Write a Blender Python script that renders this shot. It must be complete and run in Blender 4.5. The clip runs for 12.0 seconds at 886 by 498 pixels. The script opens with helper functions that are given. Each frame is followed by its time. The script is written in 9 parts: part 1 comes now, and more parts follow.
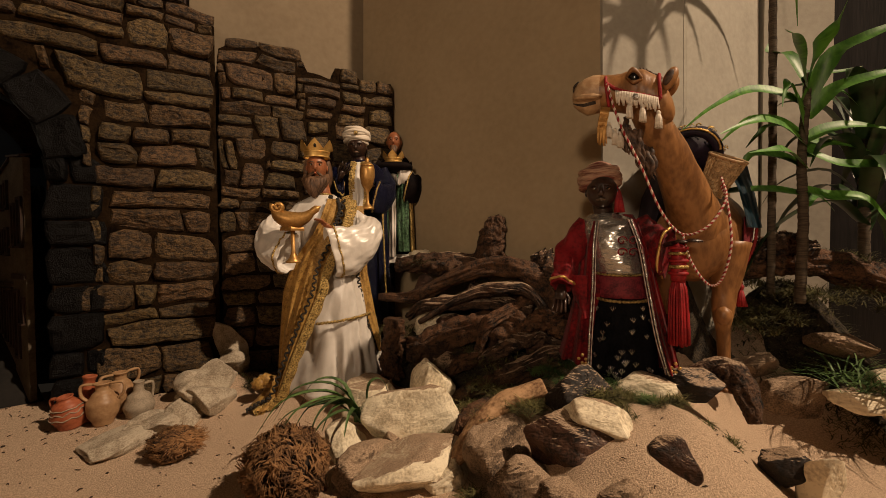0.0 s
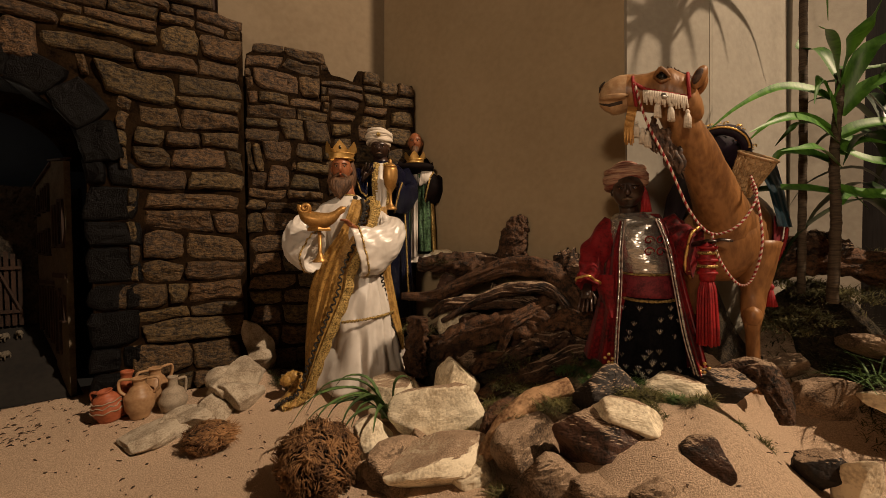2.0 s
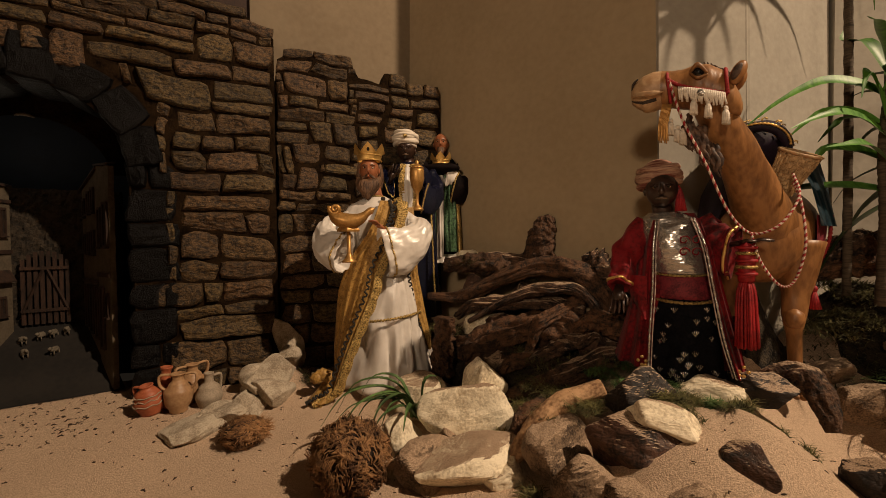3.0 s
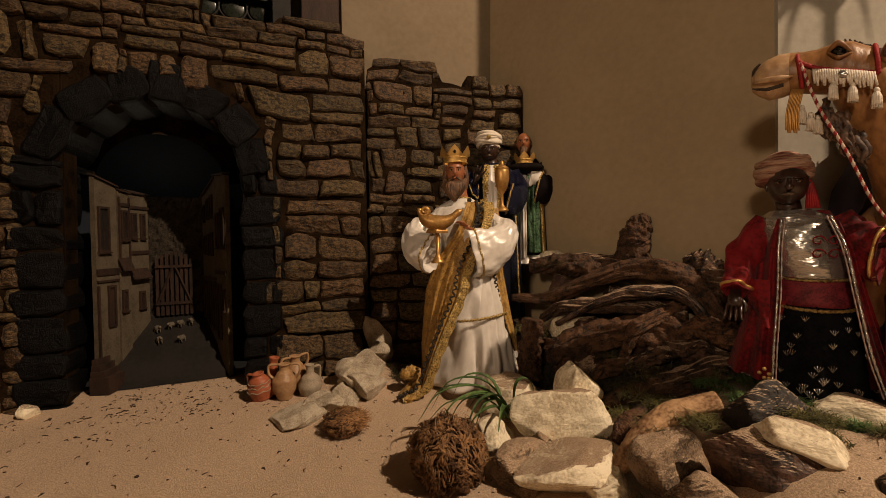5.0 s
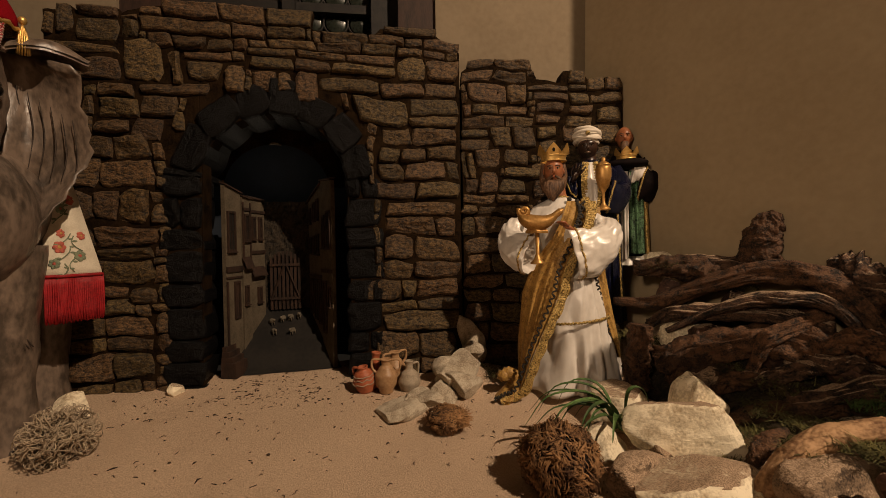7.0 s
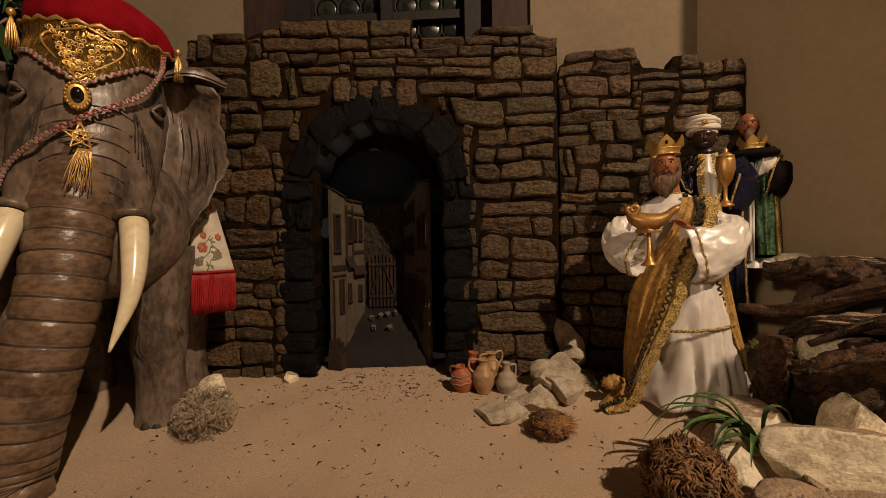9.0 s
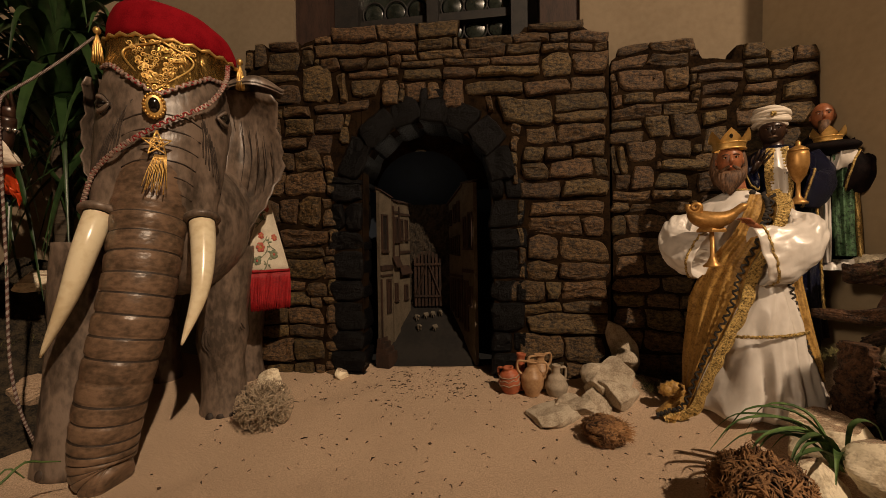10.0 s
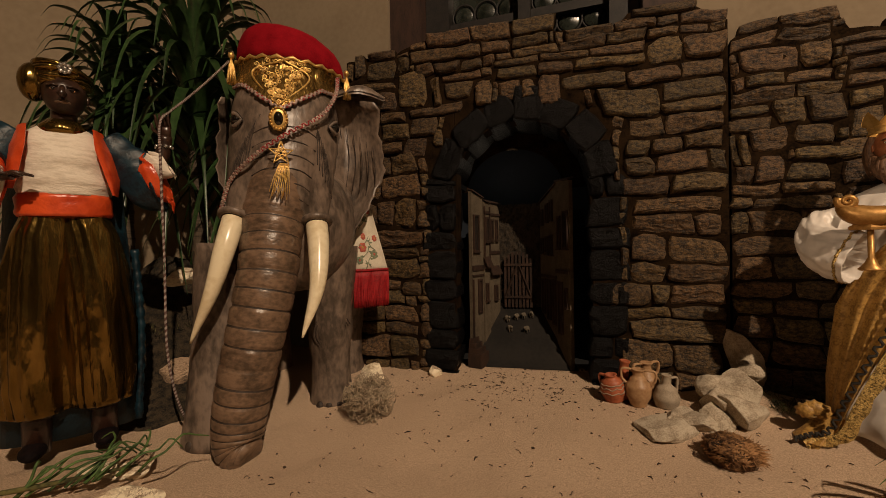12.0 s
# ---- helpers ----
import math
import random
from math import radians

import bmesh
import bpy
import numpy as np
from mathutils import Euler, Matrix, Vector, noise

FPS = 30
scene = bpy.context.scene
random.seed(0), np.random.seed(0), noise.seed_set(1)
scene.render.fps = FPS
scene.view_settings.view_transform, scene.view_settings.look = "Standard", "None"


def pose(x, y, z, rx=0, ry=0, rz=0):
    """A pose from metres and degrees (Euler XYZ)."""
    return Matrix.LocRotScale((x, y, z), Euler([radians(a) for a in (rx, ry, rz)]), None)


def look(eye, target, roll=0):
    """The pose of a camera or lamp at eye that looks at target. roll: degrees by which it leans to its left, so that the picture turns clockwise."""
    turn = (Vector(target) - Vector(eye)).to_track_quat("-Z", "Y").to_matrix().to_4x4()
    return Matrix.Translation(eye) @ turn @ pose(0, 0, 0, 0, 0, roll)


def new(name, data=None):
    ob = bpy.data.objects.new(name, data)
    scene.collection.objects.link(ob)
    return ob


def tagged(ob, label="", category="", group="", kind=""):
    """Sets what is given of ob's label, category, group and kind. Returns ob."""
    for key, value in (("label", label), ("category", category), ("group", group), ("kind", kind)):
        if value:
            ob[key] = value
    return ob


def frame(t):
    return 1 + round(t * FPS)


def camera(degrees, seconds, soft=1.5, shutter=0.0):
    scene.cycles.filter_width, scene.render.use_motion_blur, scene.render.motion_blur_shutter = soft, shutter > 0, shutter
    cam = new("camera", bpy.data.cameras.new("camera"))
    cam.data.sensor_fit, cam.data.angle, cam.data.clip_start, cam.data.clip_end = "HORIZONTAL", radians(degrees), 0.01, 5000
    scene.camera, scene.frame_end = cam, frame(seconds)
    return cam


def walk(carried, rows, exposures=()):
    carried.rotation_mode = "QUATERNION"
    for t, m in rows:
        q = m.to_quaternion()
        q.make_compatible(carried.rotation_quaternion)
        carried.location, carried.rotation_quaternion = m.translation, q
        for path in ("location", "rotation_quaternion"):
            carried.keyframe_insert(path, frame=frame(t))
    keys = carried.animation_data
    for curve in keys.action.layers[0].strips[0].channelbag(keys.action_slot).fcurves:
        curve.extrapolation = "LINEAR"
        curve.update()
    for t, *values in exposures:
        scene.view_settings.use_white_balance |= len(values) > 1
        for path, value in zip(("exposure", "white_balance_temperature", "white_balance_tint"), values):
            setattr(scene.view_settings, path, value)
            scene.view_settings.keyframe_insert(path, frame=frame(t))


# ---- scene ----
cam = camera(95.5, 12.0, 0.85)
PATH = [
    (0, (0.072, 0.005, 0.413), (1.284, 1.595, 0.36), -0.3),
    (0.5, (0.064, 0.007, 0.412), (1.272, 1.6, 0.362), -0.2),
    (1, (0.058, 0.009, 0.412), (1.258, 1.608, 0.361), -0.3),
    (1.5, (0.053, 0.009, 0.412), (1.236, 1.621, 0.361), -0.3),
    (2, (0.047, 0.011, 0.413), (1.206, 1.64, 0.36), -0.4),
    (2.5, (0.039, 0.015, 0.414), (1.164, 1.667, 0.36), -0.5),
    (3, (0.031, 0.018, 0.413), (1.108, 1.703, 0.363), -0.5),
    (5, (-0.019, 0.04, 0.416), (0.776, 1.875, 0.369), -0.7),
    (5.5, (-0.036, 0.046, 0.416), (0.681, 1.912, 0.371), -0.7),
    (6, (-0.049, 0.053, 0.413), (0.583, 1.95, 0.375), -0.8),
    (6.5, (-0.066, 0.058, 0.417), (0.484, 1.981, 0.376), -0.8),
    (7, (-0.082, 0.062, 0.418), (0.382, 2.008, 0.376), -0.8),
    (9, (-0.14, 0.074, 0.419), (-0.041, 2.071, 0.384), -0.9),
    (9.5, (-0.155, 0.075, 0.418), (-0.146, 2.075, 0.387), -0.9),
    (10, (-0.17, 0.075, 0.418), (-0.251, 2.073, 0.389), -0.9),
    (10.5, (-0.185, 0.075, 0.417), (-0.357, 2.067, 0.393), -1.0),
    (11, (-0.197, 0.074, 0.418), (-0.462, 2.056, 0.394), -0.9),
    (11.5, (-0.213, 0.072, 0.42), (-0.564, 2.04, 0.396), -0.9),
    (12, (-0.229, 0.071, 0.419), (-0.666, 2.022, 0.397), -1.0),
]
walk(cam, [(t, look(eye, target, roll)) for t, eye, target, roll in PATH])

# ---- world and lamps ----
world = bpy.data.worlds.new("world")
scene.world = world
world.use_nodes = True
world.node_tree.nodes["Background"].inputs[0].default_value = (0.9, 0.68, 0.48, 1)
world.node_tree.nodes["Background"].inputs[1].default_value = 0.012
scene.view_settings.exposure = 0.0


def spot_lamp(name, eye, target, watts, size, degrees, colour):
    data = bpy.data.lights.new(name, "SPOT")
    data.energy, data.shadow_soft_size, data.color = watts, size, colour
    data.spot_size, data.spot_blend = radians(degrees), 0.7
    ob = new(name, data)
    ob.matrix_world = look(eye, target)
    return ob


TUNGSTEN = (1.0, 0.735, 0.50)
spot_lamp("ceiling_spotlight", (1.95, -2.25, 3.75), (-0.60, 0.76, 0.08), 895, 0.045, 64, TUNGSTEN)
spot_lamp("low_spotlight", (-1.55, -0.95, 1.15), (0.88, 0.74, 0.95), 82, 0.14, 43, TUNGSTEN)
lamp = bpy.data.lights.new("street_lamp_glow", "POINT")
lamp.energy, lamp.shadow_soft_size, lamp.color = 0.075, 0.02, (1.0, 0.80, 0.58)
new("model_town_lamp", lamp).location = (-0.318, 1.440, 0.660)

# ---- materials ----
def material(name, dark, light, rough=0.8, metal=0.0, scale=20.0, bump=0.3, fine=6.0, vary=0.15, stretch=(1, 1, 1), mid=0.5, spec=0.4, sheen=0.0, size=0.002, span=0.10, dust=0.0, hue=0.0):
    """Two-tone noise colour at two scales with bump; vary: brightness steps from object to object."""
    m = bpy.data.materials.new(name)
    m.use_nodes = True
    t = m.node_tree
    n, l = t.nodes, t.links
    b = n["Principled BSDF"]
    b.inputs["Roughness"].default_value, b.inputs["Metallic"].default_value = rough, metal
    b.inputs["Specular IOR Level"].default_value = spec
    b.inputs["Sheen Weight"].default_value = sheen * 0.25
    co = n.new("ShaderNodeTexCoord")
    mp = n.new("ShaderNodeMapping")
    mp.inputs["Scale"].default_value = stretch
    l.new(co.outputs["Object"], mp.inputs["Vector"])
    big, small = n.new("ShaderNodeTexNoise"), n.new("ShaderNodeTexNoise")
    for k, s, d in ((big, scale, 4.0), (small, scale * fine, 3.0)):
        k.inputs["Scale"].default_value, k.inputs["Detail"].default_value = s, d
        l.new(mp.outputs[0], k.inputs["Vector"])
    mix = n.new("ShaderNodeMath")
    mix.operation = "MULTIPLY_ADD"
    mix.inputs[1].default_value = 0.45
    half = n.new("ShaderNodeMath")
    half.operation = "MULTIPLY"
    half.inputs[1].default_value = 0.6
    l.new(big.outputs["Fac"], half.inputs[0])
    l.new(small.outputs["Fac"], mix.inputs[0])
    l.new(half.outputs[0], mix.inputs[2])
    ramp = n.new("ShaderNodeValToRGB")
    ramp.color_ramp.elements[0].position, ramp.color_ramp.elements[1].position = mid - span, mid + span
    ramp.color_ramp.elements[0].color, ramp.color_ramp.elements[1].color = (*dark, 1), (*light, 1)
    l.new(mix.outputs[0], ramp.inputs["Fac"])
    out = ramp.outputs["Color"]
    if vary:
        info, hsv, rng = n.new("ShaderNodeObjectInfo"), n.new("ShaderNodeHueSaturation"), n.new("ShaderNodeMapRange")
        rng.inputs["To Min"].default_value, rng.inputs["To Max"].default_value = 1 - vary, 1 + vary
        l.new(info.outputs["Random"], rng.inputs["Value"])
        l.new(rng.outputs[0], hsv.inputs["Value"])
        if hue:
            turn, mul = n.new("ShaderNodeMapRange"), n.new("ShaderNodeMath")
            mul.operation, mul.inputs[1].default_value = "MULTIPLY", 7.31
            frac = n.new("ShaderNodeMath")
            frac.operation = "FRACT"
            l.new(info.outputs["Random"], mul.inputs[0])
            l.new(mul.outputs[0], frac.inputs[0])
            l.new(frac.outputs[0], turn.inputs["Value"])
            turn.inputs["To Min"].default_value, turn.inputs["To Max"].default_value = 0.5 - hue, 0.5 + hue
            l.new(turn.outputs[0], hsv.inputs["Hue"])
        l.new(out, hsv.inputs["Color"])
        out = hsv.outputs["Color"]
    if dust:
        # loose sand lying on what faces up
        geo, sep, add, step, blend = n.new("ShaderNodeNewGeometry"), n.new("ShaderNodeSeparateXYZ"), n.new("ShaderNodeMath"), n.new("ShaderNodeMapRange"), n.new("ShaderNodeMixRGB")
        grain, tone = n.new("ShaderNodeTexNoise"), n.new("ShaderNodeValToRGB")
        grain.inputs["Scale"].default_value = 520.0
        l.new(co.outputs["Object"], grain.inputs["Vector"])
        tone.color_ramp.elements[0].position, tone.color_ramp.elements[1].position = 0.35, 0.65
        tone.color_ramp.elements[0].color, tone.color_ramp.elements[1].color = (0.20, 0.135, 0.085, 1), (0.46, 0.335, 0.23, 1)
        l.new(grain.outputs["Fac"], tone.inputs["Fac"])
        l.new(geo.outputs["Normal"], sep.inputs[0])
        add.operation = "MULTIPLY_ADD"
        add.inputs[1].default_value = 0.35
        l.new(big.outputs["Fac"], add.inputs[0])
        l.new(sep.outputs["Z"], add.inputs[2])
        step.inputs["From Min"].default_value, step.inputs["From Max"].default_value = 1.16 - 0.75 * dust, 1.28 - 0.75 * dust
        l.new(add.outputs[0], step.inputs["Value"])
        l.new(step.outputs[0], blend.inputs["Fac"])
        l.new(out, blend.inputs["Color1"])
        l.new(tone.outputs["Color"], blend.inputs["Color2"])
        out = blend.outputs["Color"]
    l.new(out, b.inputs["Base Color"])
    if bump:
        k = n.new("ShaderNodeBump")
        k.inputs["Strength"].default_value, k.inputs["Distance"].default_value = bump, size
        l.new(mix.outputs[0], k.inputs["Height"])
        l.new(k.outputs[0], b.inputs["Normal"])
    return m


M = {
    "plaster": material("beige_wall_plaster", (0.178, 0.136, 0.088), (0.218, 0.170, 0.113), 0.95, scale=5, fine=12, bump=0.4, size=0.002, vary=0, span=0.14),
    # the beige plaster again, lightened in colour for light missing on the side wall
    "side_plaster": material("lightened_side_plaster", (0.30, 0.228, 0.138), (0.355, 0.275, 0.172), 0.95, scale=5, fine=12, bump=0.4, size=0.003, vary=0, span=0.14),
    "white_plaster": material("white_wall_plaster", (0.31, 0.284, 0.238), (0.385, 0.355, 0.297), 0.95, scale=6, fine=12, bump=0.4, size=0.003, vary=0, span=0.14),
    "ceiling": material("ceiling_plaster", (0.5, 0.45, 0.37), (0.6, 0.55, 0.46), 0.95, scale=3, fine=20, vary=0),
    "sand": material("sand", (0.30, 0.212, 0.142), (0.72, 0.535, 0.38), 0.95, scale=420, fine=2.2, bump=1.0, size=0.004, vary=0, spec=0.2, span=0.16),
    "stone": material("painted_foam_stone", (0.008, 0.0048, 0.0024), (0.162, 0.098, 0.039), 0.58, scale=120, fine=3.4, bump=1.0, size=0.007, vary=0.32, hue=0.012, stretch=(0.75, 1, 1.3), mid=0.56, span=0.14),
    "mortar": material("dark_mortar", (0.004, 0.0024, 0.0013), (0.020, 0.0115, 0.0055), 0.95, scale=30, bump=0.8, size=0.004, vary=0, spec=0.04),
    "basalt": material("black_painted_stone", (0.0015, 0.0015, 0.0016), (0.006, 0.0056, 0.006), 0.42, scale=60, fine=8, bump=1.0, size=0.006, vary=0.25, spec=0.12),
    "limestone": material("pale_limestone", (0.42, 0.335, 0.22), (0.84, 0.745, 0.56), 0.92, scale=22, fine=9, bump=0.7, size=0.003, vary=0.12, mid=0.46, dust=0.22),
    "sandy_rock": material("sandy_brown_rock", (0.05, 0.033, 0.022), (0.24, 0.165, 0.105), 0.92, scale=30, fine=12, bump=0.7, size=0.003, vary=0.2, dust=0.62),
    "dark_rock": material("dark_crusted_rock", (0.007, 0.004, 0.003), (0.085, 0.040, 0.024), 0.6, scale=34, fine=7, bump=0.8, size=0.004, vary=0.2, dust=0.36),
    "black_rock": material("black_basalt_rock", (0.003, 0.002, 0.0015), (0.020, 0.012, 0.008), 0.65, scale=40, fine=6, bump=0.7, size=0.003, vary=0.1, dust=0.33),
    "soil": material("shade_dark_soil", (0.006, 0.0045, 0.003), (0.05, 0.036, 0.02), 0.95, scale=60, fine=5, bump=1.0, size=0.010, vary=0.0, mid=0.52),
    "wood": material("weathered_driftwood", (0.004, 0.0022, 0.0011), (0.115, 0.054, 0.025), 0.75, scale=60, fine=5, bump=1.0, size=0.010, vary=0.3, stretch=(1, 1, 1)),
    "pale_wood": material("pale_driftwood", (0.17, 0.085, 0.040), (0.52, 0.32, 0.17), 0.75, scale=30, fine=6, bump=0.8, size=0.004, vary=0.15),
    "sandy_wood": material("sand_dusted_driftwood", (0.006, 0.0036, 0.0022), (0.11, 0.058, 0.033), 0.85, scale=40, fine=6, bump=1.0, size=0.010, mid=0.53, vary=0.2, dust=0.30),
    "moss": material("dark_moss", (0.018, 0.019, 0.006), (0.13, 0.118, 0.04), 0.95, scale=30, bump=0, vary=0.3),
    "grass": material("green_blades", (0.025, 0.055, 0.014), (0.085, 0.15, 0.04), 0.6, scale=30, bump=0, vary=0.3),
    "leaf": material("glossy_green_leaf", (0.030, 0.105, 0.010), (0.09, 0.23, 0.03), 0.46, scale=12, fine=5, bump=0.15, vary=0.25, stretch=(4, 1, 1)),
    "dark_leaf": material("dark_green_leaf", (0.010, 0.026, 0.008), (0.028, 0.060, 0.017), 0.36, scale=12, bump=0.15, vary=0.3),
    "stem": material("ringed_plant_stem", (0.03, 0.021, 0.013), (0.10, 0.075, 0.05), 0.85, scale=8, fine=8, stretch=(1, 1, 14), bump=0.8, vary=0.15),
    "frond": material("dried_brown_frond", (0.060, 0.026, 0.011), (0.36, 0.19, 0.08), 0.8, scale=30, bump=0.3, vary=0.15),
    "lichen": material("dry_grey_lichen", (0.24, 0.18, 0.12), (0.48, 0.39, 0.28), 0.9, scale=40, bump=0.2, vary=0),
    "paper": material("crumpled_limestone_sheet", (0.27, 0.215, 0.152), (0.50, 0.43, 0.33), 0.9, scale=40, fine=8, bump=0.5, size=0.003, vary=0.1),
    "clay": material("tan_clay", (0.30, 0.17, 0.085), (0.42, 0.26, 0.135), 0.45, scale=25, bump=0.25, vary=0.05),
    "red_clay": material("red_clay", (0.27, 0.07, 0.03), (0.40, 0.12, 0.055), 0.5, scale=30, bump=0.25, vary=0.05),
    "white_paint": material("white_slip_paint", (0.26, 0.21, 0.15), (0.38, 0.31, 0.23), 0.7, scale=60, bump=0.2, vary=0),
    "satin": material("white_satin", (0.60, 0.555, 0.50), (0.72, 0.675, 0.62), 0.34, scale=17, fine=3, stretch=(1.2, 1.2, 0.8), bump=0.3, size=0.004, vary=0, spec=0.9, sheen=0.1),
    "gold_velvet": material("gold_velvet", (0.22, 0.115, 0.022), (0.46, 0.27, 0.07), 0.55, scale=60, fine=4, bump=0.5, vary=0, sheen=0.3),
    "gold": material("gold_metal", (0.58, 0.36, 0.10), (0.75, 0.50, 0.18), 0.40, 0.75, scale=30, bump=0.2, vary=0),
    "dull_gold": material("dull_gilded_wood", (0.33, 0.17, 0.045), (0.50, 0.28, 0.09), 0.42, 0.6, scale=30, bump=0.2, vary=0),
    "gold_lace": material("gold_lace", (0.05, 0.03, 0.008), (0.62, 0.43, 0.15), 0.45, 0.6, scale=260, fine=3, bump=1.0, size=0.003, vary=0),
    "gold_lame": material("bronze_gold_lame", (0.13, 0.078, 0.018), (0.26, 0.165, 0.046), 0.20, 0.95, scale=10, fine=3, stretch=(1.6, 1.6, 0.5), bump=0.8, size=0.012, vary=0),
    "bronze_band": material("crumpled_bronze_cloth", (0.20, 0.115, 0.03), (0.42, 0.27, 0.085), 0.27, 0.9, scale=16, fine=3, stretch=(2, 2, 0.5), bump=1.0, size=0.012, vary=0),
    "black_braid": material("black_braid", (0.008, 0.007, 0.006), (0.03, 0.025, 0.02), 0.8, scale=80, vary=0),
    "skin": material("painted_tan_skin", (0.22, 0.075, 0.03), (0.34, 0.125, 0.055), 0.4, scale=40, bump=0.15, vary=0),
    "dark_skin": material("painted_dark_skin", (0.014, 0.0075, 0.005), (0.042, 0.019, 0.012), 0.32, scale=40, bump=0.15, vary=0, spec=0.6),
    "beard": material("carved_brown_hair", (0.035, 0.018, 0.010), (0.16, 0.085, 0.045), 0.6, scale=30, fine=6, stretch=(3, 3, 0.7), bump=0.8, vary=0),
    "blue": material("blue_sequin_velvet", (0.0004, 0.0006, 0.004), (0.0014, 0.0032, 0.028), 0.28, scale=420, fine=2, bump=1.0, size=0.004, vary=0, spec=0.25),
    "turban": material("cream_cloth", (0.55, 0.48, 0.39), (0.72, 0.65, 0.55), 0.7, scale=16, fine=6, bump=0.8, size=0.006, stretch=(0.7, 0.7, 1.8), vary=0),
    "green_brocade": material("green_sequin_brocade", (0.003, 0.010, 0.005), (0.10, 0.20, 0.10), 0.35, 0.4, scale=130, fine=3, bump=0.8, vary=0),
    "dark_velvet": material("dark_velvet", (0.002, 0.0012, 0.0014), (0.009, 0.005, 0.005), 0.8, scale=50, vary=0, spec=0.1),
    "red_velvet": material("red_velvet", (0.030, 0.0008, 0.0014), (0.20, 0.005, 0.009), 0.75, scale=16, fine=10, bump=0.5, size=0.004, vary=0, sheen=0.2, spec=0.25),
    "red_felt": material("red_felt", (0.16, 0.002, 0.006), (0.25, 0.005, 0.011), 0.9, scale=30, fine=14, bump=0.4, vary=0, sheen=0.0, spec=0.08),
    "red_fringe": material("red_fringe_thread", (0.17, 0.004, 0.007), (0.33, 0.010, 0.014), 0.6, scale=40, bump=0.2, vary=0),
    "silver": material("silver_lame", (0.36, 0.33, 0.30), (0.52, 0.49, 0.45), 0.26, 0.8, scale=15, fine=2.5, stretch=(0.8, 1, 1.6), bump=0.9, size=0.012, vary=0),
    "black_cloth": material("black_cloth_silver_motifs", (0.0015, 0.0015, 0.0022), (0.006, 0.006, 0.008), 0.85, scale=40, vary=0, spec=0.1),
    "stripe_cloth": material("striped_turban_cloth", (0.14, 0.035, 0.022), (0.40, 0.25, 0.17), 0.75, scale=30, fine=3, stretch=(0.7, 0.7, 5), bump=0.4, vary=0),
    "burgundy": material("burgundy_brocade", (0.07, 0.004, 0.010), (0.20, 0.02, 0.03), 0.7, scale=60, vary=0),
    "teal": material("teal_crushed_velvet", (0.0005, 0.003, 0.006), (0.004, 0.024, 0.038), 0.45, scale=34, fine=6, bump=0.6, vary=0, sheen=0.08),
    "orange": material("orange_satin", (0.42, 0.038, 0.008), (0.66, 0.085, 0.02), 0.30, scale=14, fine=3, size=0.008, bump=0.8, vary=0, spec=0.6),
    "purple": material("purple_velvet", (0.004, 0.0015, 0.006), (0.016, 0.006, 0.022), 0.7, scale=50, vary=0),
    "camel": material("carved_painted_camel", (0.145, 0.062, 0.020), (0.30, 0.142, 0.050), 0.42, scale=16, fine=5, bump=0.6, size=0.003, vary=0, stretch=(1.6, 1.6, 0.6)),
    "camel_hair": material("carved_dark_camel_hair", (0.025, 0.014, 0.010), (0.12, 0.068, 0.042), 0.6, scale=40, fine=4, bump=0.9, vary=0),
    "muzzle": material("camel_muzzle", (0.34, 0.20, 0.10), (0.50, 0.34, 0.19), 0.5, scale=20, bump=0.3, vary=0),
    "elephant": material("carved_painted_elephant", (0.058, 0.044, 0.034), (0.190, 0.142, 0.110), 0.35, scale=12, fine=6, bump=0.6, size=0.004, vary=0, spec=0.45, stretch=(1.4, 1.4, 0.7)),
    "trunk_brown": material("brown_tinted_trunk", (0.064, 0.042, 0.027), (0.190, 0.122, 0.079), 0.34, scale=14, fine=6, bump=0.6, size=0.004, vary=0, stretch=(1, 1, 1.6)),
    "groove": material("dark_carved_groove", (0.018, 0.012, 0.009), (0.05, 0.035, 0.026), 0.6, scale=40, bump=0.2, vary=0),
    "ivory": material("ivory_paint", (0.66, 0.55, 0.35), (0.78, 0.69, 0.49), 0.24, scale=14, bump=0.05, vary=0, spec=0.6),
    "eye": material("glossy_black_eye", (0.004, 0.003, 0.003), (0.010, 0.008, 0.006), 0.08, scale=40, bump=0, vary=0, spec=0.8),
    "rose_cord": material("rose_silver_cord", (0.20, 0.125, 0.105), (0.46, 0.35, 0.30), 0.45, 0.3, scale=120, vary=0),
    "rope_red": material("red_white_cord", (0.20, 0.008, 0.010), (0.30, 0.018, 0.02), 0.7, scale=100, vary=0),
    "rope_pale": material("pale_cord", (0.42, 0.33, 0.26), (0.62, 0.52, 0.42), 0.7, scale=100, vary=0),
    "lead_cord": material("grey_cord", (0.22, 0.19, 0.17), (0.36, 0.32, 0.29), 0.7, scale=100, vary=0),
    "rope_dark": material("dark_cord", (0.05, 0.025, 0.02), (0.12, 0.06, 0.05), 0.7, scale=100, vary=0),
    "wicker": material("wicker", (0.22, 0.135, 0.06), (0.46, 0.32, 0.17), 0.6, scale=60, bump=0.3, vary=0.2),
    "floral": material("cream_floral_cloth", (0.52, 0.46, 0.36), (0.62, 0.56, 0.45), 0.85, scale=40, fine=10, bump=0.3, vary=0),
    "print_green": material("printed_sage_green", (0.12, 0.15, 0.10), (0.22, 0.25, 0.16), 0.85, scale=60, vary=0),
    "print_red": material("printed_rose_red", (0.35, 0.07, 0.05), (0.48, 0.13, 0.09), 0.85, scale=60, vary=0),
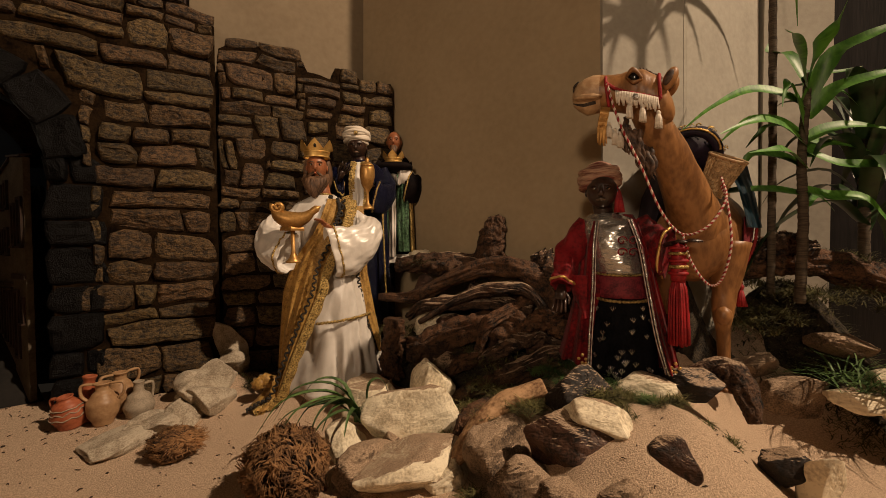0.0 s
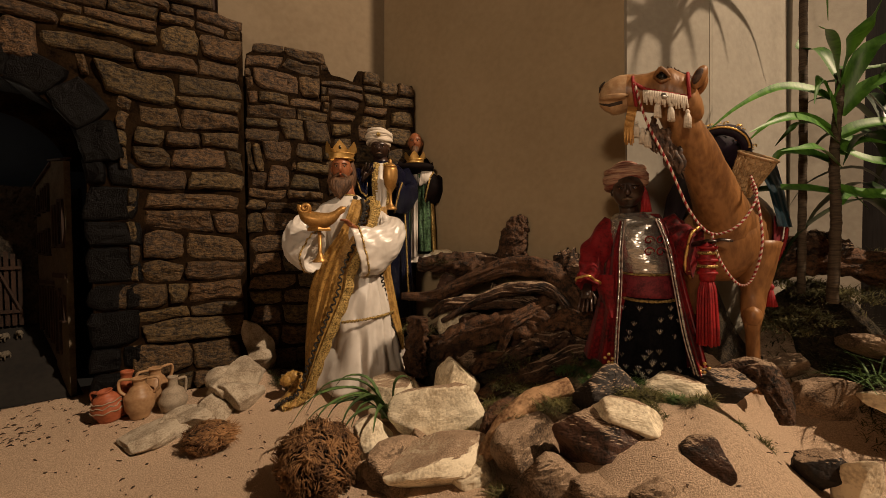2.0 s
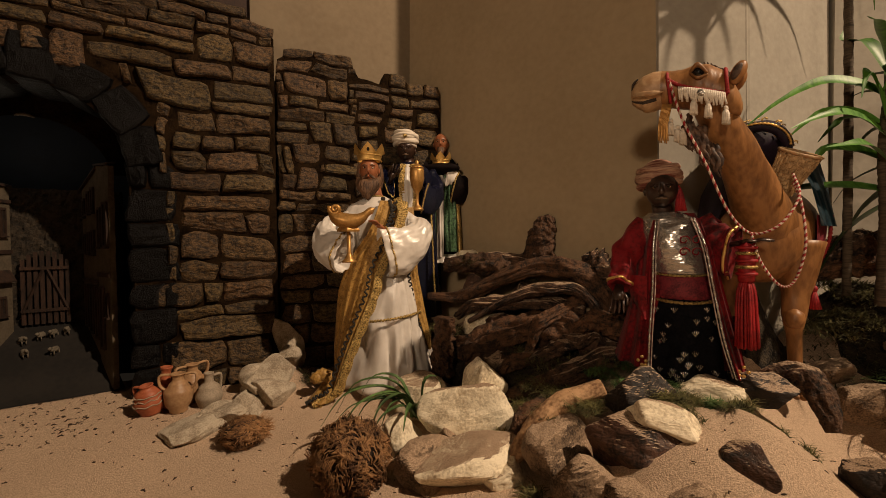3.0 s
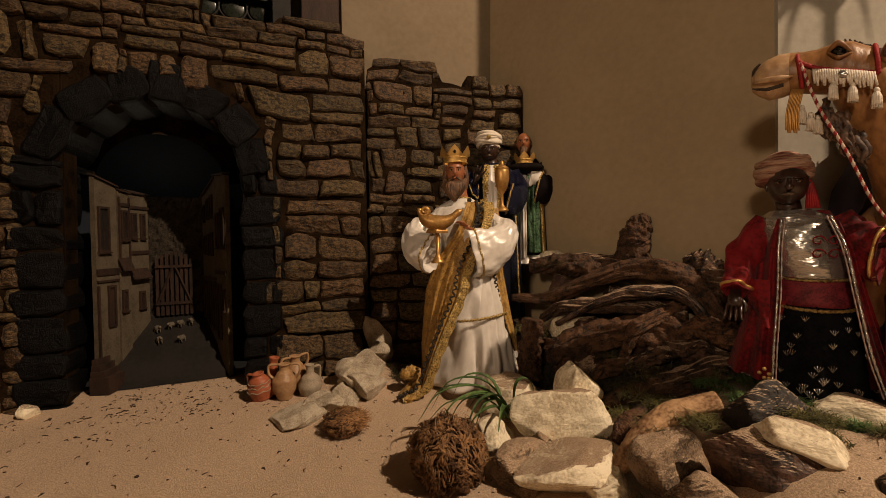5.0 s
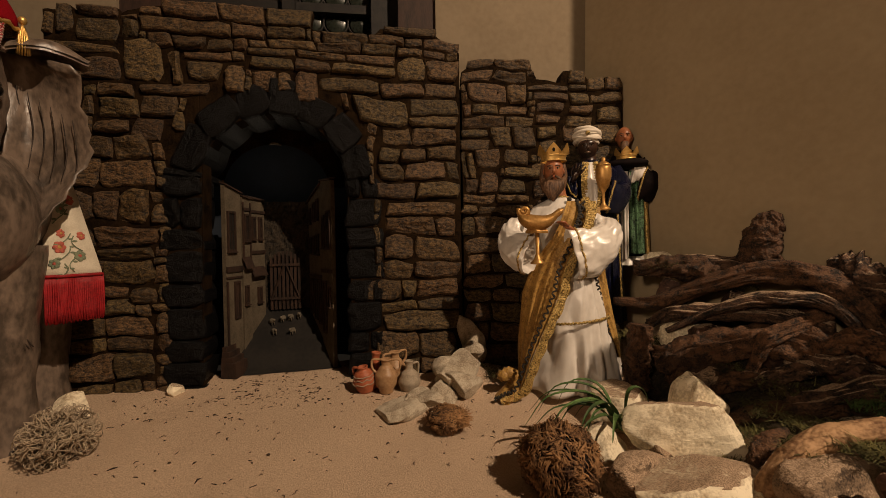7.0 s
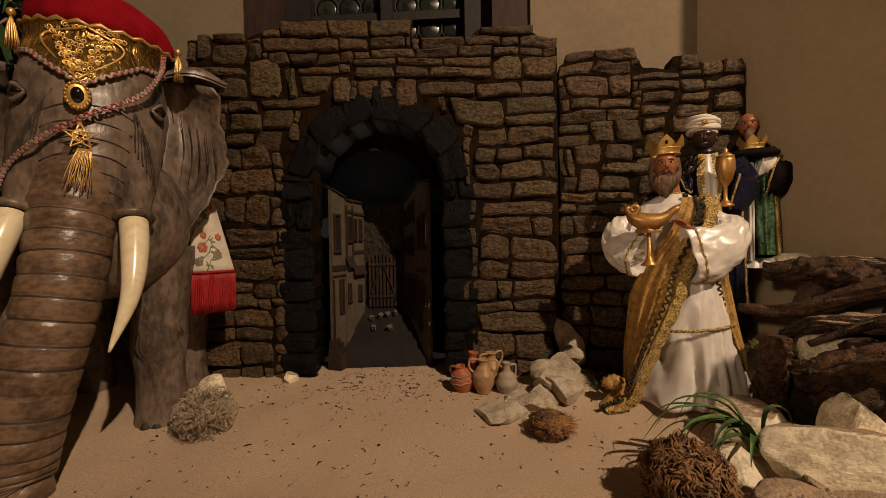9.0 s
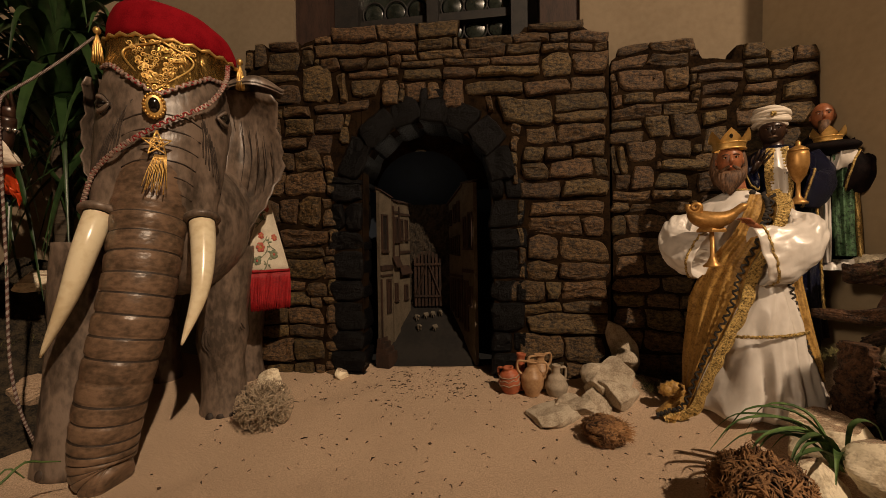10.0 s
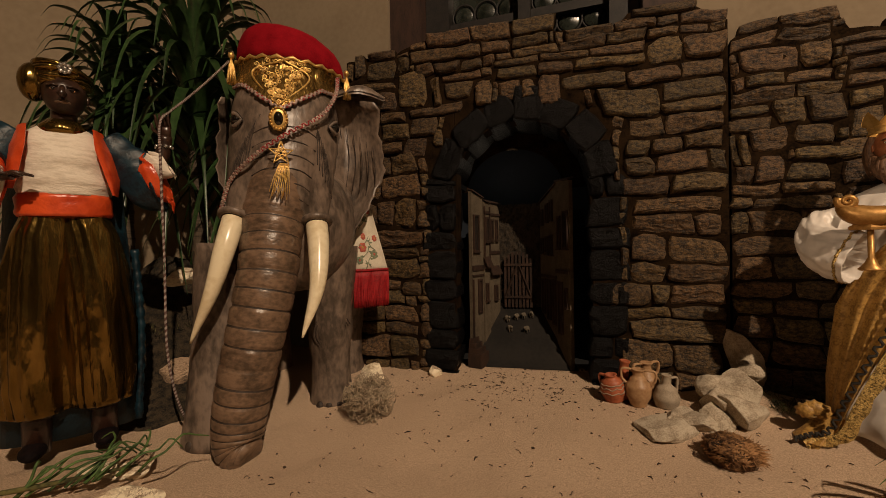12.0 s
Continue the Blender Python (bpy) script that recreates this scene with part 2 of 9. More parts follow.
    "window_wood": material("red_brown_window_frame", (0.018, 0.008, 0.005), (0.040, 0.018, 0.011), 0.7, scale=12, stretch=(5, 5, 1), bump=0.3, vary=0),
    "iron": material("black_window_bars", (0.006, 0.005, 0.005), (0.016, 0.013, 0.011), 0.6, scale=40, bump=0.3, vary=0),
    "night_glass": material("grey_green_bullseye_glass", (0.010, 0.013, 0.010), (0.026, 0.031, 0.025), 0.25, scale=20, bump=0.3, vary=0.25, spec=0.7),
    "night": material("painted_night_sky", (0.0045, 0.0082, 0.0148), (0.0065, 0.0118, 0.021), 0.9, scale=6, bump=0.1, vary=0),
    # house, city wall and street colours dimmed for the shade behind the gateway
    "model_wall": material("shade_dimmed_house_plaster", (0.062, 0.048, 0.031), (0.105, 0.083, 0.056), 0.9, scale=30, bump=0.3, vary=0.05),
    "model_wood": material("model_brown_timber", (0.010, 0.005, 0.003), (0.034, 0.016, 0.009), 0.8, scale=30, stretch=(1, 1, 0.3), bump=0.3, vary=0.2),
    "model_rock": material("shade_dimmed_city_wall_stone", (0.006, 0.0045, 0.003), (0.034, 0.025, 0.016), 0.9, scale=55, fine=3, bump=1.0, size=0.006, vary=0),
    "model_street": material("shade_dimmed_street_board", (0.0045, 0.0036, 0.0028), (0.011, 0.0088, 0.0068), 0.85, scale=14, bump=0.3, vary=0),
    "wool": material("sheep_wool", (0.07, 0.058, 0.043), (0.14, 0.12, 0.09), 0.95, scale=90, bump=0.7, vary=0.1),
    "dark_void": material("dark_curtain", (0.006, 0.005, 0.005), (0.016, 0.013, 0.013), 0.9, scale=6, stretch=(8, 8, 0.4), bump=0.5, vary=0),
    "debris": material("bark_crumb", (0.010, 0.006, 0.004), (0.06, 0.035, 0.02), 0.9, scale=60, vary=0.4),
}

# ---- mesh tools ----
class Geo:
    """Collects vertices, faces and material slots for one mesh."""

    def __init__(self):
        self.v, self.f, self.k, self.m = [], [], [], []

    def slot(self, mat):
        if mat not in self.m:
            self.m.append(mat)
        return self.m.index(mat)

    def grid(self, rows, mat, wrap=False, cap=False, pick=None):
        """Faces between rows of points; wrap closes each row; cap closes the first and last row."""
        s, base, n = self.slot(mat), len(self.v), len(rows[0])
        for r in rows:
            self.v.extend(tuple(p) for p in r)
        for i in range(len(rows) - 1):
            for j in range(n if wrap else n - 1):
                q = (j + 1) % n
                self.f.append((base + i * n + j, base + i * n + q, base + (i + 1) * n + q, base + (i + 1) * n + j))
                self.k.append(self.slot(pick(i, j)) if pick else s)
        if cap:
            self.f.append(tuple(base + j for j in reversed(range(n))))
            self.f.append(tuple(base + (len(rows) - 1) * n + j for j in range(n)))
            self.k += [s, s]
        return self

    def loft(self, rings, mat, seg=24, cap=True, pick=None):
        """rings: (x, y, z, rx, ry) level ellipses, or with a sixth item a function of the angle that scales the radius."""
        rows = []
        for r in rings:
            x, y, z, rx, ry = r[:5]
            fn = r[5] if len(r) > 5 else None
            row = []
            for j in range(seg):
                a = 2 * math.pi * j / seg
                k = fn(a) if fn else 1.0
                row.append((x + rx * k * math.cos(a), y + ry * k * math.sin(a), z))
            rows.append(row)
        return self.grid(rows, mat, True, cap, pick)

    def tube(self, path, radii, mat, seg=8, cap=True, flat=1.0, bumpy=None, up=(0, 0, 1), pick=None):
        """A tube along a path; flat squeezes it along its upper side; bumpy(i, a) scales the radius."""
        pts = [Vector(p) for p in path]
        if hasattr(radii, "__len__") and len(radii) != len(pts):
            table = [(k / (len(radii) - 1), r) for k, r in enumerate(radii)]
            radii = [lerp(table, i / (len(pts) - 1)) for i in range(len(pts))]
        rows = []
        side = None
        for i, p in enumerate(pts):
            d = (pts[min(i + 1, len(pts) - 1)] - pts[max(i - 1, 0)])
            d = d.normalized() if d.length > 1e-9 else Vector((0, 0, 1))
            if side is None:
                ref = Vector(up) if abs(d.dot(Vector(up))) < 0.95 else Vector((1, 0, 0))
                side = d.cross(ref).normalized()
            else:
                side = (side - d * side.dot(d)).normalized()
            top = side.cross(d)
            r = radii[i] if hasattr(radii, "__len__") else radii
            row = []
            for j in range(seg):
                a = 2 * math.pi * j / seg
                k = bumpy(i, a) if bumpy else 1.0
                row.append(p + side * (r * k * math.cos(a)) + top * (r * flat * k * math.sin(a)))
            rows.append(row)
        return self.grid(rows, mat, True, cap, pick)

    def ball(self, c, r, mat, seg=16, rings=10, rot=None, fn=None):
        """An ellipsoid; fn(direction) scales the radius."""
        rot = rot or Matrix.Identity(3)
        rows = []
        for i in range(rings + 1):
            ph = math.pi * (0.002 + 0.996 * i / rings)
            row = []
            for j in range(seg):
                a = 2 * math.pi * j / seg
                d = Vector((math.sin(ph) * math.cos(a), math.sin(ph) * math.sin(a), -math.cos(ph)))
                k = fn(d) if fn else 1.0
                row.append(Vector(c) + rot @ Vector((d.x * r[0] * k, d.y * r[1] * k, d.z * r[2] * k)))
            rows.append(row)
        return self.grid(rows, mat, True, True)

    def box(self, lo, hi, mat, m=None):
        s, b = self.slot(mat), len(self.v)
        for z in (lo[2], hi[2]):
            for x, y in ((lo[0], lo[1]), (hi[0], lo[1]), (hi[0], hi[1]), (lo[0], hi[1])):
                p = Vector((x, y, z))
                self.v.append(tuple(m @ p if m else p))
        for q in ((3, 2, 1, 0), (4, 5, 6, 7), (0, 1, 5, 4), (1, 2, 6, 5), (2, 3, 7, 6), (3, 0, 4, 7)):
            self.f.append(tuple(b + i for i in q))
            self.k.append(s)
        return self

    def poly(self, pts, mat):
        b = len(self.v)
        self.v.extend(tuple(p) for p in pts)
        self.f.append(tuple(range(b, b + len(pts))))
        self.k.append(self.slot(mat))
        return self

    def mesh(self, name, smooth=True):
        me = bpy.data.meshes.new(name)
        me.from_pydata(self.v, [], self.f)
        for m in self.m:
            me.materials.append(M[m])
        me.polygons.foreach_set("material_index", self.k)
        me.polygons.foreach_set("use_smooth", [smooth] * len(self.f))
        me.update()
        return me

    def make(self, name, m=None, parent=None, smooth=True, label="", category="", group="", kind=""):
        ob = new(name, self.mesh(name, smooth))
        if parent:
            ob.parent = parent
        if m:
            ob.matrix_basis = m
        return tagged(ob, label, category, group, kind)


def empty(name, m, label="", category="", group="", kind=""):
    ob = new(name)
    ob.empty_display_size = 0.02
    ob.matrix_basis = m
    return tagged(ob, label, category, group, kind)


def curve(pts, n):
    """n points on a smooth line through pts."""
    p = [Vector(q) for q in pts]
    p = [2 * p[0] - p[1]] + p + [2 * p[-1] - p[-2]]
    out, k = [], len(p) - 3
    for i in range(n):
        t = i / (n - 1) * k
        s = min(int(t), k - 1)
        u = t - s
        a, b, c, d = p[s:s + 4]
        out.append(0.5 * ((2 * b) + (c - a) * u + (2 * a - 5 * b + 4 * c - d) * u * u + (3 * b - a - 3 * c + d) * u ** 3))
    return out


def lerp(table, x):
    """Piecewise-linear value from ((x, value), ...)."""
    for (a, va), (b, vb) in zip(table, table[1:]):
        if x <= b:
            k = max(0.0, (x - a) / (b - a))
            return va + (vb - va) * k
    return table[-1][1]


def folds(n, amp, phase=0.0, second=0.0):
    """Cloth folds round a robe."""
    return lambda a: 1 + amp * math.sin(n * a + phase) + second * math.sin((n * 2 + 1) * a + phase * 2.3)

# ---- ground ----
def bump_at(x, y, cx, cy, sx, sy, h):
    return h * math.exp(-((x - cx) / sx) ** 2 - ((y - cy) / sy) ** 2)


def ground_z(x, y):
    """Height of the sand: a flat court, a mound of rocks under the camel, a rise under the kings."""
    z = 0.004 + 0.04 * min(1, max(0, (y - 0.8) / 0.5))
    z += bump_at(x, y, 0.66, 0.27, 0.19, 0.155, 0.146)
    z += bump_at(x, y, 0.52, 0.33, 0.07, 0.06, 0.022) + (0.020 * noise.noise(Vector((x * 13, y * 13, 7.7))) + 0.013 * noise.noise(Vector((x * 29, y * 29, 2.2)))) * math.exp(-((x - 0.68) / 0.22) ** 2 - ((y - 0.3) / 0.2) ** 2)
    z += bump_at(x, y, 0.86, 0.42, 0.16, 0.16, 0.09)
    z += bump_at(x, y, 0.80, 0.86, 0.20, 0.30, 0.20)
    z += bump_at(x, y, 0.47, 1.03, 0.14, 0.12, 0.025)
    z += bump_at(x, y, 0.24, 1.14, 0.10, 0.10, 0.03)
    z += bump_at(x, y, -1.02, 0.52, 0.17, 0.15, 0.045)
    z += bump_at(x, y, 1.24, 0.27, 0.17, 0.17, 0.30)
    z += bump_at(x, y, 0.985, 0.395, 0.09, 0.075, 0.26)
    z += bump_at(x, y, -1.36, 1.12, 0.22, 0.25, 0.30)
    z += bump_at(x, y, 0.50, 0.55, 0.16, 0.16, 0.02)
    z += 0.007 * noise.noise(Vector((x * 7, y * 7, 0.3))) + 0.002 * noise.noise(Vector((x * 15, y * 15, 4.3))) + 0.0025 * noise.noise(Vector((x * 24, y * 24, 1.7)))
    return z


def sand_sheet():
    g = Geo()
    xs = [-3.4, -2.3, -1.9, -1.6] + [-1.45 + 0.0175 * i for i in range(158)] + [1.5, 1.8, 2.2, 3.4]
    ys = [-5.2, -3.5, -2.2, -1.4, -0.8, -0.4, -0.2, -0.1] + [0.0175 * i for i in range(79)]
    rows = [[(x, y, ground_z(x, y)) for x in xs] for y in ys]
    g.grid(rows, "sand")
    return g.make("ground", label="tan sand covering the crib floor", category="sand", kind="structure")


sand_sheet()

# ---- room ----
BACK = ((-1.345, 1.470), (0.654, 1.252))  # back wall, from its left to its right corner


def on_back(x):
    return BACK[0][1] + (BACK[1][1] - BACK[0][1]) * (x - BACK[0][0]) / (BACK[1][0] - BACK[0][0])


def wall_slab(g, p, q, z0, z1, thick, mat="plaster", lean=0.0):
    """A wall from p to q, its visible face on that line, thickness on its left-hand side; lean shifts the top of the face at p and q."""
    d = Vector((q[0] - p[0], q[1] - p[1], 0)).normalized()
    n = Vector((-d.y, d.x, 0))
    a, b = Vector((*p, 0)), Vector((*q, 0))
    k = n * lean
    rows = []
    for z in [z0 + (z1 - z0) * i / 8 for i in range(9)]:
        s = k * ((z - z0) / (z1 - z0))
        rows.append([a + s + Vector((0, 0, z)), b + s + Vector((0, 0, z)), b + n * thick + Vector((0, 0, z)), a + n * thick + Vector((0, 0, z))])
    g.grid(rows, mat, True, True)
    return g


WIN_L, WIN_R = -0.706, 0.200
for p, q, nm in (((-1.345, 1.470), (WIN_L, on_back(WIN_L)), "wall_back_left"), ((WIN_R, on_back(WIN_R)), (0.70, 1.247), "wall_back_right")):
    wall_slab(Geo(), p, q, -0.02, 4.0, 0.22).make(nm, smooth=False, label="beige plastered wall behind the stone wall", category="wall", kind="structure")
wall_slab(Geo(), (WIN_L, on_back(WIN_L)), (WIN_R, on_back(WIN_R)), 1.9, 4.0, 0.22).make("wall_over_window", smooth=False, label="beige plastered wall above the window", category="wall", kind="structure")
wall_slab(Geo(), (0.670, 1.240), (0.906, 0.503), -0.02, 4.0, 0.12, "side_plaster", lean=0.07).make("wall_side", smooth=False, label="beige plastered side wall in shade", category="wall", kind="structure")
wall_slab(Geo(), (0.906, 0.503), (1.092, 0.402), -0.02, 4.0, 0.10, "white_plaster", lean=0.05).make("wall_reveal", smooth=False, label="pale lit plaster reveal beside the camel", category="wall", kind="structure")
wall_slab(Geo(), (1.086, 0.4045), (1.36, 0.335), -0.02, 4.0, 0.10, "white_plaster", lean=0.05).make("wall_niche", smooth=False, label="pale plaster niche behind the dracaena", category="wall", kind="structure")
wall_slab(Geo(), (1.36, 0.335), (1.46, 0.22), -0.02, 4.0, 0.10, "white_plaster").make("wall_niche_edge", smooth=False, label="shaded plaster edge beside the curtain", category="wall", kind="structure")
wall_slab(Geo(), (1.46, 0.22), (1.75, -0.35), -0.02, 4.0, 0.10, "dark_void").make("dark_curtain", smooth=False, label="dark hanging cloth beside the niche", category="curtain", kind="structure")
wall_slab(Geo(), (-2.1, 0.55), (-1.345, 1.470), -0.02, 4.0, 0.15).make("wall_left", smooth=False, label="beige plastered wall behind the yucca", category="wall", kind="structure")
wall_slab(Geo(), (-3.2, -5.0), (-2.1, 0.55), -0.02, 4.0, 0.15).make("wall_far_left", smooth=False, label="plain plastered wall", category="wall", kind="structure")
wall_slab(Geo(), (3.2, -5.0), (-3.2, -5.0), -0.02, 4.0, 0.15).make("wall_behind", smooth=False, label="plain plastered wall", category="wall", kind="structure")
wall_slab(Geo(), (1.75, -0.35), (3.2, -5.0), -0.02, 4.0, 0.15).make("wall_right", smooth=False, label="plain plastered wall", category="wall", kind="structure")
Geo().box((-3.5, -5.3, 4.0), (3.5, 1.9, 4.1), "ceiling").make("ceiling", smooth=False, label="plain plaster ceiling", category="ceiling", kind="structure")


# ---- window behind the stone wall ----
def window():
    slope = math.degrees(math.atan2(BACK[1][1] - BACK[0][1], BACK[1][0] - BACK[0][0]))
    w = empty("window_1", pose(WIN_L, on_back(WIN_L) + 0.012, 0, 0, 0, slope), "dark leaded bullseye window in a red-brown frame", "window", kind="structure")
    width = 0.912
    for a, b, nm, y0 in ((0.0, 0.115, "frame_post", 0.0), (width - 0.115, width, "frame_post", 0.0)):
        Geo().box((a, y0, 0.70), (b, 0.13, 1.9), "window_wood").make(nm, parent=w, smooth=False)
    for a, b in ((0.117, 0.20), (width - 0.20, width - 0.117), (0.437, 0.475)):
        Geo().box((a, 0.05, 0.95), (b, 0.12, 1.9), "iron").make("casement_frame", parent=w, smooth=False)
    for z in (0.985, 1.16, 1.34):
        Geo().box((0.20, 0.075, z), (width - 0.20, 0.105, z + 0.028), "iron").make("casement_rail", parent=w, smooth=False)
    r = 0.0395
    for row in range(3):
        for x0 in (0.202, 0.477):
            for i in range(3):
                cx, cz = x0 + r + i * 2 * r * 0.99, 1.055 + row * 0.082
                g = Geo()
                rows = []
                for k, dy in ((1.0, 0.0), (0.8, -0.003), (0.45, -0.005), (0.12, -0.009)):
                    rows.append([(cx + r * 0.93 * k * math.cos(2 * math.pi * j / 20), 0.10 + dy, cz + r * 0.93 * k * math.sin(2 * math.pi * j / 20)) for j in range(20)])
                g.grid(rows, "night_glass", True, True)
                g.make("pane", parent=w)
                h = Geo()
                h.tube([(cx + r * math.cos(2 * math.pi * j / 20), 0.096, cz + r * math.sin(2 * math.pi * j / 20)) for j in range(21)], 0.0035, "iron", 6)
                h.make("lead_came", parent=w)
    Geo().box((0.20, 0.112, 0.95), (width - 0.20, 0.118, 1.9), "night_glass").make("backing_pane", parent=w, smooth=False)
    return w


window()

# ---- stone walls ----
WALL_A = pose(0.243, 1.193, 0, 0, 0, -4.075)
WALL_B = pose(0.250, 1.202, 0, 0, 0, -11.61)
TOP_A = ((-1.06, 0.99), (-1.04, 1.010), (-0.895, 1.012), (-0.885, 0.995), (-0.86, 1.018), (-0.79, 1.035), (-0.62, 1.046), (-0.50, 1.042), (-0.42, 1.03), (-0.41, 1.000), (-0.24, 0.99),
         (-0.23, 1.016), (-0.075, 1.018), (-0.065, 1.002), (-0.035, 0.982), (-0.03, 0.968), (0.0, 0.962))
TOP_B = ((0.0, 0.912), (0.04, 0.942), (0.205, 0.930), (0.218, 0.893), (0.295, 0.882), (0.30, 0.918), (0.36, 0.910), (0.373, 0.888), (0.478, 0.875))
ARCH_S, ARCH_Z, ARCH_R = -0.510, 0.577, 0.187


def under_arch(s):
    k = abs(s - ARCH_S) / ARCH_R
    return ARCH_Z + ARCH_R * math.sqrt(max(0.0, 1 - k * k)) if k < 1 else -0.03


def wall_core(name, m, s0, s1, top, low, thick, label):
    """The mortar slab: columns with a ragged top and, in one wall, the arched opening."""
    g = Geo()
    n = int((s1 - s0) / 0.011)
    front, back = [], []
    for i in range(n + 1):
        s = s0 + (s1 - s0) * i / n
        a, b = low(s), lerp(top, s) - 0.006 + 0.006 * noise.noise(Vector((s * 30, 2.0, 0)))
        front.append([(s, -0.005 + 0.004 * noise.noise(Vector((s * 14, k, 5))), a + (b - a) * k / 6) for k in range(7)])
        back.append([(s, thick, a + (b - a) * k / 6) for k in range(7)])
    ring = [[*f, *reversed(b)] for f, b in zip(front, back)]
    g.grid(ring, "mortar", True, True)
    return g.make(name, m, smooth=False, label=label, category="stone wall", kind="structure")


wall_a = wall_core("wall_arch", WALL_A, -1.045, -0.001, TOP_A, under_arch, 0.05, "brown model stone wall with a dark arched gateway")
wall_b = wall_core("wall_stone", WALL_B, 0.002, 0.476, TOP_B, lambda s: -0.03, 0.05, "ragged brown model stone wall behind the kings")


def warp(s, z):
    """Bends the courses of the walls, so that joints run wavy and stay closed between neighbours."""
    p = Vector((s * 7.5, z * 11, 1.3))
    q = Vector((s * 21, z * 30, 8.1))
    return (0.015 * noise.noise(p) + 0.005 * noise.noise(q), 0.012 * noise.noise(p + Vector((40, 0, 0))) + 0.0045 * noise.noise(q + Vector((40, 0, 0))))


def stone_mesh(w, h, depth, back, mat, seed, at=None, side="mortar"):
    """A rough block: an uneven chipped outline with worn corners, a bulging front and dark sides that run back into the wall; at bends it with its course."""
    rnd = random.Random(seed)
    k = max(3, min(9, int(w / 0.016)))
    m = max(2, min(4, int(h / 0.016)))
    out = []
    c = min(w, h)
    lean_l, lean_r = rnd.uniform(-0.22, 0.22) * c, rnd.uniform(-0.22, 0.22) * c
    tap_l, tap_r = rnd.choice((0, 0, 0.1, 0.3)), rnd.choice((0, 0, 0.1, 0.3))
    bias = rnd.choice((-1, 1))
    for x0, y0, x1, y1, n in ((-w / 2, -h / 2, w / 2, -h / 2, k), (w / 2, -h / 2, w / 2, h / 2, m), (w / 2, h / 2, -w / 2, h / 2, k), (-w / 2, h / 2, -w / 2, -h / 2, m)):
        for i in range(n):
            t = i / n
            x, y = x0 + (x1 - x0) * t, y0 + (y1 - y0) * t
            if i == 0:
                x, y = x - math.copysign(c * rnd.uniform(0.0, 0.11), x), y - math.copysign(c * rnd.uniform(0.0, 0.05), y)
            x += (lean_r if x > 0 else lean_l) * y / h * min(1, abs(x) / w * 2)
            f = abs(x) / (w / 2)
            if y * bias > 0:
                y *= 1 - (tap_r if x > 0 else tap_l) * f * f
            out.append((x + rnd.uniform(-1, 1) * 0.02 * c, y + rnd.uniform(-1, 1) * 0.03 * c))
    if at:
        out = [(x + warp(at[0] + x, at[1] + y)[0], y + warp(at[0] + x, at[1] + y)[1]) for x, y in out]
    cx, cy = sum(p[0] for p in out) / len(out), sum(p[1] for p in out) / len(out)
    g = Geo()
    tilt, nod = rnd.uniform(-0.3, 0.3), rnd.uniform(-0.3, 0.3)
    seed_v = Vector((rnd.uniform(0, 99), rnd.uniform(0, 99), 0))
    e = min(0.0026, c * 0.08)
    rows = [[(x, back, y) for x, y in out], [(x, -depth * 0.35, y) for x, y in out]]
    for f, d in ((1.0, 0.82), (2.6, 1.02), (0, 1.08)):
        row = []
        for x, y in out:
            dx, dy = x - cx, y - cy
            kx = 1 - e * f / max(abs(dx), e * 3) if f else 0.5
            ky = 1 - e * f / max(abs(dy), e * 3) if f else 0.4
            px, py = cx + dx * kx, cy + dy * ky
            rough = 0.34 * noise.noise(Vector((px * 38, py * 52, 0)) + seed_v)
            row.append((px, -depth * (d + rough + tilt * 2 * dx / w + nod * 2 * dy / h), py))
        rows.append(row)
    g.grid(rows, mat, True, True, pick=lambda i, j: side if i == 0 else mat)
    return g


def lay(wall, courses, mat, depth, back, seed, gap=0.0010):
    """Courses (bottom, top, breaks along the wall): one stone between each two breaks."""
    rnd = random.Random(seed)
    for c in courses:
        for a, b in zip(c[2:], c[3:]):
            w, h = b - a - gap * 2, c[1] - c[0] - gap * 1.3
            if w < 0.006 or h < 0.006:
                continue
            s, z = (a + b) / 2, (c[0] + c[1]) / 2
            g = stone_mesh(w, h, depth * rnd.uniform(0.7, 1.25), back, mat, rnd.random(), (s, z))
            g.make("stone", pose(s, 0, z), parent=wall, smooth=False)


# courses of wall_arch: bottom, top, then the joints along the wall
RIGHT_PIER = [
    (0.03, 0.077, -0.25, -0.12, -0.012), (0.08, 0.163, -0.257, -0.13, -0.012), (0.166, 0.218, -0.238, -0.01), (0.22, 0.25, -0.246, -0.129, -0.011), (0.255, 0.308, -0.274, -0.176, -0.132, -0.007),
    (0.312, 0.363, -0.221, -0.143, -0.007), (0.366, 0.433, -0.22, -0.135, -0.009), (0.437, 0.485, -0.208, -0.075, -0.008), (0.488, 0.527, -0.21, -0.008), (0.537, 0.584, -0.241, -0.128, -0.004),
    (0.591, 0.641, -0.231, -0.165, -0.045, -0.005), (0.644, 0.688, -0.23, -0.177, -0.105, -0.005), (0.693, 0.741, -0.228, -0.145, -0.006), (0.74, 0.774, -0.145, -0.005),
    (0.777, 0.818, -0.144, -0.005), (0.749, 0.818, -0.30, -0.147), (0.869, 0.934, -0.179, -0.096, -0.004),
]
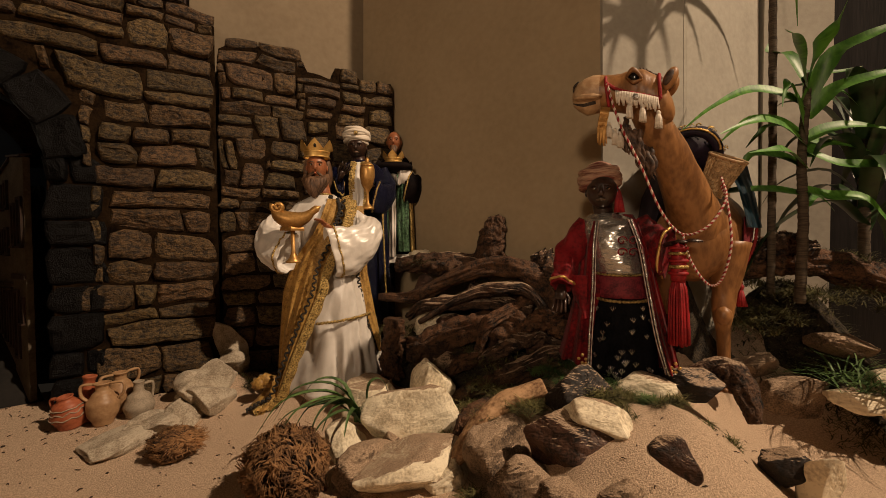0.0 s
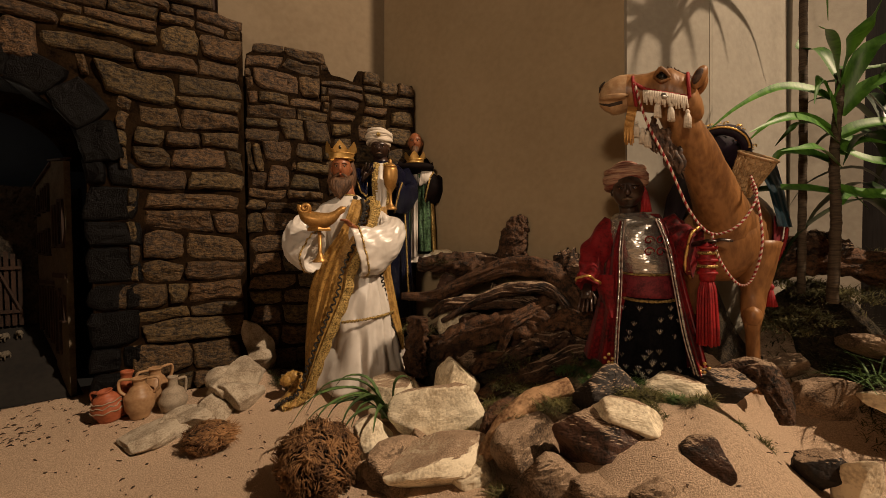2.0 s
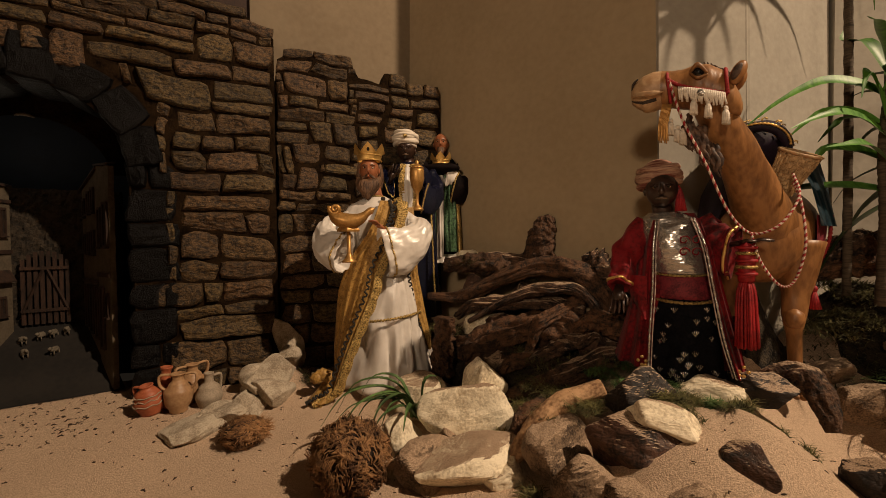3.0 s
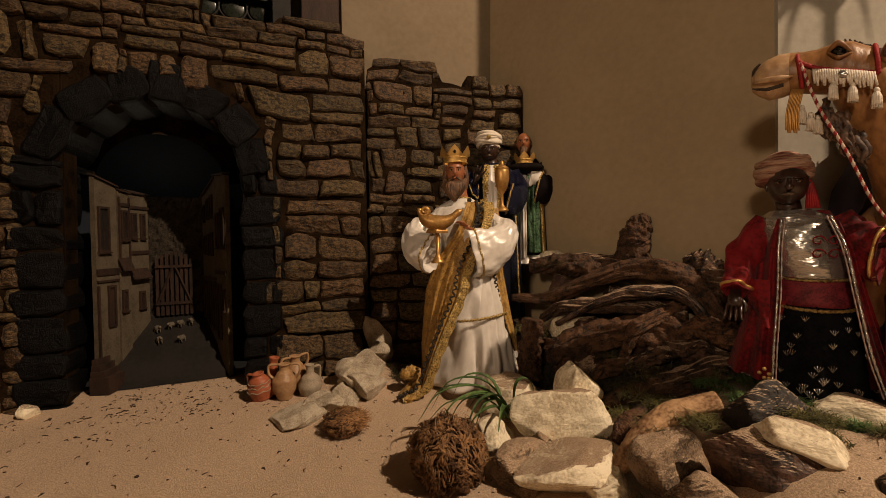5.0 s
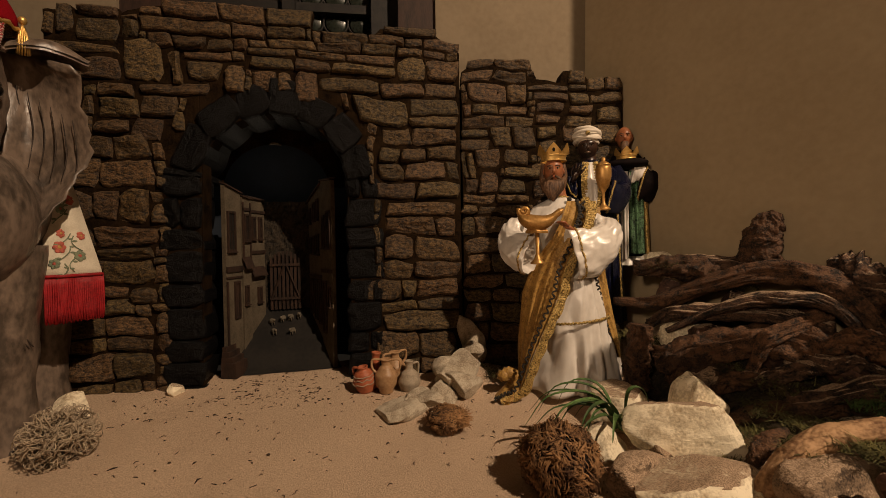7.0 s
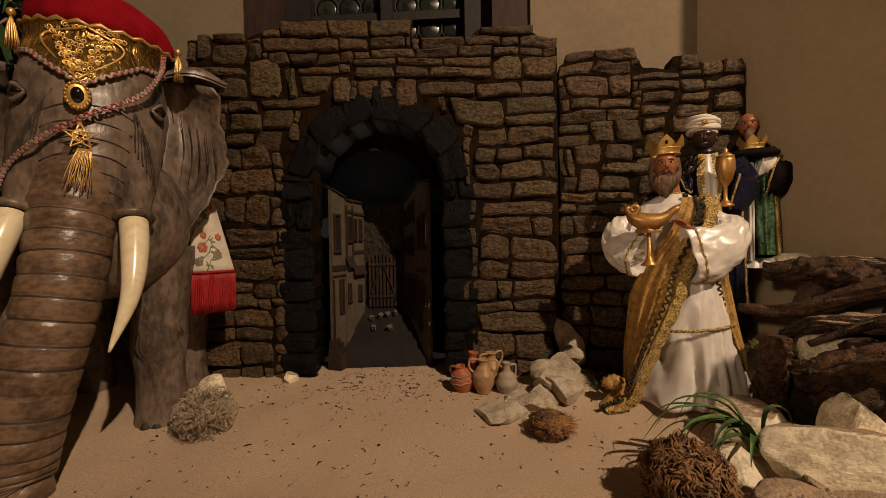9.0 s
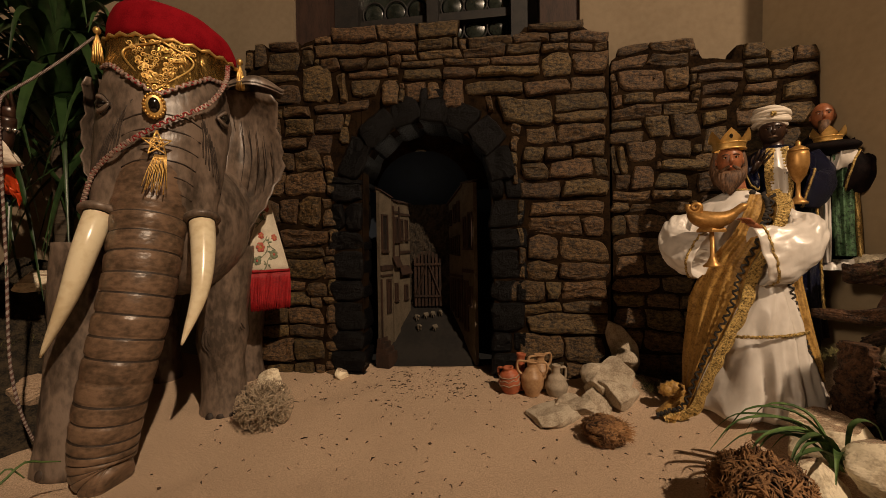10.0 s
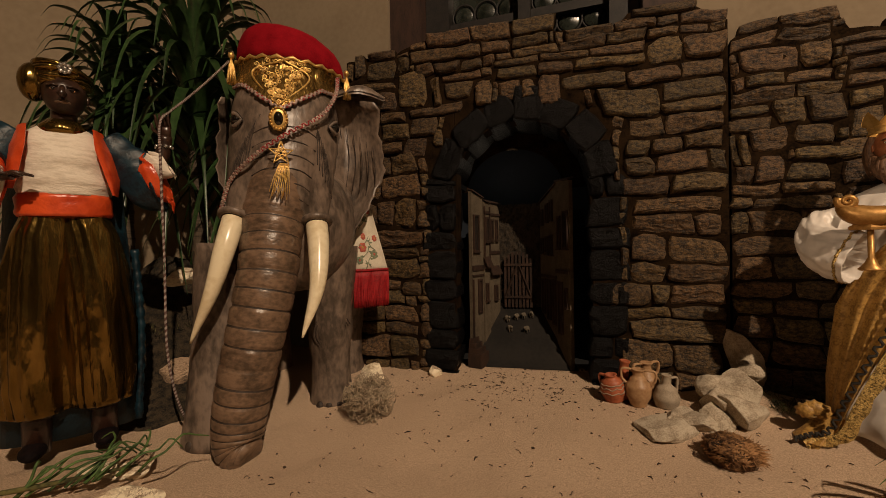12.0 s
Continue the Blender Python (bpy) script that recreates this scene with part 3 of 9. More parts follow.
TOP_COURSES = [
    (0.823, 0.865, -0.385, -0.226, -0.109, -0.005), (0.878, 0.911, -0.567, -0.449, -0.36, -0.182), (0.914, 0.938, -0.573, -0.448, -0.32, -0.183), (0.938, 0.965, -0.521, -0.4, -0.28, -0.183),
    (0.961, 0.99, -0.407, -0.383, -0.261, -0.162, -0.105, -0.003), (0.992, 1.021, -0.224, -0.069), (0.998, 1.045, -0.775, -0.647, -0.52, -0.41), (0.961, 0.997, -0.831, -0.618, -0.525),
    (0.923, 0.959, -0.815, -0.751, -0.677, -0.611, -0.573), (0.893, 0.919, -0.727, -0.611), (0.837, 0.891, -0.723, -0.637), (0.829, 0.919, -0.766, -0.736),
]
LEFT_COURSES = [
    (0.841, 0.941, -0.874, -0.783), (0.986, 1.018, -0.97, -0.88), (0.944, 1.018, -1.018, -0.977), (0.929, 0.983, -0.971, -0.877), (0.813, 0.884, -0.627, -0.575), (0.80, 0.878, -0.455, -0.389),
    (0.803, 0.834, -0.838, -0.668), (0.744, 0.801, -0.834, -0.747), (0.679, 0.741, -0.849, -0.775), (0.709, 0.763, -0.759, -0.729), (0.791, 0.829, -0.932, -0.847), (0.739, 0.788, -0.924, -0.836),
    (0.703, 0.734, -0.934, -0.852), (0.64, 0.698, -0.968, -0.892, -0.808), (0.567, 0.636, -1.017, -0.928, -0.806), (0.476, 0.559, -1.02, -0.939, -0.887, -0.82),
    (0.835, 0.888, -0.963, -0.88), (0.895, 0.922, -1.015, -0.88), (0.945, 0.985, -0.875, -0.835),
]
LEFT_PIER = [
    (0.419, 0.466, -1.021, -0.946, -0.800), (0.383, 0.416, -1.023, -0.947, -0.814), (0.32, 0.38, -1.024, -0.934, -0.815), (0.286, 0.315, -0.932, -0.867), (0.266, 0.312, -0.862, -0.800),
    (0.235, 0.283, -1.026, -0.933, -0.854), (0.18, 0.23, -1.024, -0.929, -0.818), (0.14, 0.177, -1.025, -0.93, -0.812), (0.073, 0.135, -1.013, -0.909, -0.812), (0.019, 0.068, -0.997, -0.921, -0.85),
]
for k, c in enumerate((RIGHT_PIER, TOP_COURSES, LEFT_COURSES, LEFT_PIER)):
    lay(wall_a, c, "stone", 0.014, 0.02, 11 + k)



def fill_gaps(wall, courses, s0, s1, top, taken, seed, mat="stone", cell=0.006):
    """Small stones wherever the courses leave the mortar bare."""
    rnd = random.Random(seed)
    nx, nz = int((s1 - s0) / cell), int(1.05 / cell)
    free = [[cell * (j + 0.5) < lerp(top, s0 + cell * (i + 0.5)) - 0.004 and not taken(s0 + cell * (i + 0.5), cell * (j + 0.5)) for j in range(nz)] for i in range(nx)]
    for c in courses:
        for a, b in zip(c[2:], c[3:]):
            for i in range(max(0, int((a - s0) / cell + 0.4)), min(nx, int((b - s0) / cell + 0.6))):
                for j in range(max(0, int(c[0] / cell + 0.4)), min(nz, int(c[1] / cell + 0.6))):
                    free[i][j] = False
    found = []
    for j in range(nz):
        for i in range(nx):
            if not free[i][j]:
                continue
            w = h = 1
            most_w, most_h = rnd.randint(8, 20), rnd.randint(5, 9)
            while w < most_w and i + w < nx and free[i + w][j]:
                w += 1
            while h < most_h and j + h < nz and all(free[i + k][j + h] for k in range(w)):
                h += 1
            for u in range(w):
                for v in range(h):
                    free[i + u][j + v] = False
            if w >= 3 and h >= 3:
                found.append((j * cell, (j + h) * cell, s0 + i * cell, s0 + (i + w) * cell))
    lay(wall, found, mat, 0.012, 0.02, seed)


def near_arch(s, z):
    d = abs(s - ARCH_S)
    return d < ARCH_R + 0.078 if z < ARCH_Z else math.hypot(d, z - ARCH_Z) < ARCH_R + 0.066


fill_gaps(wall_a, RIGHT_PIER + TOP_COURSES + LEFT_COURSES + LEFT_PIER, -1.045, -0.002, TOP_A, near_arch, 51)

# courses of wall_stone
B_UPPER = [
    (0.91, 0.941, 0.017, 0.091, 0.208), (0.872, 0.905, 0.0, 0.091, 0.191), (0.847, 0.867, 0.191, 0.308), (0.872, 0.914, 0.308, 0.363), (0.85, 0.888, 0.367, 0.422, 0.476), (0.81, 0.869, 0.027, 0.137, 0.19),
    (0.822, 0.844, 0.207, 0.308), (0.817, 0.847, 0.313, 0.375, 0.473), (0.789, 0.817, 0.215, 0.294), (0.786, 0.814, 0.312, 0.388), (0.777, 0.806, 0.004, 0.037, 0.115, 0.193), (0.762, 0.808, 0.4, 0.474),
    (0.753, 0.783, 0.215, 0.29), (0.739, 0.781, 0.307, 0.391), (0.741, 0.773, 0.003, 0.131, 0.21), (0.715, 0.738, 0.002, 0.082), (0.687, 0.744, 0.086, 0.147, 0.219), (0.713, 0.746, 0.223, 0.282),
    (0.678, 0.711, 0.0, 0.082),
]
B_MIDDLE = [
    (0.64, 0.707, 0.231, 0.289), (0.625, 0.683, 0.042, 0.113), (0.631, 0.682, 0.122, 0.205), (0.601, 0.675, 0.003, 0.018, 0.038), (0.598, 0.628, 0.121, 0.239), (0.556, 0.62, 0.046, 0.104), (0.553, 0.595, 0.107, 0.188),
    (0.522, 0.551, 0.003, 0.104, 0.196), (0.489, 0.517, 0.003, 0.053, 0.187), (0.435, 0.485, 0.003, 0.044, 0.136), (0.70, 0.757, 0.30, 0.38, 0.474), (0.64, 0.695, 0.295, 0.385, 0.474),
]
B_LOWER = []
rnd = random.Random(5)
z = 0.06
while z < 0.43:
    h = rnd.uniform(0.038, 0.06)
    b = [0.004]
    while b[-1] < 0.40:
        b.append(b[-1] + rnd.uniform(0.07, 0.13))
    b[-1] = 0.474
    B_LOWER.append((z, z + h, *b))
    z += h + 0.003
for z in (0.435, 0.49, 0.545, 0.595):
    B_LOWER.append((z, z + 0.048, 0.21, 0.21 + rnd.uniform(0.07, 0.11), 0.36 + rnd.uniform(0, 0.03), 0.474))
for k, c in enumerate((B_UPPER, B_MIDDLE, B_LOWER)):
    lay(wall_b, c, "stone", 0.013, 0.02, 31 + k)

fill_gaps(wall_b, B_UPPER + B_MIDDLE + B_LOWER, 0.003, 0.474, TOP_B, lambda s, z: z < 0.03, 52)

# black blocks round the gateway: jambs, then the arch
JOINTS = (-0.01, 0.043, 0.108, 0.166, 0.251, 0.314, 0.400, 0.458, 0.540, 0.60)
for side in (1, -1):
    inner = ARCH_S + side * ARCH_R
    for a, b in zip(JOINTS, JOINTS[1:]):
        w = 0.100 + 0.018 * noise.noise(Vector((side, a * 9, 0)))
        cut = w * rnd.uniform(0.35, 0.65) if rnd.random() < 0.35 else None
        spans = ((0, cut), (cut, w)) if cut else ((0, w),)
        for u, v in spans:
            g = stone_mesh(v - u - 0.001, b - a - 0.002, 0.010 + 0.006 * rnd.random(), 0.075, "basalt", a + side + u, None, "basalt")
            g.make("block", pose(inner + side * ((u + v) / 2 - 0.004), 0, (a + b) / 2), parent=wall_a, smooth=False)
CUTS = [4]
while CUTS[-1] < 176:
    CUTS.append(CUTS[-1] + rnd.uniform(20, 30))
CUTS[-1] = 176
for i, (d0, d1) in enumerate(zip(CUTS, CUTS[1:])):
    a0, a1 = math.radians(d0), math.radians(d1)
    am = (a0 + a1) / 2
    tall = 0.100 if abs(d0 + d1 - 180) < 24 else 0.075 + 0.02 * rnd.random()
    rm = ARCH_R - 0.004 + tall / 2
    g = stone_mesh((ARCH_R + 0.03) * (a1 - a0) * 1.08, tall, 0.010 + 0.006 * rnd.random(), 0.13, "basalt", i + 0.5, None, "basalt")
    g.make("block", pose(ARCH_S + rm * math.cos(am), 0, ARCH_Z + rm * math.sin(am), 0, -math.degrees(am) + 90, 0), parent=wall_a, smooth=False)


# ---- model street behind the gateway ----
def facade_house(name, p, q, z0, z1, label, plan, paint="model_wall"):
    """A model house front from p to q (seen from the street), with its windows, doors and beams as parts. plan: (kind, from, to, bottom, top) along the front in metres."""
    d = Vector((q[0] - p[0], q[1] - p[1], 0))
    h = empty(name, pose(p[0], p[1], 0, 0, 0, math.degrees(math.atan2(d.y, d.x))), label, "model house", "houses of the model street")
    L = d.length
    Geo().grid([[(0, 0, z0[0]), (L, 0, z0[1]), (L, 0.012, z0[1]), (0, 0.012, z0[0])], [(0, 0, z1[0]), (L, 0, z1[1]), (L, 0.012, z1[1]), (0, 0.012, z1[0])]], paint, True, True).make("wall", parent=h, smooth=False)
    Geo().grid([[(-0.002, -0.006, z1[0]), (L + 0.002, -0.006, z1[1]), (L + 0.002, 0.015, z1[1] + 0.006), (-0.002, 0.015, z1[0] + 0.006)],
                [(-0.002, -0.006, z1[0] + 0.004), (L + 0.002, -0.006, z1[1] + 0.004), (L + 0.002, 0.015, z1[1] + 0.011), (-0.002, 0.015, z1[0] + 0.011)]], "model_wood", True, True).make("roof", parent=h, smooth=False)
    for kind, a, b, lo, hi in plan:
        if kind == "beam":
            Geo().box((a, -0.004, lo), (b, 0.001, hi), "model_wood").make("beam", parent=h, smooth=False)
            continue
        if kind == "awning":
            Geo().grid([[(a, -0.001, hi), (b, -0.001, hi)], [(a, -0.016, lo), (b, -0.016, lo)], [(a, -0.016, lo - 0.003), (b, -0.016, lo - 0.003)], [(a, -0.001, hi - 0.004), (b, -0.001, hi - 0.004)]], "model_wood").make("awning", parent=h, smooth=False)
            continue
        wdw = Geo()
        e = min(0.005, (b - a) * 0.2)
        for x0, x1, y0, y1 in ((a, a + e, lo, hi), (b - e, b, lo, hi), (a + e, b - e, hi - 0.006, hi), (a + e, b - e, lo, lo + 0.006)):
            wdw.box((x0, -0.005, y0), (x1, 0.001, y1), "model_wood")
        if kind == "window":
            wdw.box(((a + b) / 2 - 0.0013, -0.003, lo + 0.006), ((a + b) / 2 + 0.0013, 0.0, hi - 0.006), "model_wood")
            wdw.box((a + e, -0.003, (lo + hi) / 2 - 0.0015), (b - e, 0.0, (lo + hi) / 2 + 0.0015), "model_wood")
            wdw.box((a - 0.002, -0.008, lo - 0.004), (b + 0.002, 0.001, lo), "model_wood")
        f = wdw.make(kind, parent=h, smooth=False)
        Geo().box((a + e, -0.0012, lo + 0.006), (b - e, -0.0002, hi - 0.006), "iron" if kind == "window" else "model_wood").make("pane" if kind == "window" else "door_leaf", parent=f, smooth=False)
    return h


STREET_L, STREET_R = ((-0.430, 1.255), (-0.340, 1.465)), ((-0.205, 1.475), (-0.110, 1.262))


def along(line, u, off=0.0):
    """A point u metres along one side of the street, set back by off."""
    (ax, ay), (bx, by) = line
    n = math.hypot(bx - ax, by - ay)
    dx, dy = (bx - ax) / n, (by - ay) / n
    return (ax + dx * u - dy * off, ay + dy * u + dx * off)


def street_z(y):
    return lerp(((1.24, 0.030), (1.30, 0.048), (1.36, 0.105), (1.48, 0.198), (1.60, 0.25)), y)


def model_street():
    rows = []
    for i in range(15):
        y = 1.29 + 0.20 * i / 14
        a, b = -0.435 + 0.43 * (y - 1.25), -0.105 - 0.43 * (y - 1.25)
        rows.append([(a - 0.02 + (b - a + 0.04) * j / 12, y, street_z(y) + 0.0012 * noise.noise(Vector((j * 0.9, y * 60, 2)))) for j in range(13)])
    Geo().grid(rows, "model_street").make("model_street", label="grey street of the model town, toned dark for shade, rising to its gate", category="model street", kind="structure")
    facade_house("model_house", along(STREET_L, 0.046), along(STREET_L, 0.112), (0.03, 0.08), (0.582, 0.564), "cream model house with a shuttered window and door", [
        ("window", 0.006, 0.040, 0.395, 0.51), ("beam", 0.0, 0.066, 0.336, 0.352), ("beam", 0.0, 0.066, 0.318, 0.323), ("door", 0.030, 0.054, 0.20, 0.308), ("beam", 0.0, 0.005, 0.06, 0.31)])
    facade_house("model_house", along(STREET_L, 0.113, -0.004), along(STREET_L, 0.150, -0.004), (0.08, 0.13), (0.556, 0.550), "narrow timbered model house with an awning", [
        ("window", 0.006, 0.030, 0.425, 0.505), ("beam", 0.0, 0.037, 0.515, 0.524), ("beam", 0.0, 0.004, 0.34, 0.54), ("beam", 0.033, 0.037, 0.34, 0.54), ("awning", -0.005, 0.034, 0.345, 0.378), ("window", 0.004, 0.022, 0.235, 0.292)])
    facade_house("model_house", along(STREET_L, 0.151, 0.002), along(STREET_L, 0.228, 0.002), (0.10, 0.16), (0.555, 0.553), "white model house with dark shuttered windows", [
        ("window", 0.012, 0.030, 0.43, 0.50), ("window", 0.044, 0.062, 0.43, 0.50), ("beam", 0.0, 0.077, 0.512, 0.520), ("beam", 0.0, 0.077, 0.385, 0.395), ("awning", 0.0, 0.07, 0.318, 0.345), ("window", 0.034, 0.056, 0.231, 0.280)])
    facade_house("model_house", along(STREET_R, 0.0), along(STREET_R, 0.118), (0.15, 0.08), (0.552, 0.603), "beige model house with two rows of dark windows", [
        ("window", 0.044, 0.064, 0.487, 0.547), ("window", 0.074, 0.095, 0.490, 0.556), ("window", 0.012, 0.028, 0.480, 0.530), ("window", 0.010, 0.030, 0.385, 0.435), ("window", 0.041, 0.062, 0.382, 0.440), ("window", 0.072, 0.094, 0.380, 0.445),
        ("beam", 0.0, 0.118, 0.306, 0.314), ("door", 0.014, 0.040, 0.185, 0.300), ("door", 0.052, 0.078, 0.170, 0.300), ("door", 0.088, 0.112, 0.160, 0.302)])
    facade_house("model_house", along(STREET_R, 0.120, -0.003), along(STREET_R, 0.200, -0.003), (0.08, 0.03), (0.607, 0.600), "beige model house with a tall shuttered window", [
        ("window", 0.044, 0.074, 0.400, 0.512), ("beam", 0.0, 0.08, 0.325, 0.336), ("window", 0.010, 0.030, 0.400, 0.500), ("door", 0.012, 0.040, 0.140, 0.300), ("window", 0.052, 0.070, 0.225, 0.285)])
    st = empty("model_steps", pose(-0.418, 1.300, 0.075, 0, 0, -18), "brown wooden steps of the model house", "steps")
    for i in range(4):
        Geo().box((0.0, -0.026 + 0.003 * i, 0.014 * i - 0.03), (0.044 - 0.011 * i, 0.030, 0.013 + 0.014 * i), "model_wood").make("step", parent=st, smooth=False)
    # city wall with the gate
    g = Geo()
    cols = []
    for i in range(61):
        x = -0.43 + 0.31 * i / 60
        col = []
        for k in range(49):
            z = 0.12 + 0.434 * k / 48
            q = Vector((x * 95, z * 150 + 0.5 * math.floor(x * 40), 1))
            col.append((x, 1.486 - 0.006 * max(0.0, noise.noise(q) + 0.15) + 0.003 * noise.noise(q * 2.7), z + (0.004 * noise.noise(Vector((x * 70, 0, 0))) if k == 48 else 0)))
        cols.append(col + [(x, 1.51, 0.55), (x, 1.51, 0.12)])
    g.grid(cols, "model_rock", True, True)
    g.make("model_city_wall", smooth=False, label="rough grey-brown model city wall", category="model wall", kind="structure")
    gate = empty("model_gate", pose(-0.2805, 1.466, 0.2), "brown timber gate with crossed braces", "gate")
    for i in range(8):
        x = -0.043 + 0.0123 * i
        Geo().box((x - 0.004, 0, 0), (x + 0.004, 0.005, 0.145 + 0.046 * math.sqrt(max(0.05, 1 - (x / 0.050) ** 2))), "model_wood").make("slat", parent=gate, smooth=False)
    for z in (0.032, 0.142):
        Geo().box((-0.047, -0.005, z), (0.047, 0.0, z + 0.008), "model_wood").make("rail", parent=gate, smooth=False)
    for s in (1, -1):
        Geo().tube([(s * 0.043, -0.003, 0.036), (s * 0.004, -0.003, 0.142)], 0.0035, "model_wood", 4).make("brace", parent=gate, smooth=False)
    # painted sky bent round the town
    rows = []
    for i in range(25):
        a = math.pi * i / 24
        rows.append([(-0.285 + 0.30 * math.cos(a), 1.33 + 0.235 * math.sin(a) ** 0.8, z) for z in (0.02, 0.40, 0.80)])
    Geo().grid(rows, "night").make("backdrop", smooth=True, label="dark blue painted night sky board", category="backdrop", kind="structure")
    Geo().box((-0.62, 1.262, 0.80), (0.04, 1.60, 0.81), "mortar").make("backdrop_top", smooth=False, label="dark board closing the model town", category="backdrop", kind="structure")
    for a, b, nm in (((-0.62, 1.30, 0.0), (-0.60, 1.60, 0.80), "backdrop_left"), ((0.02, 1.30, 0.0), (0.04, 1.60, 0.80), "backdrop_right")):
        Geo().box(a, b, "mortar").make(nm, smooth=False, label="dark board beside the model town", category="backdrop", kind="structure")
    # added black sheet that stands in for the arch's dark underside
    arc = [(-0.285 + 0.155 * math.cos(a), 0.575 + 0.147 * math.sin(a)) for a in [math.pi * (0.03 + 0.94 * k / 24) for k in range(25)]]
    Geo().grid([[(x, 1.388, z) for x, z in arc], [(-0.285 + (x + 0.285) * 1.9, 1.388, 0.575 + (z - 0.575) * 1.55) for x, z in arc], [(-0.285 + (x + 0.285) * 1.9, 1.394, 0.575 + (z - 0.575) * 1.55) for x, z in arc], [(x, 1.394, z) for x, z in arc]], "mortar").make(
        "backdrop_soffit_fill", smooth=False, label="added black arched sheet standing in for the dark underside of the arch", category="backdrop", kind="structure")
    # added pale strip: stands in for the glint of light through a gap
    g = Geo()
    g.tube(curve([(-0.308, 1.385, 0.718), (-0.297, 1.384, 0.722), (-0.285, 1.384, 0.7215), (-0.272, 1.385, 0.7175)], 16), [0.0012, 0.0035, 0.004, 0.0035, 0.001], "wool", 6, bumpy=lambda i, a: 1 + 0.3 * math.sin(i * 2.3 + 2 * a))
    g.make("torn_paper_edge", label="added pale strip standing in for light through a gap above the painted sky", category="paper")


model_street()


def sheep(x, y, z, turn):
    g = Geo()
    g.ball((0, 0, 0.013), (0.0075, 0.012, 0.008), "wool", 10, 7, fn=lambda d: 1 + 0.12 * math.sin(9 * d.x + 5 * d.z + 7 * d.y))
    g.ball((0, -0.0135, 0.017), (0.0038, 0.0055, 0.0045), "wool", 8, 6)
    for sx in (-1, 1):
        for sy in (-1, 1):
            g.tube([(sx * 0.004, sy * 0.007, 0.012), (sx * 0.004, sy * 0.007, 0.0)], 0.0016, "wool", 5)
    g.make("sheep_figurine", pose(x, y, z, 0, 0, turn), label="tiny pale sheep figurine on the model street", category="figurine", group="flock on the model street")


for i, (x, y) in enumerate(((-0.307, 1.395), (-0.252, 1.394), (-0.318, 1.428), (-0.285, 1.436), (-0.262, 1.440), (-0.238, 1.444))):
    sheep(x, y, street_z(y), random.Random(i).uniform(-40, 40))

# ---- dressed crib figures: each one mesh, facing -y, standing on its own base ----
def head(g, c, w, h, skin, nose=0.012, tilt=0.0):
    """A modelled head with brow, nose, lips, eyes and ears, face towards -y."""
    x, y, z = c

    def shape(d):
        k = 1 - 0.16 * max(0, -d.z) * (1 if d.y < 0.3 else 0.4)
        if d.y < -0.2:
            k *= 1 - 0.07 * math.exp(-((d.z - 0.12) / 0.12) ** 2) * math.exp(-((abs(d.x) - 0.42) / 0.2) ** 2)
            k *= 1 + 0.05 * math.exp(-((d.z - 0.34) / 0.1) ** 2) + 0.05 * math.exp(-((d.z + 0.85) / 0.2) ** 2)
        return k
    g.ball(c, (w, w * 1.12, h), skin, 24, 18, fn=shape)
    f = -w * 1.1
    g.tube([(x, y + f * 0.98, z + h * 0.28), (x, y + f - nose * 0.5, z + h * 0.02), (x, y + f - nose, z - h * 0.12), (x, y + f * 0.96, z - h * 0.24)], [w * 0.10, w * 0.14, w * 0.24, w * 0.1], skin, 8)
    g.tube([(x - w * 0.33, y + f * 0.90, z - h * 0.44), (x, y + f * 1.02, z - h * 0.41), (x + w * 0.33, y + f * 0.90, z - h * 0.44)], [w * 0.04, w * 0.12, w * 0.04], "red_clay" if skin == "skin" else "trunk_brown", 6)
    for s in (-1, 1):
        g.ball((x + s * w * 0.40, y + f * 0.86, z + h * 0.13), (w * 0.14, w * 0.06, h * 0.055), "ivory" if skin == "skin" else "clay", 10, 8)
        g.ball((x + s * w * 0.40, y + f * 0.925, z + h * 0.135), (w * 0.085, w * 0.04, h * 0.065), "eye", 8, 6)
        g.tube([(x + s * w * 0.20, y + f * 0.93, z + h * 0.16), (x + s * w * 0.40, y + f * 0.945, z + h * 0.215), (x + s * w * 0.60, y + f * 0.82, z + h * 0.15)], w * 0.035, skin, 5)
        g.tube([(x + s * w * 0.18, y + f * 0.99, z + h * 0.27), (x + s * w * 0.42, y + f * 0.96, z + h * 0.32), (x + s * w * 0.66, y + f * 0.78, z + h * 0.25)], w * 0.05, "beard" if skin == "skin" else skin, 5)
        g.ball((x + s * w * 1.0, y + 0.002, z), (w * 0.12, w * 0.22, h * 0.2), skin, 8, 6)


def hand(g, wrist, tip, skin, size=0.012, spread=0.35, up=(0, 0, 1)):
    """A palm with four fingers and a thumb, from the wrist towards the tip."""
    a, b = Vector(wrist), Vector(tip)
    d = (b - a)
    n = d.normalized()
    side = n.cross(Vector(up)).normalized()
    lift = side.cross(n)
    p = a + d * 0.45
    g.tube([a - n * size * 0.6, a + d * 0.2, p], [size * 0.55, size * 0.8, size * 0.8], skin, 8, flat=0.55)
    for i in range(4):
        o = side * (i - 1.5) * size * 0.42
        e = p + d * 0.55 * (1 - 0.08 * abs(i - 1.3)) + o * (1 + spread)
        g.tube([p + o - n * size * 0.3, (p + o + e) / 2 + lift * size * 0.25, e - lift * size * 0.1], [size * 0.24, size * 0.22, size * 0.13], skin, 6)
    g.tube([a + d * 0.15 + side * size * 0.6, a + d * 0.35 + side * size * 1.2 + lift * size * 0.3, p + d * 0.15 + side * size * 1.2], [size * 0.26, size * 0.24, size * 0.14], skin, 6)


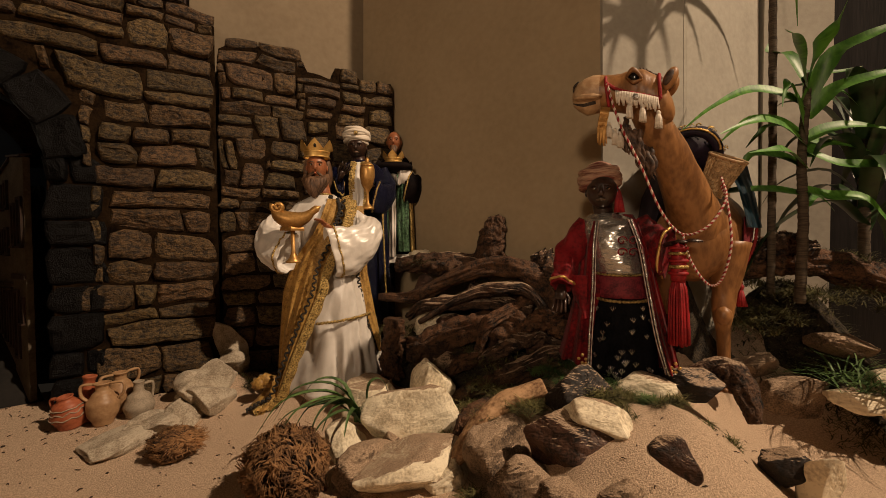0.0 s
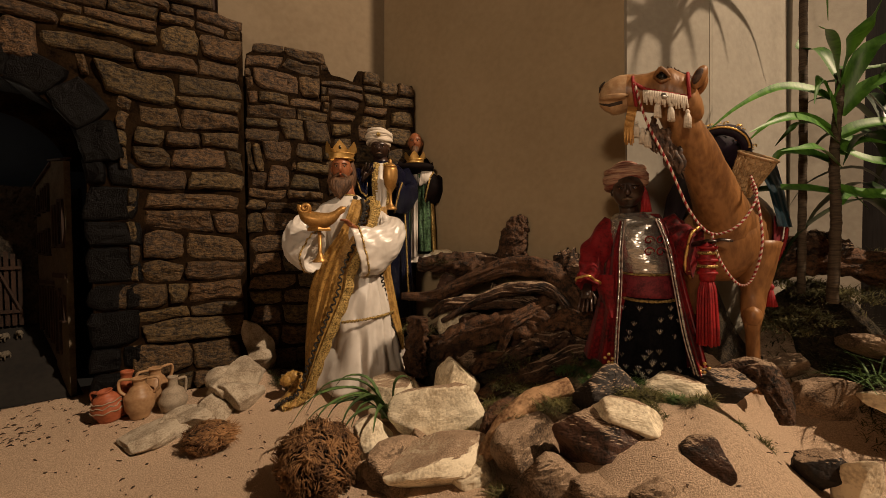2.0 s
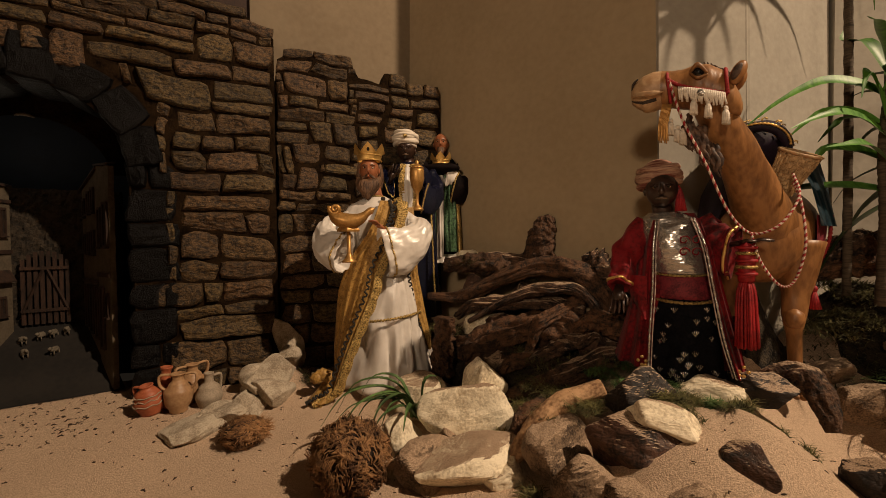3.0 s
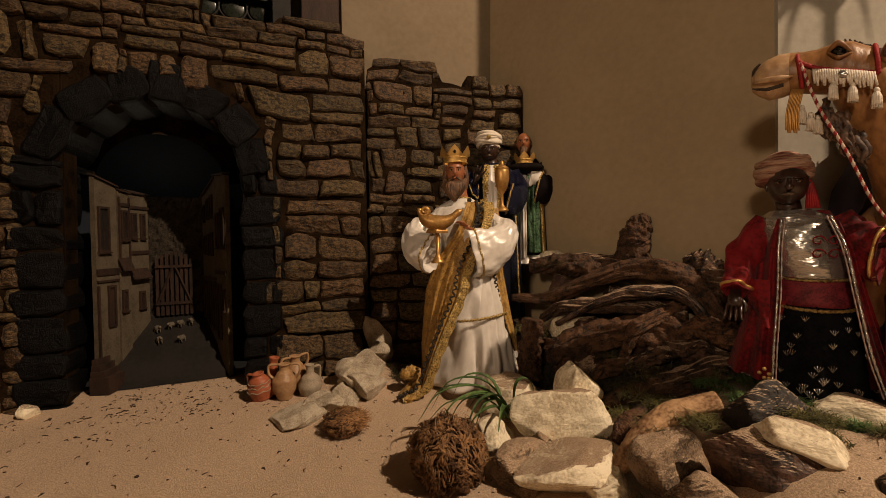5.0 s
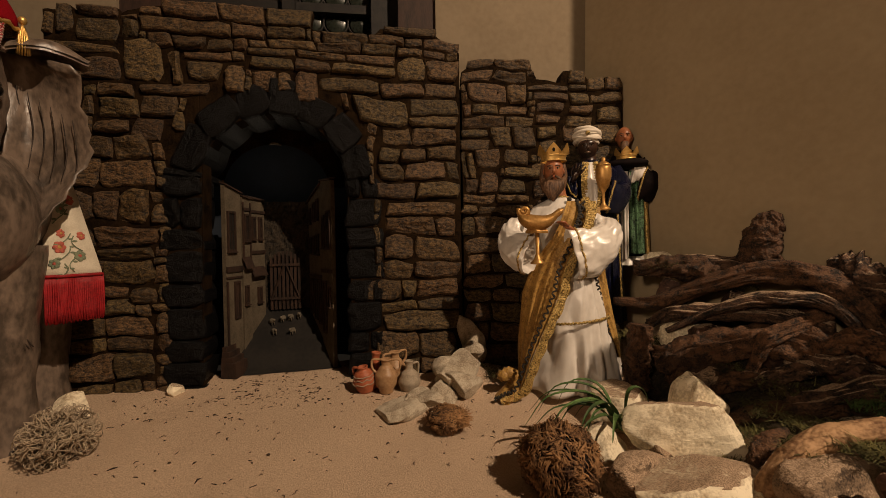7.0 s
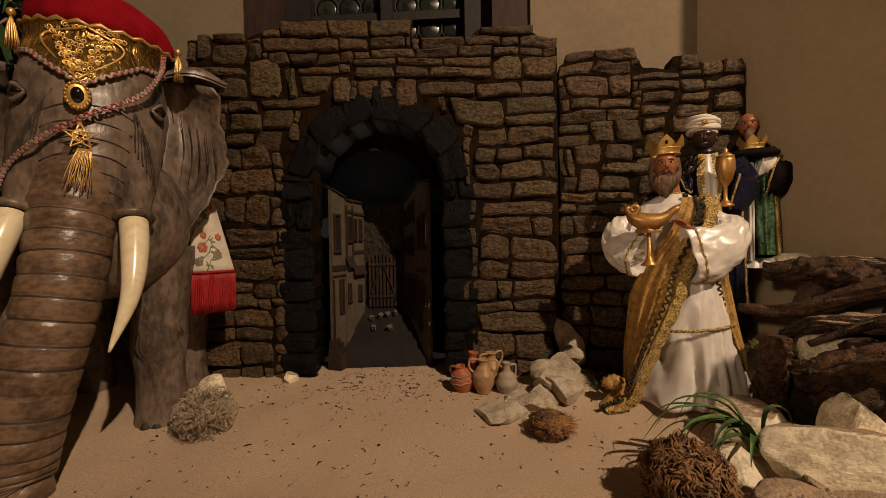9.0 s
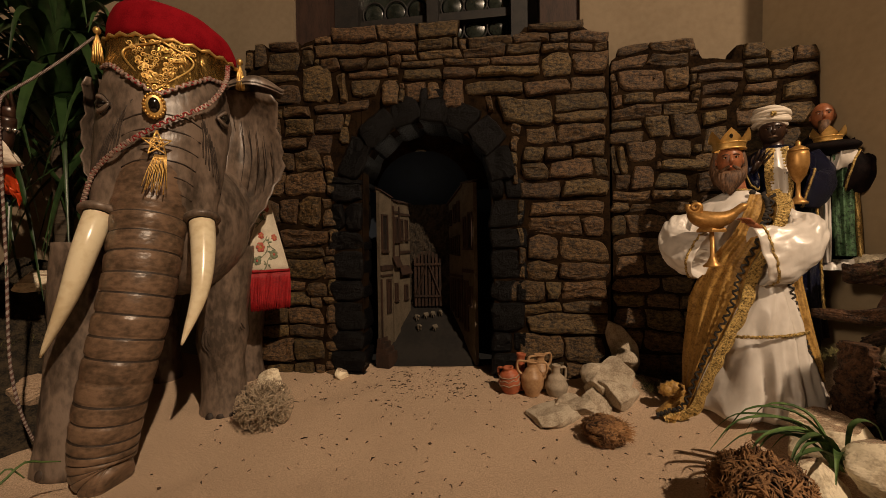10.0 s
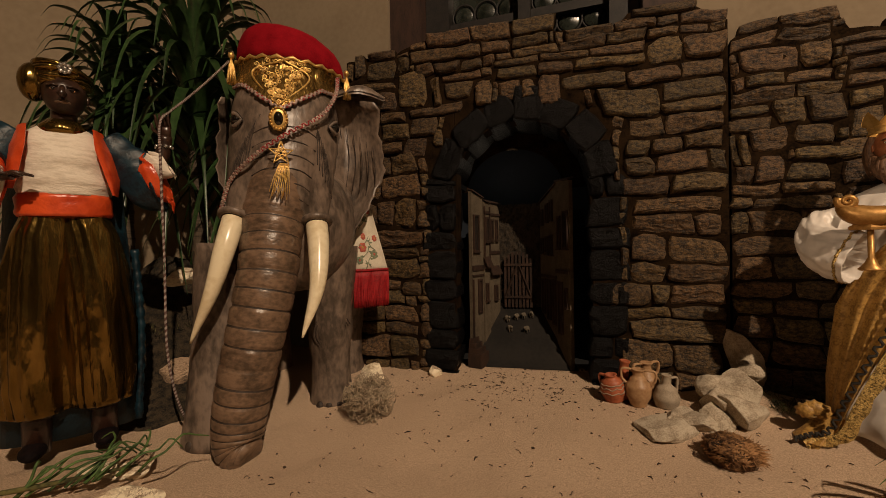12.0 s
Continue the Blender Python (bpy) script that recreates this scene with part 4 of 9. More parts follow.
def turban(g, c, rx, ry, rz, mat, wraps=7, tilt=0.35, depth=0.10, brim=0.30):
    """Cloth wound round the head: a full cap with overlapping slanting folds and a thick rolled brim."""
    def wound(d):
        th = math.atan2(d.y, d.x)
        u = d.z * wraps * 0.85 + tilt * 3.0 * math.sin(th + 0.6)
        v = d.z * wraps * 0.85 - tilt * 3.0 * math.sin(th + 0.9)
        f = u - math.floor(u) if d.z < 0.35 else v - math.floor(v)
        return 1 + depth * (f ** 0.6) - depth / 2 + 0.02 * math.sin(3 * th)
    g.ball(c, (rx, ry, rz), mat, 56, 40, fn=wound)
    p = [(c[0] + rx * 0.93 * math.cos(t), c[1] + ry * 0.93 * math.sin(t), c[2] - rz * 0.52 + rz * tilt * 0.5 * math.cos(t)) for t in [2 * math.pi * k / 40 for k in range(41)]]
    g.tube(p, rz * brim, mat, 12, bumpy=lambda i, a: 1 + 0.08 * math.sin(3 * a + i * 0.5))


def wound_turban(g, c, rx, rz, mat, n=7, lean=0.35):
    """Cloth wound round the head in overlapping slanting rolls."""
    g.ball(c, (rx * 0.92, rx * 0.94, rz * 1.02), mat, 24, 16)
    for k in range(n):
        h = -0.60 + 1.12 * k / (n - 1)
        rr = rx * 0.84 * math.sqrt(max(0.08, 1 - h * h))
        tilt = lean * (0.55 if k % 2 else -0.55) * (1 - 0.4 * abs(h))
        p = [(c[0] + rr * math.cos(t), c[1] + rr * 1.03 * math.sin(t), c[2] + rz * 0.86 * h + rr * tilt * math.cos(t + 0.5 * k)) for t in [2 * math.pi * q / 40 for q in range(41)]]
        g.tube(p, rz * 0.27, mat, 12, flat=0.75, bumpy=lambda i, a: 1 + 0.07 * math.sin(3 * a + i * 0.3) + 0.04 * math.sin(7 * a))


def drape(g, rows, mat, cols=18, ripple=0.004, waves=5.0, thick=0.003, wrap=None):
    """A hanging cloth. rows: (z, left x, right x, left y, right y), top to bottom, with soft ripples across."""
    front, back = [], []
    for i, (z, l, r, yl, yr) in enumerate(rows):
        k = i / (len(rows) - 1)
        a, b = [], []
        for j in range(cols + 1):
            t = j / cols
            x = l + (r - l) * t
            y = yl + (yr - yl) * t - 0.012 * math.sin(math.pi * t) * (0.4 + 0.6 * k)
            if wrap:  # lie on a body: (centre x, half width, half depth) at this height
                cx, rx, ry = wrap(z)
                q = (x - cx) / rx
                y = min(y, -ry * math.sqrt(max(0.0, 1 - q * q)))
            w = ripple * (0.25 + k) * math.sin(waves * 2 * math.pi * t + 1.3 * math.sin(k * 3 + 2)) + ripple * 0.5 * math.sin(waves * 4.7 * t + k * 5)
            a.append((x, y - w, z))
            b.append((x, y - w + thick, z))
        front.append(a)
        back.append(b)
    g.grid(front, mat)
    g.grid([list(reversed(r)) for r in back], mat)
    for r0 in ((front[-1], back[-1]), (back[0], front[0])):
        g.grid(list(r0), mat)
    g.grid([[f[0] for f in front], [f[0] for f in back]][::-1], mat)
    g.grid([[f[-1] for f in front], [f[-1] for f in back]], mat)


def trim(g, path, r, mat, n=60, wave=0.0, every=2):
    """A braid or cord along a line, wavy if wanted."""
    p = curve(path, n)
    if wave:
        q = []
        for i, c in enumerate(p):
            d = (p[min(i + 1, n - 1)] - p[max(i - 1, 0)]).normalized()
            s = d.cross(Vector((0, -1, 0)))
            q.append(c + (s.normalized() if s.length > 1e-6 else Vector((1, 0, 0))) * wave * (1 if (i // every) % 2 else -1))
        p = q
    g.tube(p, r, mat, 6, bumpy=lambda i, a: 1.0 + 0.25 * math.sin(i * 2.1))


def lace_edge(g, path, width, mat="gold_lace", n=70, side=1):
    """A scalloped strip of gold lace along a line, hanging to one side."""
    p = curve(path, n)
    rows = [[], [], []]
    for i, c in enumerate(p):
        d = (p[min(i + 1, n - 1)] - p[max(i - 1, 0)]).normalized()
        s = d.cross(Vector((0, -1, 0))).normalized() * side
        w = width * (0.8 + 0.2 * abs(math.sin(i * 0.55)))
        y = 0.0015 * math.sin(i * 1.9)
        rows[0].append(c)
        rows[1].append(c + s * w * 0.5 + Vector((0, -0.002 + y, 0)))
        rows[2].append(c + s * w + Vector((0, y, 0)))
    g.grid(rows, mat)
    g.grid([[v + Vector((0, 0.0015, 0)) for v in r] for r in reversed(rows)], mat)


def sleeve(g, path, radii, mat, n=30, seg=40, drop=0.0, amp=0.07, waves=5, cuff=None):
    """A wide sleeve along an arm, flattened and creased; drop lets its underside hang towards the wrist."""
    p = curve(path, n)
    rr = [lerp([(k / (len(radii) - 1), r) for k, r in enumerate(radii)], i / (n - 1)) for i in range(n)]
    rows = []
    for i, c in enumerate(p):
        d = (p[min(i + 1, n - 1)] - p[max(i - 1, 0)]).normalized()
        side = d.cross(Vector((0, 0, 1)))
        side = side.normalized() if side.length > 0.05 else Vector((0, 1, 0))
        top = side.cross(d).normalized()
        f = i / (n - 1)
        row = []
        for j in range(seg):
            a = 2 * math.pi * j / seg
            crease = math.sin(waves * a + 5 * f + 1.5 * math.sin(7 * f)) * (0.4 + 0.6 * f) + 0.7 * math.sin(13 * f + 2.2 * math.sin(a + 1)) + 0.45 * math.sin(24 * f + 3.5 * math.sin(a + 2.4))
            k = rr[i] * (1 + amp * crease)
            q = c + side * (k * 0.72 * math.cos(a)) + top * (k * math.sin(a))
            low = max(0.0, -math.sin(a))
            q.z -= drop * f ** 1.5 * low ** 1.3 * (1 + 0.12 * math.sin(6 * a))
            row.append(q)
        rows.append(row)
    inner = [[rows[-1][j] * 0.93 + p[-1] * 0.07 for j in range(seg)], [rows[-4][j] * 0.7 + p[-4] * 0.3 for j in range(seg)]]
    g.grid(rows + inner, mat, True, True)
    if cuff:
        g.tube([*(rows[-3][j] * 1.02 - p[-3] * 0.02 for j in range(seg)), rows[-3][0]], 0.0026, cuff, 6)
    return rows


def robe(g, rings, mat, n, amp, seg=64, cx=0.0):
    """A long garment: (z, x, y, rx, ry, strength of folds), hem first."""
    out = []
    for z, x, y, rx, ry, f in rings:
        out.append((x + cx, y, z, rx, ry, (lambda a, f=f, z=z: 1 + amp * f * (1 - 2 * abs(math.sin(0.5 * n * a + 0.9 * math.sin(z * 9) + 0.6 * math.sin(2 * a))) ** 0.8) + amp * 0.55 * f * math.sin((n * 2 + 3) * a + z * 16 + 2 * math.sin(3 * a)))))
    # fill in rings between the given ones
    full = []
    for r0, r1 in zip(out, out[1:]):
        for k in range(4):
            t = k / 4
            full.append((*(r0[i] + (r1[i] - r0[i]) * t for i in range(5)), (lambda a, p=r0[5], q=r1[5], t=t: p(a) * (1 - t) + q(a) * t)))
    full.append(out[-1])
    g.loft(full, mat, seg, True)


def crown_points(g, c, r, h, mat, n=8, flare=1.15):
    rows = [[], [], []]
    m = n * 8
    for j in range(m):
        a = 2 * math.pi * j / m
        t = abs(((j / 8) % 1) - 0.5) * 2
        top = h * (0.42 + 0.58 * (1 - t) ** 0.9)
        for k, (f, z) in enumerate(((1.0, 0.0), (1.06, h * 0.35), (flare, top))):
            rows[k].append((c[0] + r * f * math.cos(a), c[1] + r * f * math.sin(a), c[2] + z))
    g.grid(rows, mat, True)
    g.grid([[(x * 0.95 + c[0] * 0.05, y * 0.95 + c[1] * 0.05, z) for x, y, z in row] for row in reversed(rows)], mat, True)
    for z in (0.0, h * 0.3):
        g.tube([(c[0] + r * 1.03 * math.cos(2 * math.pi * k / 28), c[1] + r * 1.03 * math.sin(2 * math.pi * k / 28), c[2] + z) for k in range(29)], 0.0022, mat, 6)


def bell_sleeve(g, top, low, depth, mat, n=54, seg=84, crease=0.0050, cuff=None, seed=0.0):
    """A wide sleeve between its upper line and its hanging lower line, open at the wrist, with soft pulled folds."""
    t, b = curve(top, n), curve(low, n)
    rows = []
    for i in range(n):
        f = i / (n - 1)
        c, h = (t[i] + b[i]) / 2, (t[i] - b[i]) / 2
        d = (t[min(i + 1, n - 1)] + b[min(i + 1, n - 1)] - t[max(i - 1, 0)] - b[max(i - 1, 0)]).normalized()
        w = d.cross(h)
        w = w.normalized() if w.length > 1e-5 else Vector((0, 1, 0))
        k = lerp([(q / (len(depth) - 1), v) for q, v in enumerate(depth)], f)
        row = []
        for j in range(seg):
            a = 2 * math.pi * j / seg
            ca, sa = math.cos(a), math.sin(a)
            ridge = 0.30 - abs(noise.noise(Vector((2.2 * ca + 3.5 * f + seed, 2.2 * sa - 2.0 * f, 4.5 * f)))) + 0.5 * (0.26 - abs(noise.noise(Vector((4.6 * ca + 6 * f, 4.6 * sa + seed, 7 * f)))))
            r = 1.3 * ridge + 0.7 * noise.noise(Vector((3.2 * f + seed, 1.1 * math.cos(a) + 1.7 * f, 1.1 * math.sin(a)))) + 0.6 * math.sin(3 * a + 6 * f + 3 * math.sin(4 * f + seed)) * f + 0.5 * noise.noise(Vector((9 * f, 2.2 * math.cos(a), 2.2 * math.sin(a) + seed)))
            row.append(c + h * math.sin(a) + w * (k * math.cos(a)) + (w * math.cos(a) + h.normalized() * math.sin(a)) * crease * r * min(1.0, 3 * f + 0.2))
        rows.append(row)
    mouth = rows[-1]
    c = (t[-1] + b[-1]) / 2
    inner = [[c + (p - c) * 0.95 for p in mouth], [c + (p - c) * 0.80 + (rows[-8][0] - rows[-1][0]) * 0.8 for p in rows[-6]]]
    g.grid(rows + inner, mat, True, True)
    if cuff:
        r = rows[-5]
        cc = (t[-5] + b[-5]) / 2
        p = [cc + (q - cc) * 1.015 for q in r]
        g.tube(p + [p[0]], 0.0024, cuff, 6, bumpy=lambda i, a: 1 + 0.3 * math.sin(i * 2.0))


def satin_skirt(g, rings, mat, seg=150, seed=0.0, hem=0.10):
    """A skirt of heavy satin: a few broad folds that open towards the hem and sharpen into creases."""
    rows = []
    m = len(rings) - 1
    for i in range(61):
        f = i / 60 * m
        k = min(int(f), m - 1)
        z, x, y, rx, ry = (rings[k][q] + (rings[k + 1][q] - rings[k][q]) * (f - k) for q in range(5))
        u = 1 - i / 60
        row = []
        for j in range(seg):
            a = 2 * math.pi * j / seg
            w = a + 0.35 * math.sin(2 * a + seed) + 0.25 * u * math.sin(a * 3 + 4 * u)
            fold = u * (0.5 * hem * math.sin(4 * w - seed) - 1.7 * hem * (1 - abs(math.sin(3.5 * w + seed))) ** 2 + 0.3 * hem)
            soft = 0.035 * noise.noise(Vector((1.6 * math.cos(a), 1.6 * math.sin(a), z * 9 + seed))) + 0.016 * noise.noise(Vector((4 * math.cos(a), 4 * math.sin(a), z * 16 + seed)))
            b = w * 1.0 + 1.3 * u
            ridge = 0.28 - abs(noise.noise(Vector((2.6 * math.cos(b), 2.6 * math.sin(b), z * 5 + seed)))) + 0.55 * (0.26 - abs(noise.noise(Vector((5.5 * math.cos(b - u), 5.5 * math.sin(b - u), z * 9 + seed)))))
            r = 1 + fold + soft + 0.20 * ridge * (0.25 + u)
            row.append((x + rx * r * math.cos(a), y + ry * r * math.sin(a), z - 0.006 * u * math.sin(5 * w)))
        rows.append(row)
    g.grid(rows, mat, True, True)


def king_in_white():
    g = Geo()
    satin_skirt(g, [(0.020, 0.030, -0.004, 0.122, 0.108), (0.08, 0.029, -0.006, 0.110, 0.096), (0.16, 0.026, -0.006, 0.092, 0.080), (0.24, 0.022, -0.004, 0.078, 0.066), (0.32, 0.010, 0, 0.076, 0.056), (0.40, 0.000, 0, 0.084, 0.052),
                    (0.445, -0.004, 0, 0.084, 0.048), (0.472, -0.004, 0, 0.066, 0.042), (0.490, -0.002, 0, 0.034, 0.032), (0.497, 0.0, 0, 0.022, 0.022)], "satin", 150, 0.6, 0.15)
    # band of gold trim round the skirt
    trim(g, [(0.025 + 0.090 * math.cos(a), -0.006 - 0.083 * math.sin(a), 0.190 + 0.010 * math.cos(a)) for a in [math.pi * k / 20 for k in range(14)]], 0.0030, "gold_lace", 90, 0.001, 2)
    # neck, head, hair, beard, crown
    g.tube([(0.0, 0.004, 0.475), (-0.006, 0.002, 0.50), (-0.014, -0.004, 0.535)], [0.024, 0.020, 0.021], "skin", 12)
    g.tube([(0.022 * math.cos(2 * math.pi * k / 20), -0.004 + 0.022 * math.sin(2 * math.pi * k / 20), 0.492 - 0.004 * math.sin(2 * math.pi * k / 20)) for k in range(21)], 0.0025, "gold_lace", 6)
    head(g, (-0.018, -0.008, 0.562), 0.0245, 0.039, "skin")
    rnd = random.Random(2)
    for k in range(30):
        a = math.pi * (0.05 + 0.9 * k / 29)
        x0, y0 = -0.018 + 0.0255 * math.cos(a), -0.008 - 0.029 * math.sin(a)
        z0 = 0.548 - 0.012 * math.sin(a)
        e = 0.508 - 0.020 * math.sin(a) + rnd.uniform(-0.006, 0.004)
        g.tube(curve([(x0, y0, z0), (x0 - 0.003 + rnd.uniform(-0.002, 0.002), y0 - 0.006, (z0 + e) / 2), (-0.022 + (x0 + 0.018) * 0.42 + rnd.uniform(-0.003, 0.003), y0 - 0.004, e)], 6), [0.0045, 0.0062, 0.006, 0.005, 0.004, 0.0015], "beard", 6)
    for s in (-1, 1):
        for k in range(5):
            g.tube(curve([(-0.018 + s * 0.021, 0.003 + k * 0.006, 0.585), (-0.018 + s * 0.027, 0.006 + k * 0.006, 0.552), (-0.018 + s * 0.024, 0.004 + k * 0.006, 0.512)], 7), [0.008, 0.009, 0.009, 0.0085, 0.008, 0.006, 0.003], "beard", 7)
        g.tube([(-0.018 + s * 0.003, -0.037, 0.548), (-0.018 + s * 0.014, -0.035, 0.540), (-0.018 + s * 0.020, -0.030, 0.532)], [0.003, 0.004, 0.002], "beard", 6)
    crown_points(g, (-0.018, -0.004, 0.588), 0.0298, 0.042, "gold", 6, 1.32)
    g.ball((-0.018, -0.0405, 0.612), (0.0035, 0.002, 0.005), "eye", 8, 6)
    # sleeves and fingers
    bell_sleeve(g, [(-0.052, 0.0, 0.478), (-0.100, -0.012, 0.445), (-0.112, -0.048, 0.412), (-0.060, -0.088, 0.396)], [(-0.050, 0.0, 0.385), (-0.128, -0.012, 0.382), (-0.122, -0.045, 0.325), (-0.086, -0.076, 0.302)], [0.030, 0.036, 0.034, 0.030], "satin", cuff="gold_lace", seed=1.0)
    bell_sleeve(g, [(0.050, 0.0, 0.482), (0.096, -0.012, 0.442), (0.078, -0.050, 0.420), (0.008, -0.092, 0.408)], [(0.048, 0.0, 0.385), (0.114, -0.012, 0.372), (0.094, -0.052, 0.315), (0.028, -0.074, 0.290)], [0.030, 0.036, 0.034, 0.028], "satin", cuff="gold_lace", seed=4.0)
    hand(g, (-0.075, -0.085, 0.410), (-0.050, -0.105, 0.420), "skin", 0.013)
    hand(g, (0.020, -0.090, 0.412), (-0.012, -0.105, 0.432), "skin", 0.013)
    # gold cape over the shoulder, sweeping to the hem
    rows = []
    for k in range(17):
        t = k / 16
        z = 0.482 - 0.452 * t
        left = lerp(((0, 0.012), (0.16, -0.012), (0.34, -0.072), (0.5, -0.098), (0.8, -0.112), (1, -0.112)), t)
        right = lerp(((0, 0.062), (0.16, 0.050), (0.34, 0.006), (0.5, -0.010), (0.8, -0.066), (1, -0.100)), t)
        yl, yr = lerp(((0, -0.035), (0.3, -0.056), (0.5, -0.030), (1, -0.025)), t), lerp(((0, -0.045), (0.3, -0.074), (0.5, -0.082), (1, -0.095)), t)
        rows.append((z, left, right, yl, yr))
    def over(z):
        return (lerp(((0, 0.03), (0.14, 0.025), (0.33, 0.0)), z), lerp(((0, 0.118), (0.14, 0.104), (0.33, 0.092), (0.45, 0.095)), z), lerp(((0, 0.094), (0.14, 0.085), (0.33, 0.076), (0.45, 0.064), (0.49, 0.05)), z))
    rows = [(z, l, r, yl, min(yr, -over(z)[2] * math.sqrt(max(0, 1 - ((r - over(z)[0]) / over(z)[1]) ** 2)))) for z, l, r, yl, yr in rows]
    drape(g, rows, "gold_velvet", 26, 0.0045, 4.0, wrap=over)
    edge = [(r[2], r[4] - 0.005, r[0]) for r in rows[::2]] + [(-0.128, -0.105, 0.016), (-0.150, -0.112, 0.004)]
    trim(g, [(x - 0.013, y - 0.004, z) for x, y, z in edge], 0.0026, "black_braid", 130, 0.0035, 2)
    lace_edge(g, edge, 0.022, side=-1)
    drape(g, [(0.05, -0.128, -0.090, -0.06, -0.085), (0.03, -0.138, -0.095, -0.065, -0.09), (0.014, -0.152, -0.110, -0.075, -0.10), (0.002, -0.165, -0.120, -0.085, -0.115)], "gold_velvet", 12, 0.004, 3)
    for k in range(3):
        g.ball((-0.120 - 0.012 * k, -0.07 - 0.004 * k, 0.052 + 0.006 * (k % 2)), (0.017, 0.014, 0.015), "gold_velvet", 14, 9, fn=lambda d: 1 + 0.14 * math.sin(9 * math.atan2(d.z, d.x)))
    # cape on the other shoulder, hanging behind
    drape(g, [(0.47, 0.045, 0.095, 0.02, 0.01), (0.40, 0.06, 0.102, 0.0, -0.005), (0.30, 0.078, 0.104, -0.03, -0.02), (0.20, 0.094, 0.122, -0.035, -0.02), (0.13, 0.118, 0.136, -0.03, -0.02), (0.10, 0.128, 0.138, -0.03, -0.02)], "gold_velvet", 10, 0.003, 2)
    trim(g, [(0.080, -0.038, 0.30), (0.097, -0.044, 0.20), (0.120, -0.036, 0.12)], 0.0024, "black_braid", 60, 0.003, 2)
    lace_edge(g, [(0.078, -0.035, 0.31), (0.094, -0.042, 0.20), (0.120, -0.036, 0.105)], 0.016, side=1)
    trim(g, [(0.034, -0.048, 0.485), (0.040, -0.066, 0.45), (0.020, -0.086, 0.395)], 0.0026, "black_braid", 50, 0.0035, 2)
    lace_edge(g, [(0.044, -0.046, 0.487), (0.055, -0.066, 0.45), (0.038, -0.086, 0.395)], 0.020, side=-1)
    g.ball((0.018, -0.042, 0.487), (0.006, 0.004, 0.006), "black_braid", 10, 8)
    g.make("king_figure", pose(0.455, 1.0, 0.028, 0, 0, -27.2), label="crowned king statue in white satin with gold velvet cape", category="statue", group="three kings")
    # the gilded boat-shaped vessel in his hand
    v = empty("incense_boat", pose(0.455, 1.0, 0.032, 0, 0, -27.2), "gilded boat-shaped incense vessel on a foot", "vessel")
    g = Geo()
    p = curve([(-0.098, -0.11, 0.448), (-0.085, -0.11, 0.432), (-0.060, -0.11, 0.424), (-0.034, -0.11, 0.429), (-0.012, -0.11, 0.446), (0.002, -0.11, 0.455)], 24)
    rr = [0.009 + 0.012 * math.sin(math.pi * min(1, k / 17)) for k in range(24)]
    rr[-1], rr[-2], rr[-3] = 0.002, 0.004, 0.007
    g.tube(p, rr, "dull_gold", 14, flat=0.9)
    g.tube([(-0.088 + 0.013 * (1 - k / 26) * math.cos(k * 0.45 + 2.6), -0.116 - 0.006 * k / 26, 0.452 + 0.013 * (1 - k / 26) * math.sin(k * 0.45 + 2.6)) for k in range(24)], [0.007 - 0.00018 * k for k in range(24)], "dull_gold", 8)
    g.make("bowl", parent=v)
    g = Geo()
    g.loft([(-0.060, -0.11, 0.400, 0.026, 0.016), (-0.060, -0.11, 0.405, 0.026, 0.016), (-0.060, -0.11, 0.420, 0.012, 0.010), (-0.060, -0.11, 0.428, 0.010, 0.010)], "dull_gold", 4)
    g.make("pedestal", parent=v, smooth=False)
    g = Geo()
    g.loft([(-0.058, -0.11, 0.328, 0.017, 0.017), (-0.058, -0.11, 0.331, 0.0175, 0.0175), (-0.058, -0.11, 0.338, 0.010, 0.010), (-0.058, -0.11, 0.352, 0.0045, 0.0045), (-0.059, -0.11, 0.400, 0.0045, 0.0045)], "dull_gold", 18)
    g.make("foot", parent=v)


